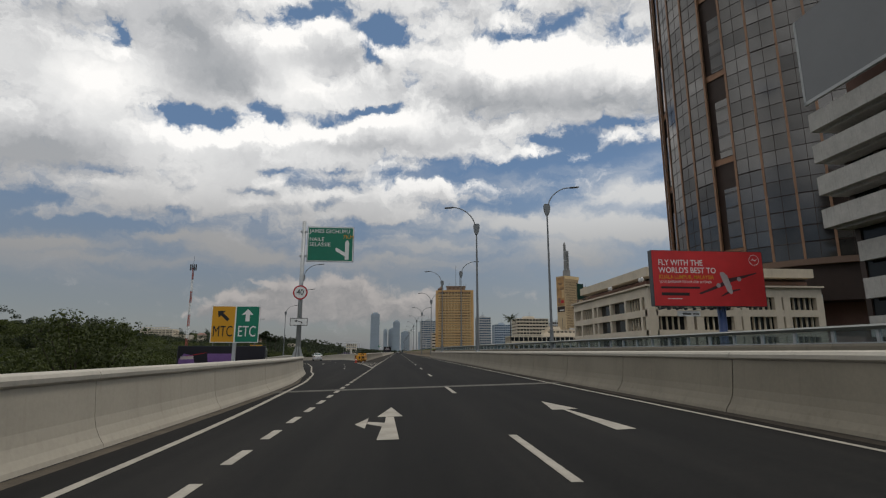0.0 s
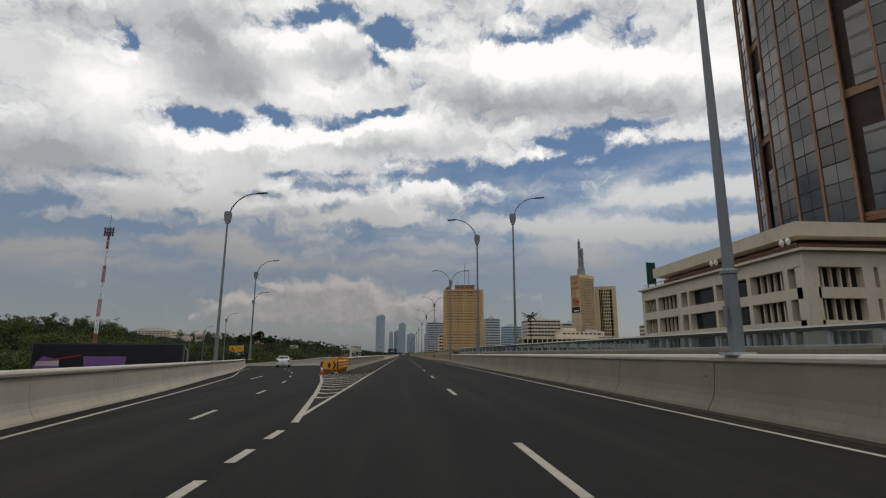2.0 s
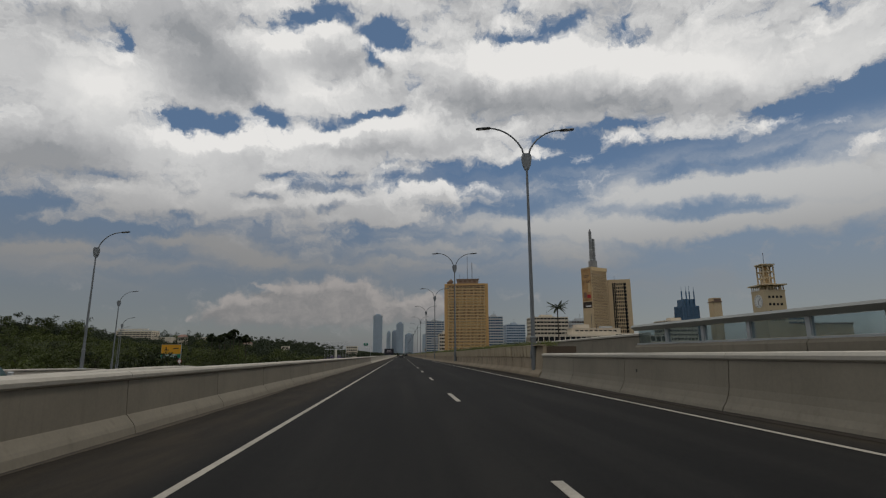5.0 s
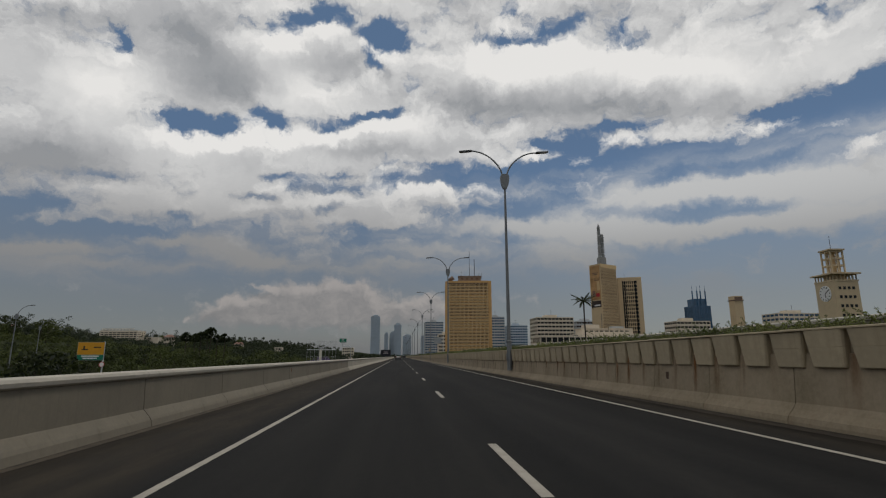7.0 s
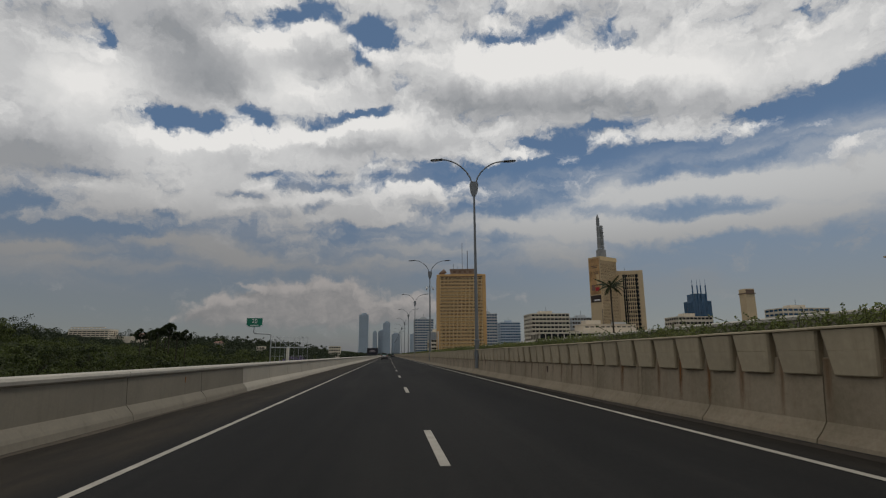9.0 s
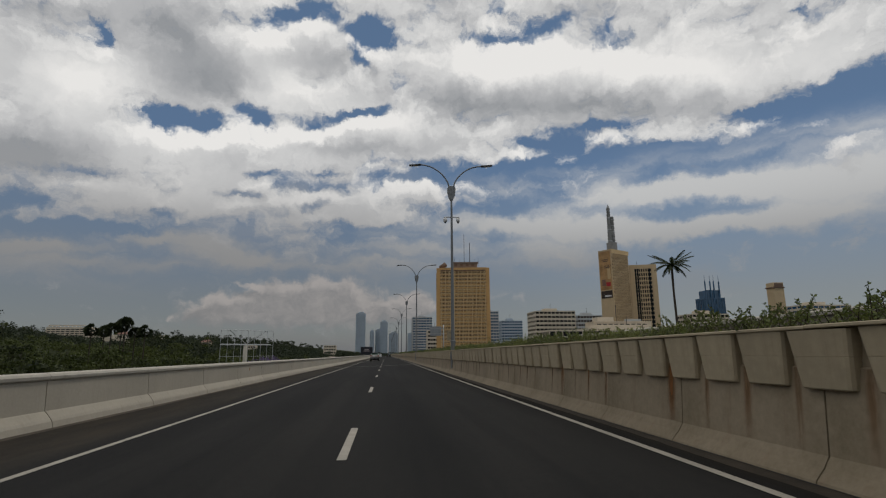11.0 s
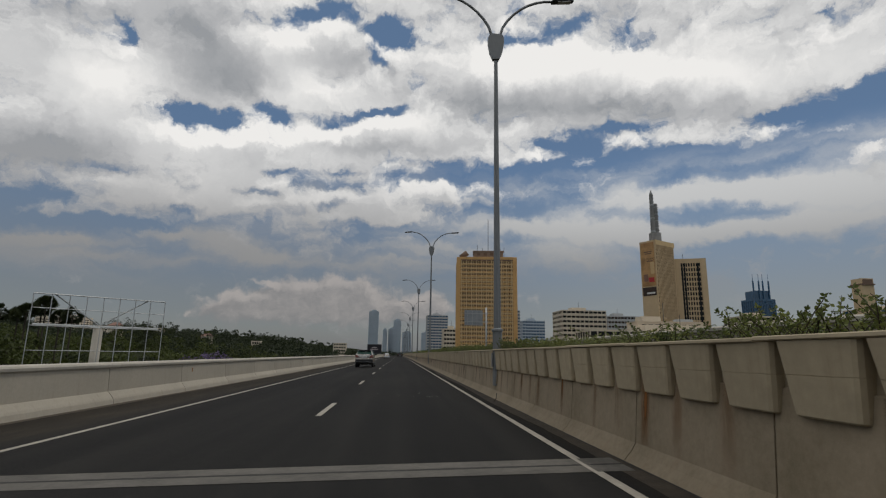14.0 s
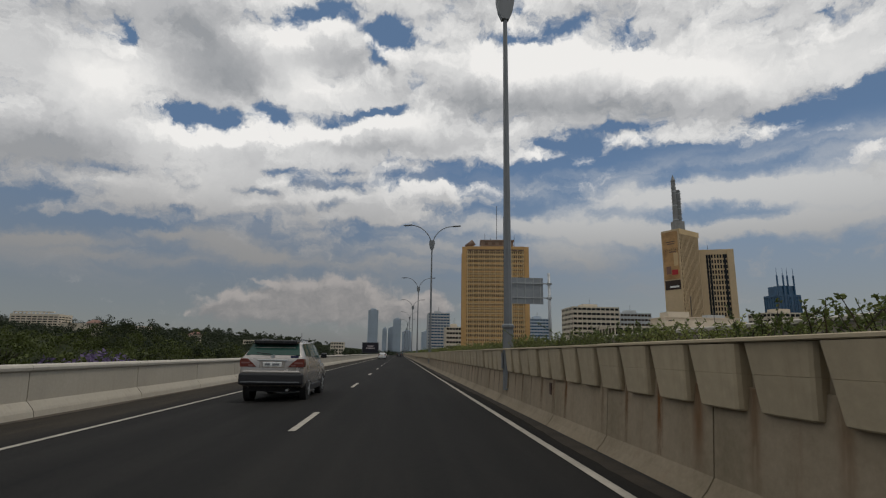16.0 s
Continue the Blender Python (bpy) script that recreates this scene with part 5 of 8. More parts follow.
def dark_screen():
    s = thing("screen_billboard", (-34.2, 85.7, ground_z(-34, 86)), "wide dark advertising screen with a violet panel", "billboard", turn=6)
    for x in (2.5, 10.5):
        part("post", boxed(x, x + 0.3, 0.3, 0.6, -1, 6.5), GALV, s)
    case = part("case", boxed(0, 13.1, 0, 0.5, 5.4, 10.2), LAMP_HEAD, s)
    flat_shape([(0.1, 5.5), (13.0, 5.5), (13.0, 10.1), (0.1, 10.1)], DARK_VINYL, case, pose(0, -0.002, 0), "screen_face", 0.006)
    flat_shape([(0.15, 5.6), (2.5, 5.6), (2.75, 7.2), (2.3, 8.7), (1.0, 9.0), (0.3, 8.2)], VIOLET, case, pose(0, -0.009, 0), "picture_panel", 0.003)
    flat_shape([(4.2, 5.6), (6.3, 6.2), (6.0, 7.4), (8.0, 7.9), (8.1, 9.0), (4.4, 9.0), (4.6, 7.2)], VIOLET, case, pose(0, -0.009, 0), "picture_panel", 0.003)
    flat_shape([(0.5, 8.1), (2.4, 8.15), (2.4, 8.6), (0.5, 8.55)], PLANE_GREY, case, pose(0, -0.013, 0), "caption_bar", 0.003)
    flat_shape([(1.2, 8.5), (4.2, 9.1), (4.2, 9.16), (1.2, 8.62)], SIGN_RED, case, pose(0, -0.009, 0), "light_trail", 0.003)
    for x in (0, 13.0):
        part("side_rail", tubed([(x + 0.2, 0.9, 4), (x + 0.2, 0.9, 9.6), (x, 0.5, 10.0)], 0.06, 8), GALV, s, smooth=True)


VIOLET = material("violet_print", (0.17, 0.085, 0.26), 0.4, var=0.35, grain=0.6, spots=0.25, bump=0.0)
dark_screen()


def radio_mast():
    m = thing("radio_mast", (-42.3, 110.0, ground_z(-42, 110)), "slender red and white lattice radio mast", "mast")
    top = 18.2 - ground_z(-42, 110)
    n = 11
    for k in range(n):
        z0, z1 = top * k / n, top * (k + 1) / n
        r0, r1 = 0.30 - 0.16 * k / n, 0.30 - 0.16 * (k + 1) / n
        bm = bmesh.new()
        for a in range(3):
            ca, sa = math.cos(a * 2.094), math.sin(a * 2.094)
            cb, sb = math.cos((a + 1) * 2.094), math.sin((a + 1) * 2.094)
            tube(bm, [(r0 * ca, r0 * sa, z0), (r1 * ca, r1 * sa, z1)], 0.05, 5)
            for j in range(4):
                f, g = j / 4, (j + 1) / 4
                rf, rg = r0 + (r1 - r0) * f, r0 + (r1 - r0) * g
                tube(bm, [(rf * ca, rf * sa, z0 + (z1 - z0) * f), (rg * cb, rg * sb, z0 + (z1 - z0) * g)], 0.025, 4)
        part("lattice_section", bm, SIGN_WHITE if k % 2 else MAST_RED, m)
    part("head_frame", tubed([(-0.6, 0, top), (0.6, 0, top)], 0.06, 6), LAMP_HEAD, m)
    for x in (-0.55, -0.2, 0.2, 0.55):
        part("antenna", boxed(x - 0.09, x + 0.09, -0.15, 0.05, top - 0.5, top + 0.75), LAMP_HEAD, m)
    part("spike", tubed([(0, 0, top), (0, 0, top + 2.6)], 0.03, 6), LAMP_HEAD, m)


MAST_RED = material("faded_red_paint", (0.33, 0.07, 0.05), 0.6, var=0.2, bump=0.0)
radio_mast()


def yellow_toll_sign():
    s = thing("toll_sign", (-58.5, 225.0, ground_z(-58, 225)), "yellow and green toll sign with a small round sign below", "road sign")
    b = -ground_z(-58, 225)
    part("pole", tubed([(2.3, 0.1, 0), (2.3, 0.1, b + 4.2)], 0.14, 10), GALV, s, smooth=True)
    p = part("board", boxed(-2.45, 2.45, -0.1, 0, b + 0.7, b + 4.1), SIGN_BACK, s)
    flat_shape([(-2.4, b + 1.75), (2.4, b + 1.75), (2.4, b + 4.05), (-2.4, b + 4.05)], SIGN_YELLOW, p, pose(0, -0.102, 0), "yellow_face", 0.004)
    flat_shape([(-2.4, b + 0.75), (2.4, b + 0.75), (2.4, b + 1.7), (-2.4, b + 1.7)], SIGN_GREEN, p, pose(0, -0.102, 0), "green_face", 0.004)
    flat_shape([(-1.7, b + 2.6), (-0.5, b + 2.6), (-0.5, b + 2.8), (-1.1, b + 2.8), (-1.1, b + 3.4), (-1.4, b + 3.4), (-1.4, b + 2.8), (-1.7, b + 2.8)], INK, p, pose(0, -0.108, 0), "symbol", 0.004)
    for z, w, mat in ((3.0, 1.3, INK), (1.35, 3.2, SIGN_WHITE), (0.95, 2.6, SIGN_WHITE)):
        x = 0.5 if mat is INK else -w / 2
        flat_shape([(x, b + z), (x + w, b + z), (x + w, b + z + 0.22), (x, b + z + 0.22)], mat, p, pose(0, -0.108, 0), "caption_bar", 0.004)
    d = part("round_sign", tubed([(2.3, -0.1, b - 0.1), (2.3, -0.14, b - 0.1)], 0.5, 24), SIGN_RED, s)
    flat_shape(ring(0.4, 24, 2.3, b - 0.1), SIGN_WHITE, d, pose(0, -0.141, 0), "face", 0.004)


yellow_toll_sign()


def distance_sign():
    s = thing("distance_sign", (-5.45, 182.0, deck(-5.45, 1.1)), "small green number plate sign on a cranked post", "road sign")
    part("post", tubed([(0, 0, 0), (0, 0, 1.5), (-0.08, 0, 1.56), (-0.9, 0, 1.6), (-0.95, 0, 1.68), (-0.95, 0, 2.1)], 0.035, 8), GALV, s, smooth=True)
    out = [(-1.36, 2.45), (-1.36, 2.06), (-1.22, 1.94), (-0.62, 1.94), (-0.48, 2.06), (-0.48, 2.45)]
    p = flat_shape(out, SIGN_WHITE, s, pose(0, -0.04, 0), "plate", 0.03)
    flat_shape([(x * 0.94 - 0.055, (z - 2.2) * 0.9 + 2.2) for x, z in out], SIGN_GREEN, p, pose(0, -0.032, 0), "face", 0.004)
    letters("20", 0.32, SIGN_WHITE, p, pose(-0.92, -0.04, 2.26))
    flat_shape([(-1.15, 2.02), (-0.7, 2.02), (-0.7, 2.06), (-1.15, 2.06)], SIGN_WHITE, p, pose(0, -0.037, 0), "caption_bar", 0.003)


distance_sign()


def gantry_sign_back():
    s = thing("direction_sign", (17.9, 332.0, 0.3), "back of a direction board on a galvanised post", "road sign")
    part("pole", tubed([(0, 0, 0), (0, 0, 9.0)], [0.16, 0.13], 14), GALV, s, smooth=True)
    b = part("board", boxed(-3.7, -0.6, 0, 0.06, 5.95, 8.5), SIGN_BACK, s)
    for x in (-3.2, -2.4, -1.6, -0.9):
        part("stiffener", boxed(x, x + 0.06, -0.05, 0.0, 5.98, 8.48), GALV, b)
    for z in (6.5, 7.9):
        part("rail", boxed(-3.7, 0.1, -0.11, -0.05, z, z + 0.1), GALV, s)
        part("clamp", boxed(-0.22, 0.22, -0.2, 0.2, z - 0.04, z + 0.14), GALV, s)


gantry_sign_back()


def empty_billboard():
    s = thing("empty_billboard", (-29.6, 294.0, ground_z(-30, 294)), "bare steel billboard frame on one thick pillar", "billboard", turn=40)
    b = -ground_z(-30, 294)
    part("pillar", tubed([(5.5, 0.8, 0), (5.5, 0.8, b + 3.6)], 0.42, 18), CONCRETE_CAP, s, smooth=True)
    part("cross_beam", tubed([(0.3, 0.5, b + 3.5), (10.7, 0.5, b + 3.5)], 0.12, 8), GALV, s)
    for x in np.linspace(0, 11, 9):
        part("upright", tubed([(x, 0, b - 1.2), (x, 0, b + 6.3)], 0.04, 5), GALV, s)
    for z in (-0.8, 1.2, 3.4, 5.0, 6.3):
        part("bar", tubed([(0, 0, b + z), (11, 0, b + z)], 0.035 if z < 6 else 0.055, 5), GALV, s)
    for x0, x1 in ((5.5, 1.6), (5.5, 9.4)):
        part("brace", tubed([(x0, 0.6, b + 3.6), (x1, 0.05, b + 6.3)], 0.06, 6), GALV, s)


empty_billboard()


# ---- crash cushion at the nose of the exit ----
def crash_cushion():
    s = thing("crash_cushion", (-5.2, 72.4, deck(-5.2)), "yellow telescopic crash cushion with black chevron front", "crash barrier")
    front = part("front_panel", soft_box(-0.62, 0.62, -0.05, 0.05, 0.36, 0.96, 0.03, 2), YELLOW_STEEL, s, "yellow panel with black diamonds")
    F = pose(0, -0.051, 0)
    flat_shape([(-0.12, 0.66), (0.0, 0.9), (0.14, 0.66), (0.0, 0.42)], INK, front, F, "diamond", 0.003)
    for a, b in ((-0.60, -1), (0.22, 1)):
        for k in range(1):
            x = a
            flat_shape([(x, 0.92), (x + 0.14, 0.92), (x + 0.14 + 0.14 * b, 0.66), (x + 0.14, 0.40), (x, 0.40), (x + 0.14 * b, 0.66)] if b > 0 else [(x + 0.08, 0.92), (x + 0.22, 0.92), (x + 0.08, 0.66), (x + 0.22, 0.40), (x + 0.08, 0.40), (x - 0.0, 0.66)], INK, front, F, "chevron", 0.003)
    for x0, x1 in ((0.54, 0.62), (-0.62, -0.60)):
        flat_shape([(x0, 0.4), (x1, 0.4), (x1, 0.93), (x0, 0.93)], INK, front, F, "edge_bar", 0.003)
    for side in (-1, 1):
        for k in range(5):
            y0 = 0.05 + k * 1.45
            prof = []
            o = 0.60 - 0.012 * k
            for z, d in ((0.38, 0), (0.42, 0.06), (0.50, 0.06), (0.54, 0), (0.60, 0), (0.64, 0.06), (0.72, 0.06), (0.76, 0), (0.82, 0), (0.86, 0.06), (0.93, 0.06), (0.97, 0)):
                prof.append((side * (o + d), z))
            prof += [(s_ - side * 0.012, h_) for s_, h_ in prof[::-1]]
            part("side_rail", sweep(bmesh.new(), [(0, y0, 0), (0, y0 + 1.55, 0)], prof), YELLOW_STEEL, s)
    for k in range(6):
        y = 0.15 + 1.38 * k
        part("diaphragm", boxed(-0.56, 0.56, y, y + 0.05, 0.3, 0.93), YELLOW_STEEL, s)
        for x in (-0.45, 0.38):
            part("leg", boxed(x, x + 0.08, y, y + 0.08, 0.02, 0.34), RUST, s)
    for x in (-0.42, 0.36):
        part("ground_rail", boxed(x - 0.03, x + 0.13, -0.2, 7.4, 0.0, 0.06), RUST, s)
    part("anchor", tubed([(0.45, -0.35, 0.02), (0.45, -0.35, 0.14), (0.55, -0.35, 0.2), (0.65, -0.35, 0.14), (0.65, -0.35, 0.02)], 0.03, 8), GALV, s)
    back = part("end_block", soft_box(-0.75, 0.42, 7.45, 7.95, 0.0, 1.2, 0.02, 1), YELLOW_STEEL, s, "yellow painted end block with black stripes")
    flat_shape([(-0.35, 0.95), (-0.1, 1.12), (0.1, 0.95), (0.1, 1.05), (-0.1, 1.19), (-0.35, 1.05)], INK, back, pose(0, 7.448, 0), "chevron", 0.003)
    for k in range(3):
        part("stripe", boxed(0.421, 0.424, 7.5, 7.9, 0.25 + 0.3 * k, 0.38 + 0.3 * k), INK, back)


RUST = material("rusted_steel", (0.16, 0.07, 0.03), 0.85, 0.2, var=0.35, grain=12, spots=3, bump=0.2)
crash_cushion()


def traffic_cone():
    s = thing("traffic_cone", (-5.62, 71.9, deck(-5.62)), "faded orange traffic cone with a white band", "traffic cone")
    part("foot", soft_box(-0.19, 0.19, -0.19, 0.19, 0.0, 0.05, 0.015, 1), CONE, s)
    part("body", tubed([(0, 0, 0.04), (0, 0, 0.36)], [0.145, 0.09], 18), CONE, s, smooth=True)
    part("band", tubed([(0, 0, 0.36), (0, 0, 0.50)], [0.09, 0.066], 18), SIGN_WHITE, s, smooth=True)
    part("tip", tubed([(0, 0, 0.50), (0, 0, 0.70), (0, 0, 0.71)], [0.066, 0.035, 0.025], 18), CONE, s, smooth=True)


CONE = material("faded_orange_plastic", (0.48, 0.075, 0.05), 0.55, var=0.2, grain=8, spots=2, bump=0.05)
traffic_cone()


# ---- buildings ----
def block(name, label, a, b, depth, top, floors, bays, wall_mat, glass_mat, band=0.45, fin=0.25, proud=0.35, base=None, first=None, roof=1.2, side_bays=None, left_plain=False, haze=None):
    """A block between two front corners a and b (x, y), running back by depth: a glass core with floor bands and fins on all sides."""
    a, b = Vector(a), Vector(b)
    w = (b - a).length
    turn = math.degrees(math.atan2(b.y - a.y, b.x - a.x))
    base = ground_z(a.x, a.y) - 2 if base is None else base
    ob = thing(name, (a.x, a.y, base), label, "building", turn=turn)
    h = top - base
    part("core", boxed(proud, w - proud, proud, depth - proud, 0, h - 0.2), glass_mat, ob)
    z0 = (first - base) if first is not None else 0.0
    fh = (h - roof - z0) / floors
    me = finish("floor_band", boxed(0, w, 0, depth, 0, fh * band), wall_mat)
    for k in range(floors):
        part("floor_band", me, None, ob).location.z = z0 + k * fh
    if z0 > 0:
        part("plinth", boxed(-0.02, w + 0.02, -0.02, depth + 0.02, 0, z0), wall_mat, ob)
    part("parapet", boxed(-0.05, w + 0.05, -0.05, depth + 0.05, h - roof, h), wall_mat, ob)
    fw = w / bays
    f = finish("fin", boxed(-fw * fin / 2, fw * fin / 2, -0.06, proud + 0.1, z0, h - roof), wall_mat)
    for k in range(bays + 1):
        for y, t in ((0, 0), (depth, 180)):
            o = part("fin", f, None, ob)
            o.matrix_basis = pose(min(max(k * fw, fw * fin / 2 - 0.03), w - fw * fin / 2 + 0.03), y, 0, 0, 0, t)
    sb = side_bays or max(2, round(bays * depth / w))
    sw = depth / sb
    f = finish("fin", boxed(-0.06, proud + 0.1, -sw * fin / 2, sw * fin / 2, z0, h - roof), wall_mat)
    for k in range(sb + 1):
        for x, t in ((0, 0), (w, 180)):
            o = part("fin", f, None, ob)
            o.matrix_basis = pose(x, min(max(k * sw, sw * fin / 2 - 0.03), depth - sw * fin / 2 + 0.03), 0, 0, 0, t)
    if left_plain:
        part("blank_side", boxed(-0.3, proud + 0.05, -0.1, depth + 0.1, 0, h + 0.1), wall_mat, ob)
    return ob, w, h


def rod(parent, x, y, z0, z1, r, mat, name="antenna"):
    part(name, tubed([(x, y, z0), (x, y, z1)], r, 6), mat, parent)


# tan office slab
ob, w, h = block("office_tower", "tall golden tan office slab with gridded windows and roof aerials", (45.6, 638.5), (91.3, 632.6), 25, 75.5, 24, 6, TAN_STONE, TAN_PANEL, band=0.40, fin=0.10, proud=0.9, base=-10, first=0, roof=3.2)
me = finish("mullion", boxed(-0.24, 0.24, 0.1, 1.0, 0, h - 3.2), TAN_PALE)
for k in range(1, 36):
    if k % 3:
        part("mullion", me, None, ob).location = (k * w / 36, 0, 0)
me = finish("rib", boxed(-0.36, 0.36, -0.3, 1.0, 0, h - 2.6), TAN_PALE)
for k in range(3, 36, 3):
    part("rib", me, None, ob).location = (k * w / 36, 0, 0)
me = finish("sill_band", boxed(1.2, w - 1.2, -0.16, 0.1, 0, 0.55), TAN_PALE)
for k in range(24):
    part("sill_band", me, None, ob).location.z = k * (h - 3.2) / 24 + 0.9
me = finish("window_strip", boxed(3.2, w - 3.2, 0.62, 0.86, 0, 1.15), AMBER_GLASS)
for k in range(24):
    part("window_strip", me, None, ob).location.z = k * (h - 3.2) / 24 + 2.2
for x in (0.0, w - 3.0):
    part("corner_pier", boxed(x - 0.1, x + 3.1, -0.5, 1.2, 0, h - 0.6), TAN_STONE, ob)
part("side_pier", boxed(-0.6, 0.2, 5, 20, 0, h - 4), TAN_STONE, ob)
part("roof_shadow_gap", boxed(3, w - 3, -0.2, 24, h - 3.0, h - 1.9), TAN_DARK, ob)
part("roof_band", boxed(3, w - 3, -0.3, 24, h - 1.9, h + 0.2), TAN_STONE, ob)
part("penthouse", boxed(13, 36, 4, 20, h, h + 5.6), PENT_BROWN, ob)
part("penthouse_cap", boxed(12.5, 36.5, 3.5, 20.5, h + 5.0, h + 5.8), PENT_BROWN, ob)
for x in (17, 22, 27, 32):
    part("penthouse_vent", boxed(x - 1.2, x + 1.2, 3.8, 4.2, h + 2.0, h + 4.0), TAN_DARK, ob)
part("roof_tank", tubed([(3, 6, h + 0.5), (8, 6, h + 4.5)], 2.2, 14), TAN_DARK, ob, smooth=True)
for x, z, r in ((24.5, 32, 0.2), (29.5, 24, 0.3), (16, 11, 0.15), (37, 10, 0.12), (20, 8.5, 0.12), (34, 9, 0.12)):
    rod(ob, x, 8, h, h + z, r, LAMP_HEAD)

# tower with the telecom mast: a banner side and a window side
ob = thing("telecom_tower", (213.5, 655, -10), "beige tower block with an orange banner and a tall telecom mast", "building")
A, B, C2 = Vector((206.9, 668.0)), Vector((213.9, 655.0)), Vector((237.0, 668.0))
O = Vector((213.5, 655))
top = 108.5


def prism(pts, z0, z1):
    return plate(bmesh.new(), [tuple(Vector(p) - O) for p in pts], z0, z1)


D2 = A + (C2 - B)
part("body", prism([B, C2, D2, A], 0, top), BEIGE, ob)
u = (C2 - B).normalized()
nrm = Vector((u.y, -u.x))
L = (C2 - B).length
for k in range(15):
    p = B + u * (1.6 + k * (L - 3.2) / 14)
    part("pier", prism([p - u * 0.28, p + u * 0.28, p + u * 0.28 + nrm * 0.9, p - u * 0.28 + nrm * 0.9], 2, top - 4), BEIGE, ob)
win = finish("window_band", prism([B + u * 1.2 + nrm * 0.05, C2 - u * 1.2 + nrm * 0.05, C2 - u * 1.2 + nrm * 0.3, B + u * 1.2 + nrm * 0.3], 0, 1.9), AMBER_GLASS)
for k in range(30):
    part("window_band", win, None, ob).location.z = 3 + k * (top - 9) / 30
v = (B - A).normalized()
nb = Vector((v.y, -v.x))
Lb = (B - A).length
for z0, z1, mt, nm in ((70, top - 1.5, BANNER, "banner_picture"), (62, 69, BROWN_DARK, "banner_strip")):
    part(nm, prism([A + v * 1.0 + nb * 0.05, B - v * 1.0 + nb * 0.05, B - v * 1.0 + nb * 0.3, A + v * 1.0 + nb * 0.3], z0, z1), mt, ob)
def on_banner(name, s0, s1, z0, z1, mat, lift=0.32):
    part(name, prism([A + v * s0 + nb * lift, A + v * s1 + nb * lift, A + v * s1 + nb * (lift + 0.1), A + v * s0 + nb * (lift + 0.1)], z0, z1), mat, ob)


face = Matrix.Translation((*(A - O + v * 2.2 + nb * 0.36), 92.5)) @ Matrix.Rotation(math.atan2(v.y, v.x), 4, "Z")
letters("12 YEARS", 2.9, INK, ob, face, "banner_caption", centre=False)
for z, s0, s1 in ((98.6, 4.0, 11.5), (97.0, 5.0, 11.0), (90.6, 6.5, 12.0)):
    on_banner("caption_bar", s0, s1, z, z + 0.8, TAN_DARK)
on_banner("banner_red_block", 3.0, 7.0, 74.0, 80.0, BRICK_BROWN)
on_banner("banner_red_block", 7.6, 12.6, 73.2, 77.0, SIGN_RED)
on_banner("banner_white_bar", 5.0, 12.6, 63.4, 64.8, SIGN_WHITE)
part("banner_pale_field", prism([A + v * 9.6 + nb * 0.32, A + v * 13.2 + nb * 0.32, A + v * 13.2 + nb * 0.38, A + v * 9.6 + nb * 0.38], 80.0, 90.0), TAN_PALE, ob)
part("top_band", prism([B - v * 0.2 + nrm * 0.95, C2 + nrm * 0.95, C2 + nrm * 0.3, B - v * 0.2 + nrm * 0.3], top - 4, top), TAN_PALE, ob)
# two joined lattice masts, one taller
mast = part("mast", tubed([(7.0, 13.8, top), (7.0, 13.8, top + 20), (7.0, 13.8, top + 44), (7.0, 13.8, top + 48)], [2.1, 1.8, 1.5, 0.2], 10), MAST_GREY, ob)
for k in range(15):
    z = top + 1.2 + 2.95 * k
    part("mast_ring", tubed([(7.0, 13.8, z), (7.0, 13.8, z + 0.9)], 2.4 - 0.04 * k, 10), GALV if k % 4 == 3 else MAST_GREY, mast)
low = part("low_mast", tubed([(10.2, 14.2, top), (10.2, 14.2, top + 35.5)], [2.0, 1.7], 10), MAST_GREY, ob)
for k in range(17):
    z = top + 0.8 + 2.08 * k
    part("mast_ring", tubed([(10.2, 14.2, z), (10.2, 14.2, z + 0.55)], 2.5 if k % 2 else 2.15, 10), MAST_GREY if k % 3 else GALV, low)
part("mast_foot", prism([(217.6, 666.0), (226.0, 666.0), (226.0, 671.4), (217.6, 671.4)], top, top + 9), MAST_GREY, ob)

# dark-fronted neighbour
ob, w, h = block("office_tower", "beige tower block with dark vertical window strips", (240.0, 673), (263.5, 665.0), 26, 86.0, 22, 12, BEIGE, DARK_GLASS, band=0.30, fin=0.34, proud=0.8, base=-10, roof=4.0)
for x in (0.0, w - 4.5):
    part("corner_pier", boxed(x - 0.1, x + 4.6, -0.6, 1.4, 0, h), BEIGE, ob)
for x in (4.9, 6.9, w - 7.2):
    part("dark_strip", boxed(x, x + 1.3, -0.35, 0.5, 2, h - 4), DARK_GLASS, ob)
rod(ob, 8, 6, h, h + 5, 0.15, LAMP_HEAD)

# blue glass tower with corner spikes
ob, w, h = block("glass_tower", "blue glass tower with four thin roof masts", (393.0, 790), (418.0, 790), 22, 67, 18, 7, BLUE_GLASS, BLUE_GLASS, band=0.2, fin=0.22, proud=0.5, base=-10, roof=2)
part("crown", boxed(3.6, w - 4.2, 1.5, 19, h, h + 9.5), BLUE_GLASS, ob)
for x in (1.4, 8.1, 12.8, 19.6):
    part("spike", tubed([(x, 1.0, h - 24), (x, 1.0, h + 20), (x, 1.0, h + 21), (x, 1.0, h + 28)], [1.0, 0.85, 0.25, 0.15], 8), BLUE_GLASS, ob)

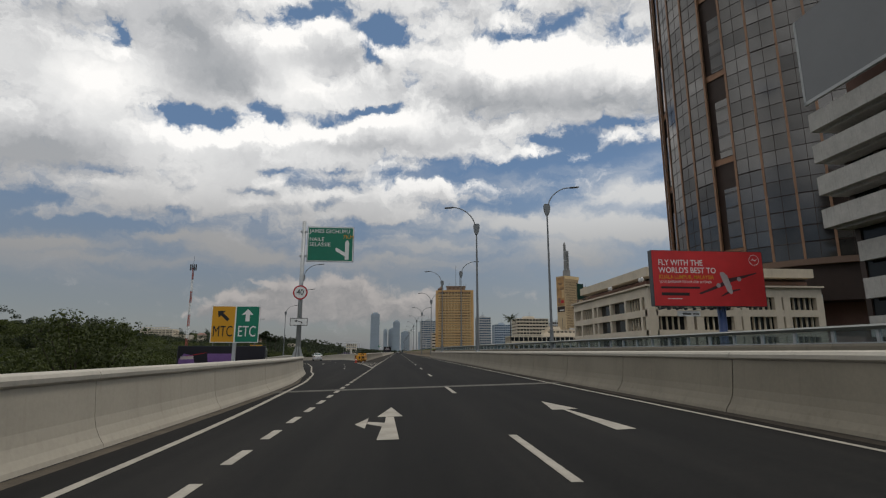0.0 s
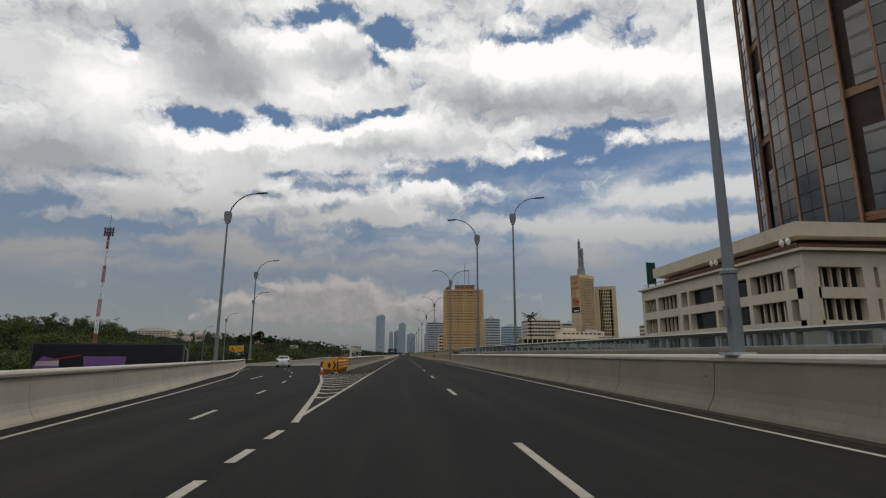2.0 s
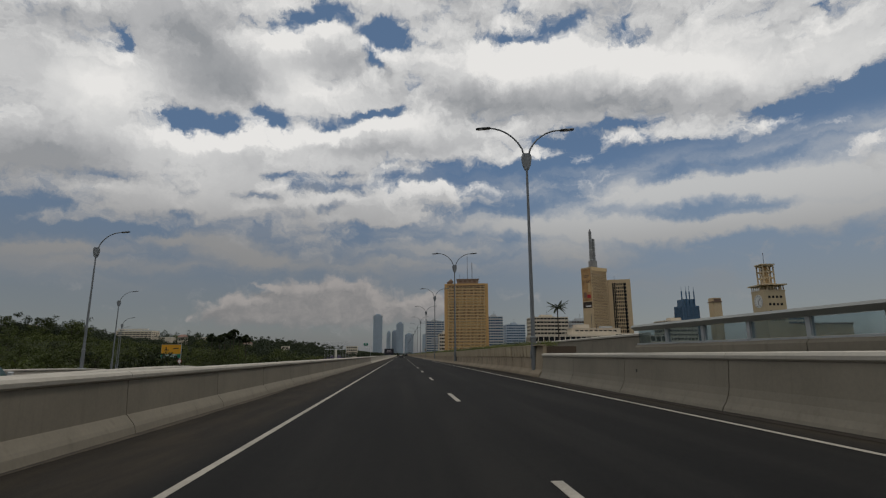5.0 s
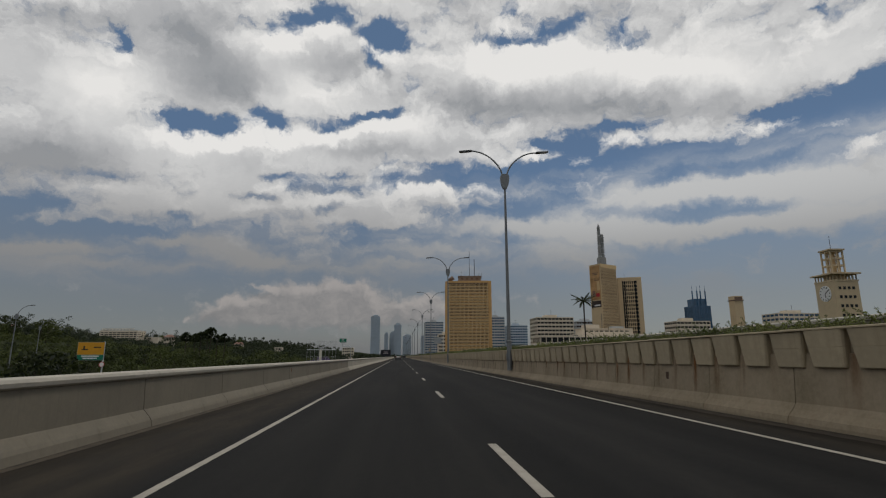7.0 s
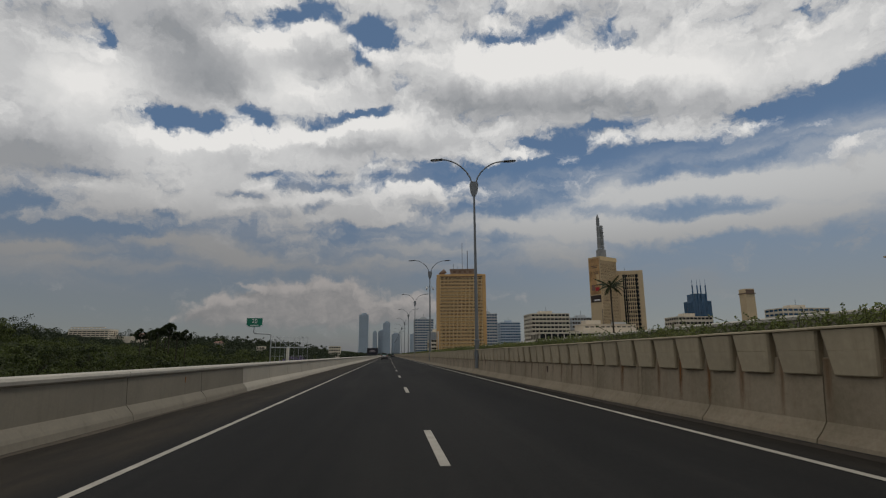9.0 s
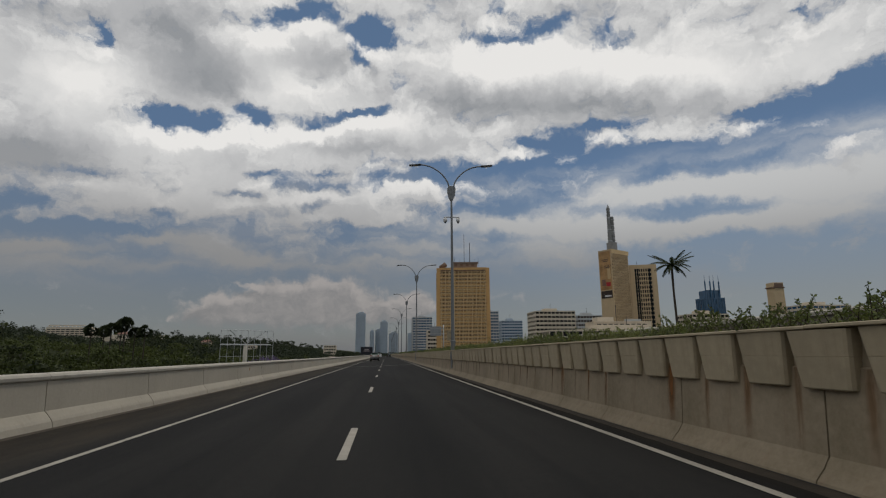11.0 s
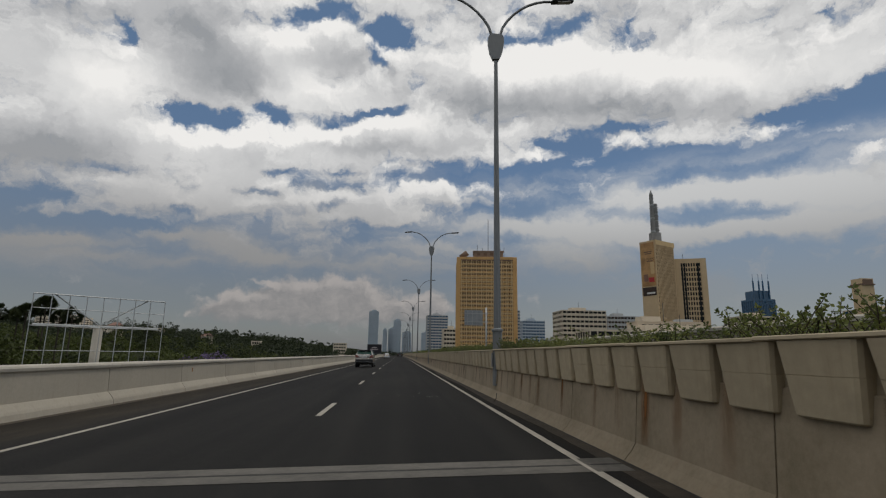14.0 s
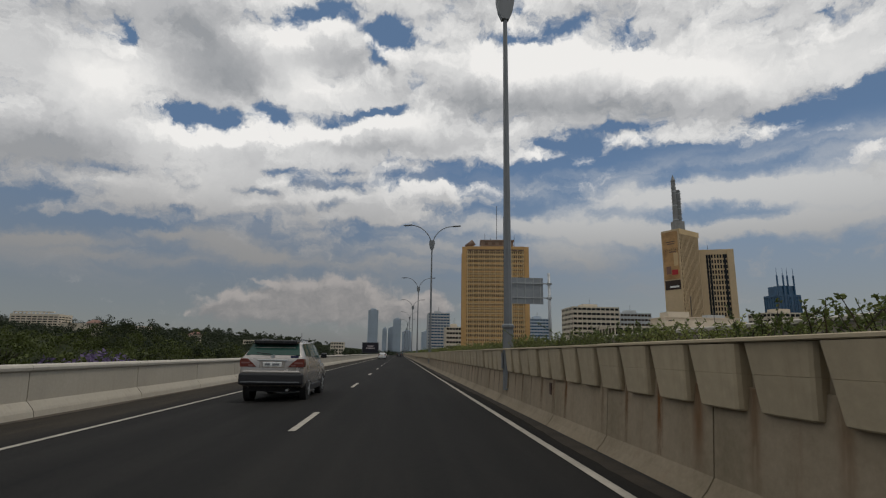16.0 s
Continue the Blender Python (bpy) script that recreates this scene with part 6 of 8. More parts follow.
# slim tan shaft
ob, w, h = block("stair_tower", "slim tan concrete shaft with a dark cap", (280.8, 535), (288.4, 535), 7.5, 50.5, 1, 3, BEIGE, BEIGE, band=1.0, fin=0.3, proud=0.3, base=-10, roof=4)
part("cap", boxed(-0.6, w + 0.6, -0.6, 8.1, h - 4, h - 3.2), TAN_DARK, ob)
part("louvre", boxed(0.5, w - 0.5, -0.15, 0.2, h - 3.2, h - 0.6), TAN_DARK, ob)

# clock tower
def clock_tower():
    ob = thing("clock_tower", (136.9, 271.0, -10), "cream clock tower with an open lantern above a gallery", "building", turn=-4.5)
    X, Y, Z = 7.8, 8.4, 35.0
    part("shaft", boxed(0, X, 0, Y, 0, Z - 0.3), CLOCK_STONE, ob)
    part("gallery_core", boxed(2.0, X - 2.0, 2.0, Y - 2.0, Z - 0.3, Z + 1.6), CLOCK_STONE, ob)
    part("gallery_parapet", boxed(-0.15, X + 0.15, -0.15, Y + 0.15, Z - 0.7, Z - 0.25), CLOCK_STONE, ob)
    for k in range(7):
        for x, y in ((0.1 + k * (X - 0.5) / 6, 0.1), (0.1, 0.1 + k * (Y - 0.5) / 6), (X - 0.4, 0.1 + k * (Y - 0.5) / 6)):
            part("gallery_post", boxed(x, x + 0.3, y, y + 0.3, Z - 0.25, Z + 1.55), CLOCK_STONE, ob)
    part("gallery_roof", boxed(-0.8, X + 0.8, -0.8, Y + 0.8, Z + 1.55, Z + 2.0), CLOCK_STONE, ob)
    x0, x1, y0, y1, z0, z1 = 1.6, 6.0, 1.9, 6.3, Z + 2.0, Z + 10.1
    for x in (x0, (x0 + x1) / 2 - 0.2, x1 - 0.4):
        for y in (y0, (y0 + y1) / 2 - 0.2, y1 - 0.4):
            part("lantern_post", boxed(x, x + 0.42, y, y + 0.42, z0, z1 - 0.5), CLOCK_STONE, ob)
    for k, z in enumerate((z0, z0 + 2.4, z0 + 4.7, z1 - 1.1)):
        m = 0.04 * k
        for a in ((x0 + 0.05, x1 - 0.05, y0 + 0.05, y0 + 0.3), (x0 + 0.05, x1 - 0.05, y1 - 0.3, y1 - 0.05), (x0 + 0.05, x0 + 0.3, y0 + 0.05, y1 - 0.05), (x1 - 0.3, x1 - 0.05, y0 + 0.05, y1 - 0.05)):
            part("lantern_beam", boxed(*a, z + m, z + m + 0.5), CLOCK_STONE, ob)
    part("lantern_core", boxed(3.2, 4.4, 3.5, 4.7, z0, z1 - 0.4), TAN_PALE, ob)
    part("lantern_roof", boxed(x0 - 0.35, x1 + 0.35, y0 - 0.35, y1 + 0.35, z1 - 0.45, z1), CLOCK_STONE, ob)
    rod(ob, 3.8, 4.1, z1, z1 + 4.6, 0.08, LAMP_HEAD)
    me = finish("window", boxed(-0.42, 0.42, -0.03, 0.12, -0.45, 0.45), DARK_GLASS)
    for z in (32.1, 29.3, 26.5, 23.5):
        for c in range(4):
            part("window", me, None, ob).location = (1.7 + 1.45 * c, -0.02, z)
    dial = part("clock_dial", tubed([(-0.02, 4.2, 30.7), (-0.16, 4.2, 30.7)], 2.55, 32), SIGN_WHITE, ob, "white round clock dial")
    for a, r in ((60, 2.0), (175, 1.4)):
        part("clock_pointer", boxed(-0.24, -0.17, -0.13, 0.13, 0, r), INK, dial).matrix_basis = pose(0, 4.2, 30.7, a)
    for k in range(12):
        part("hour_mark", boxed(-0.22, -0.165, -0.13, 0.13, 1.75, 2.35), INK, dial).matrix_basis = pose(0, 4.2, 30.7, 30 * k)
    part("wing", boxed(X, 34, 3.0, 14, 0, 22), CLOCK_STONE, ob)
    part("wing_roof", boxed(X, 34.3, 2.7, 14.3, 22, 22.5), TAN_DARK, ob)


clock_tower()

# cream block beside the road
def cream_block():
    ob = thing("cream_office", (42.6, 86.0, -8), "low cream office block with ribbed windows and overhanging roof", "building")
    X, Y = 32.0, 38.5
    part("core", boxed(0.9, X, 0.9, Y - 0.9, 0, 20.2), DARK_GLASS, ob)
    for z0, z1 in ((0, 2.8), (5.1, 6.2), (8.5, 9.6), (11.9, 13.0), (15.3, 16.5), (18.7, 20.4)):
        part("floor_band", boxed(0, X, 0, Y, z0, z1), WHITE_WALL, ob)
    part("eave", boxed(-0.5, X + 0.2, -0.5, Y + 0.4, 20.4, 20.7), WHITE_WALL, ob)
    # ribbed bays, single lights and wide openings along the road side
    for y0, y1 in ((0, 0.6), (2.5, 3.2), (8.9, 9.6), (16.1, 16.7), (23.0, 23.6), (25.3, 26.4), (32.6, 33.5), (37.6, Y)):
        part("pier", boxed(-0.02, 1.6, y0, y1, 0, 18.8), WHITE_WALL, ob)
    thin = finish("mullion", boxed(0.55, 0.88, -0.09, 0.09, 0, 18.8), CREAM_ROOF)
    for a, b, n in ((3.2, 8.9, 5), (26.4, 32.6, 5), (33.5, 37.6, 4)):
        for k in range(1, n):
            part("mullion", thin, None, ob).location = (0, a + k * (b - a) / n, 0)
    for x in (0.0, 6.6, 8.4, 15.2, 16.8, 23.0, 24.6, 30.8):
        part("pier", boxed(x, x + 1.3, -0.02, 1.4, 0, 18.8), WHITE_WALL, ob)
    thin = finish("mullion", boxed(-0.09, 0.09, 0.5, 0.88, 0, 18.8), CREAM_ROOF)
    for a in (1.3, 9.7, 18.1, 25.9):
        for k in range(1, 5):
            part("mullion", thin, None, ob).location = (a + k * 1.05, 0, 0)
    # set-back top storey under a deep roof
    part("top_storey", boxed(2.2, X, 3.0, Y - 4, 20.7, 21.9), BRICK_BROWN, ob)
    part("roof_slab", boxed(0.6, X, 1.2, Y - 3.5, 22.4, 24.0), CREAM_ROOF, ob)
    # near-black strip below the slab: the roof's shade is put into its colour
    part("roof_recess", boxed(2.8, X, 3.4, Y - 4.5, 21.9, 22.4), BROWN_DARK, ob)
    rail = part("roof_rail", tubed([(0.2, 1, 21.4), (0.2, Y - 1, 21.4)], 0.05, 6), BRICK_BROWN, ob)
    for k in range(20):
        part("rail_post", tubed([(0.2, 1 + k * 1.9, 20.7), (0.2, 1 + k * 1.9, 21.4)], 0.04, 5), BRICK_BROWN, rail)
    for y in (2.2, 3.2, 16, 17):
        part("roof_lamp", tubed([(0.3, y, 21.4), (0.3, y, 21.9), (0.3, y, 22.3)], [0.1, 0.32, 0.1], 10), SIGN_WHITE, ob, smooth=True)
    # lower link towards the far side
    part("link", boxed(X, X + 9, 2, 24, 0, 12), BRICK_BROWN, ob)
    part("duct", tubed([(X + 0.8, 1.5, 16), (X + 0.8, 1.5, 19.4)], 0.5, 12), GALV, ob, smooth=True)
    g = thing("roof_hoarding", (43.8, 123.3, 12.7), "dark green netted hoarding on the cream roof edge", "hoarding", turn=8)
    part("net", boxed(-0.6, 1.1, -0.1, 0.1, 1.0, 4.9), NET, g)
    for x in (-0.5, 1.0):
        part("post", boxed(x - 0.05, x + 0.05, -0.1, 0.1, 0, 5.0), LAMP_HEAD, g)


cream_block()


# bowed bronze-glass tower
def bowed_tower():
    cx, cy, R, H = 104.0, 118.0, 34.0, 118.0
    ob = thing("glass_tower", (cx, cy, -9), "high bowed tower of dark bronze glass with brown fins", "building")

    def arc(a):
        a = radians(a)
        return Vector((R * math.cos(a), R * math.sin(a)))

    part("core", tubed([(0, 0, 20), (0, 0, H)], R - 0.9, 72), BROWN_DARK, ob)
    part("soffit", tubed([(0, 0, 27.0), (0, 0, 28.2)], R + 0.3, 72), TAN_DARK, ob)
    part("lower_drum", tubed([(0, 0, 0), (0, 0, 27.0)], R - 7, 48), BRICK_BROWN, ob)
    # facets of glass between fins, from the far corner round to the side that faces the road's start
    pane_h, a0, da = 3.35, 116.0, 9.0
    n = 17
    rnd = random.Random(3)
    slots = {1, 5, 9}
    for k in range(n):
        p, q = arc(a0 + k * da), arc(a0 + (k + 1) * da)
        d = (q - p).normalized()
        out = Vector((d.y, -d.x))
        if k in slots:
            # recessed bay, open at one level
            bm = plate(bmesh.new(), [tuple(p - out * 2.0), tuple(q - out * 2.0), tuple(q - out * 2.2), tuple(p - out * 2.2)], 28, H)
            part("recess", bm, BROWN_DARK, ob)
            for z in range(31, int(H), 21):
                part("grille", plate(bmesh.new(), [tuple(p - out * 0.5), tuple(q - out * 0.5), tuple(q - out * 0.7), tuple(p - out * 0.7)], z, z + 1.4), BROWN_FIN, ob)
                part("bay_glass", plate(bmesh.new(), [tuple(p.lerp(q, 0.35) - out * 0.3), tuple(q - out * 0.3), tuple(q - out * 0.4), tuple(p.lerp(q, 0.35) - out * 0.4)], z + 1.4, z + 15.0), TOWER_GLASS, ob)
        else:
            levels = int((H - 28.2) / pane_h)
            me = finish("glass_panel", plate(bmesh.new(), [tuple(p + d * 0.02), tuple(q - d * 0.02), tuple(q - d * 0.02 - out * 0.1), tuple(p + d * 0.02 - out * 0.1)], 0.05, pane_h - 0.03), TOWER_GLASS)
            for j in range(levels):
                o = part("glass_panel", me, None, ob)
                o.matrix_basis = pose(out.x * rnd.uniform(0, 0.03), out.y * rnd.uniform(0, 0.03), 28.2 + j * pane_h, rnd.uniform(-0.25, 0.25), rnd.uniform(-0.25, 0.25), 0)
            for g in (0.5,):
                m = p.lerp(q, g)
                part("mullion", plate(bmesh.new(), [tuple(m - d * 0.05), tuple(m + d * 0.05), tuple(m + d * 0.05 + out * 0.05), tuple(m - d * 0.05 + out * 0.05)], 28.2, H), BROWN_DARK, ob)
        wide = 0.22
        part("fin", plate(bmesh.new(), [tuple(p - d * wide - out * 0.4), tuple(p + d * wide - out * 0.4), tuple(p + d * wide + out * 0.22), tuple(p - d * wide + out * 0.22)], 27.2, H), BROWN_FIN, ob)
    for j in range(int((H - 28.2) / pane_h)):
        z = 28.2 + j * pane_h
        bm = bmesh.new()
        pts = [arc(a0 + k * da) * 1.001 for k in range(n + 1) ]
        sweep(bm, [(p.x, p.y, z) for p in pts], [(0.0, -0.06), (0.05, -0.06), (0.05, 0.06), (0.0, 0.06)])
        part("transom", bm, BROWN_DARK, ob)


bowed_tower()


# raw concrete block with stacked decks
def deck_block():
    ob = thing("concrete_block", (52.0, 58.2, -8), "weathered concrete block of stacked open decks with a grey roof board", "building")
    part("core", boxed(3.0, 24, -36, -1.6, 0, 40.5), DARK_GLASS, ob)
    for k, z in enumerate((2.2, 6.6, 11.0, 15.4, 19.8, 24.2, 28.4, 32.6, 36.8)):
        x = 0.0 if z > 23 else 2.2
        y1 = 0.0 if z > 23 else -2.0
        part("deck_band", boxed(x, 24, -36, y1, z, z + 2.35), RAW_CONCRETE, ob)
        part("deck_slab", boxed(x + 0.8, 24, -36, y1 - 0.8, z - 0.35, z + 0.02), RAW_CONCRETE, ob)
    for y in range(-34, -1, 4):
        part("pier", boxed(2.8, 3.6, y, y + 0.7, 0, 40), BROWN_DARK, ob)
    part("roof_board", boxed(-0.6, -0.3, -36, -0.6, 40.6, 52), BOARD_GREY, ob)
    part("board_frame", boxed(-0.65, -0.25, -0.75, -0.45, 40.4, 52), GREY_PALE, ob)
    part("board_frame", boxed(-0.65, -0.25, -36, -0.45, 40.2, 40.6), GREY_PALE, ob)
    part("stair_head", boxed(4, 20, -30, -2, 40, 56), BRICK_BROWN, ob)


BOARD_GREY = material("grey_blank_board", (0.16, 0.165, 0.17), 0.5, var=0.1, grain=0.5, spots=0.1, bump=0.0)
deck_block()

# ---- middle distance and far skyline ----
FAR = (
    ("low white terraced block with set-back upper floors", "terraced_block", (166, 602), (232, 600), 30, 21.5, 3, 14, WHITE_WALL, DARK_GLASS),
    ("white office block with a stepped roof", "office_block", (193, 845), (246, 845), 40, 55.0, 12, 10, WHITE_WALL, DARK_GLASS),
    ("low cream hall with a long window row", "office_block", (120, 560), (250, 556), 30, 18.0, 3, 26, WHITE_WALL, DARK_GLASS),
    ("brown and grey office block", "office_block", (262, 880), (300, 880), 30, 52.0, 11, 9, GREY_PALE, AMBER_GLASS),
    ("round-topped blue glass block", "office_block", (150, 990), (176, 990), 30, 66.0, 16, 6, GREY_PALE, BLUE_GLASS),
    ("blue glass office block", "office_block", (196, 1060), (232, 1060), 30, 56.0, 14, 8, GREY_BLUE, BLUE_GLASS),
    ("white slab block by the road", "office_block", (58, 900), (80, 900), 30, 33.0, 8, 6, WHITE_WALL, DARK_GLASS),
    ("dark glass tower beside the road", "office_block", (50, 1150), (86, 1150), 40, 68.0, 16, 7, GREY_PALE, BLUE_GLASS),
    ("pale block beyond the glass screen", "office_block", (330, 720), (372, 720), 30, 42.0, 10, 9, WHITE_WALL, DARK_GLASS),
    ("pale roof block behind the planters", "office_block", (460, 720), (520, 720), 30, 52.0, 12, 9, WHITE_WALL, BLUE_GLASS),
)
for label, name, a, b, depth, top, fl, ba, wm, gm in FAR:
    ob, w, h = block(name, label, a, b, depth, top, fl, ba, wm, gm, band=0.52, fin=0.13, proud=0.5)
    if name == "terraced_block":
        part("upper_floor", boxed(7, w * 0.86, 6, 26, h, h + 5.0), wm, ob)
        for k in range(9):
            part("upper_window", boxed(10 + 4.9 * k, 13.4 + 4.9 * k, 5.9, 6.2, h + 1.6, h + 3.4), gm, ob)
        part("upper_cornice", boxed(6.4, w * 0.86 + 0.6, 5.4, 26.6, h + 5.0, h + 5.5), wm, ob)
        part("lift_house", boxed(12, 26, 10, 22, h + 5.5, h + 9.3), wm, ob)
        part("tank_row", boxed(38, 50, 10, 16, h + 5.5, h + 7.6), GREY_PALE, ob)
        rod(ob, 30, 14, h + 5.5, h + 20, 0.22, LAMP_HEAD)
        continue
    part("plant_room", boxed(w * 0.3, w * 0.62, depth * 0.3, depth * 0.7, h, h + 4), wm, ob)
    rod(ob, w * 0.5, depth * 0.5, h, h + 11, 0.2, LAMP_HEAD)
# far towers: GREY_BLUE carries the haze of distance in its colour
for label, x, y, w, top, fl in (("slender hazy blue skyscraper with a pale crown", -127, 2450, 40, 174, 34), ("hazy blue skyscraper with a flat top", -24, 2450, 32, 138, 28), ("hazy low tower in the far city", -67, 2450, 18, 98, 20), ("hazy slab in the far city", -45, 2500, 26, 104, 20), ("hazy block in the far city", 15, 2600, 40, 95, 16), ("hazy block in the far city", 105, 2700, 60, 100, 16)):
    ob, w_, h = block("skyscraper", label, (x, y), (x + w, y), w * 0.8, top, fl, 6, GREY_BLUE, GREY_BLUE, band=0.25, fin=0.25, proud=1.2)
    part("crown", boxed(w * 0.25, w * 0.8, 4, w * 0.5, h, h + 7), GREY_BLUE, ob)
# wide beige office on the wooded ridge
ob, w, h = block("ridge_office", "pale terraced office block on the wooded ridge", (-405, 868), (-355, 866), 22, 36.5, 6, 9, WHITE_WALL, DARK_GLASS, band=0.55, fin=0.08, proud=1.0, roof=2.5)
part("roof_frame", boxed(2, w - 6, 1, 3, h + 1.6, h + 2.6), WHITE_WALL, ob)
for k in range(9):
    part("roof_post", boxed(2 + k * 4.5, 2.6 + k * 4.5, 1, 2, h, h + 1.7), WHITE_WALL, ob)
part("side_wing", boxed(w, w + 26, 4, 20, 0, h - 9), WHITE_WALL, ob)
for k, (x, y, w, top) in enumerate(((-560, 760, 16, 13), (-505, 820, 22, 15), (-345, 1000, 20, 12), (-245, 930, 10, 11), (-205, 1010, 12, 11), (-300, 820, 9, 11), (-120, 1250, 24, 22))):
    top += ground_z(x, y)
    ob, w_, h = block("ridge_house", "pale house half hidden in the ridge trees", (x, y), (x + w, y), 12, top, 2 if w < 20 else 4, 5, WHITE_WALL, DARK_GLASS, band=0.5, fin=0.3, proud=0.5)
    if k % 2:
        bm = bmesh.new()
        v = [bm.verts.new(p) for p in ((-1, -1, h), (w + 1, -1, h), (w + 1, 13, h), (-1, 13, h), (1.5, 6, h + 3.5), (w - 1.5, 6, h + 3.5))]
        for q in ((0, 1, 5, 4), (1, 2, 5), (2, 3, 4, 5), (3, 0, 4), (3, 2, 1, 0)):
            bm.faces.new([v[i] for i in q])
        part("tiled_roof", bm, BRICK_BROWN, ob)


# ---- plants ----
def leaf_cloud(seed, clumps, leaves, size, spread):
    """Vertices and faces of many small leaves gathered in clumps (centre x, y, z, radius)."""
    rng = np.random.default_rng(seed)
    V = []
    for cx, cy, cz, r in clumps:
        n = max(6, int(leaves * r * r))
        d = rng.normal(size=(n, 3))
        d /= np.linalg.norm(d, axis=1)[:, None]
        c = np.array((cx, cy, cz)) + d * (r * rng.uniform(0.35, 1.0, (n, 1)) ** 0.6) * np.array((1, 1, spread))
        # leaves face outwards, more or less
        out = d + 0.55 * rng.normal(size=(n, 3))
        a = np.cross(out, rng.normal(size=(n, 3)))
        a /= np.linalg.norm(a, axis=1)[:, None]
        b = np.cross(out, a)
        b /= np.linalg.norm(b, axis=1)[:, None]
        s = size * rng.uniform(0.6, 1.4, (n, 1))
        V.append(np.stack([c - a * s, c + b * s * 0.55, c + a * s, c - b * s * 0.55], axis=1).reshape(-1, 3))
    V = np.concatenate(V)
    F = np.arange(len(V)).reshape(-1, 4)
    return V, F


def leaf_mesh(name, V, F, mat):
    me = bpy.data.meshes.new(name)
    me.from_pydata(V.tolist(), [], F.tolist())
    me.materials.append(mat)
    return me


def make_tree(seed, height, width, mat, clump_n=26, leaves=16, size=0.28, flat=0.7, bare=0.35, label="", name="tree"):
    """One tree with trunk, limbs and an uneven crown of leaf clumps."""
    rnd = random.Random(seed)
    t = thing(name, (0, 0, 0), label, "tree")
    bm = bmesh.new()
    h0 = height * bare
    tube(bm, [(0, 0, -0.5), (rnd.uniform(-.2, .2), rnd.uniform(-.2, .2), h0), (rnd.uniform(-.5, .5), rnd.uniform(-.5, .5), height * 0.75)], [height * 0.028, height * 0.02, height * 0.007], 7)
    clumps = []
    for k in range(clump_n):
        a, u = rnd.uniform(0, 6.283), rnd.random() ** 0.55
        z = h0 + (height - h0) * rnd.uniform(0.05, 0.92)
        lim = width / 2 * math.sqrt(max(0.05, 1 - ((z - (h0 + height) / 2) / ((height - h0) * 0.62)) ** 2))
        x, y = math.cos(a) * lim * u, math.sin(a) * lim * u
        clumps.append((x, y, z, width * rnd.uniform(0.09, 0.19)))
        if k % 3 == 0:
            tube(bm, [(0, 0, h0 * rnd.uniform(0.8, 1.1)), (x * 0.5, y * 0.5, (h0 + z) / 2), (x, y, z)], [height * 0.010, height * 0.007, height * 0.003], 5)
    part("trunk", bm, BARK, t)
    V, F = leaf_cloud(seed, clumps, leaves, size, flat)
    part("crown", leaf_mesh("crown", V, F, mat), None, t)
    return t


def scatter(kinds, spots, rnd, group):
    """Sets out copies of the kinds; the first of each is moved to a spot itself."""
    fresh = list(kinds)
    for x, y, s in spots:
        m = pose(x, y, ground_z(x, y), 0, 0, rnd.uniform(0, 360))
        if fresh:
            k = fresh.pop()
            k.matrix_basis = m
            k.scale = (s, s, s)
            k["group"] = group
        else:
            src = rnd.choice(kinds)
            c = copy_thing(src, m)
            c.scale = (s, s, s)


rnd = random.Random(11)
close = [make_tree(40 + k, 11.0, 11.0, LEAF, 60, 50, 0.17, 0.75, 0.16, "dense dark green broadleaf tree with small leaves") for k in range(2)]
broad = [make_tree(20 + k, 11.0, 11.0, LEAF, 32, 15, 0.40, 0.72, 0.16, "dense dark green broadleaf tree") for k in range(3)]
flat_top = [make_tree(30 + k, 9.0, 13.0, LEAF, 32, 14, 0.38, 0.42, 0.28, "spreading flat-topped acacia tree") for k in range(2)]
spots = [(-39.5, 70, 1.26), (-51, 78, 0.54), (-33, 52, 0.6), (-27, 44, 0.59), (-45, 56, 0.54), (-24, 60, 0.55), (-30, 74, 0.59), (-57, 64, 0.54), (-22, 50, 0.54), (-63, 82, 0.54), (-40, 44, 0.59), (-25, 36, 0.55), (-33, 62, 0.59), (-20, 66, 0.52), (-47, 92, 0.54), (-36, 95, 0.59), (-58, 100, 0.54)]
near_n = len(spots)
def open_view(x, y, top):
    """How high a tree may stand where the office on the ridge shows over the slope."""
    if abs(x) < 190:
        top = min(top, 1.3 + abs(x) * (0.050 + 0.040 * noise.noise((x * 0.03, y * 0.03, 0.7)) + 0.025 * noise.noise((x * 0.21, y * 0.21, 3.1))))
    for eye in (0, 60, 115, 190, 260):
        k = (y - eye) / (866 - eye)
        if 0 < k < 1 and -412 * k - 6 < x < -335 * k + 6:
            top = min(top, 1.3 + 15 * k)
    return top


def clear_of(x, y, gap):
    return (x + 58) ** 2 + (y - 228) ** 2 > 700 and min((x - a) ** 2 + (y - b) ** 2 for a, b, _ in spots) > gap


while len(spots) < 130:
    y = rnd.uniform(95, 460)
    x = -rnd.uniform(38 + max(0, 230 - y) * 0.12, 70 + y * 0.5)
    s = rnd.uniform(0.55, 1.0) * (0.8 if y < 200 else 1.0)
    s = max(0.3, min(s, (open_view(x, y, 99) - ground_z(x, y)) / 11))
    if clear_of(x, y, 40):
        spots.append((x, y, s))
while len(spots) < 270:
    y = rnd.uniform(330, 1000)
    x = -rnd.uniform(60 + y * 0.08, 130 + y * 0.52)
    s = rnd.uniform(0.8, 1.7)
    s = max(0.4, min(s, (open_view(x, y, 99) - ground_z(x, y)) / 11))
    if clear_of(x, y, 60):
        spots.append((x, y, s))
scatter(close, spots[:near_n], rnd, "trees below the road")
scatter(broad + flat_top, spots[near_n:], rnd, "trees below the road")
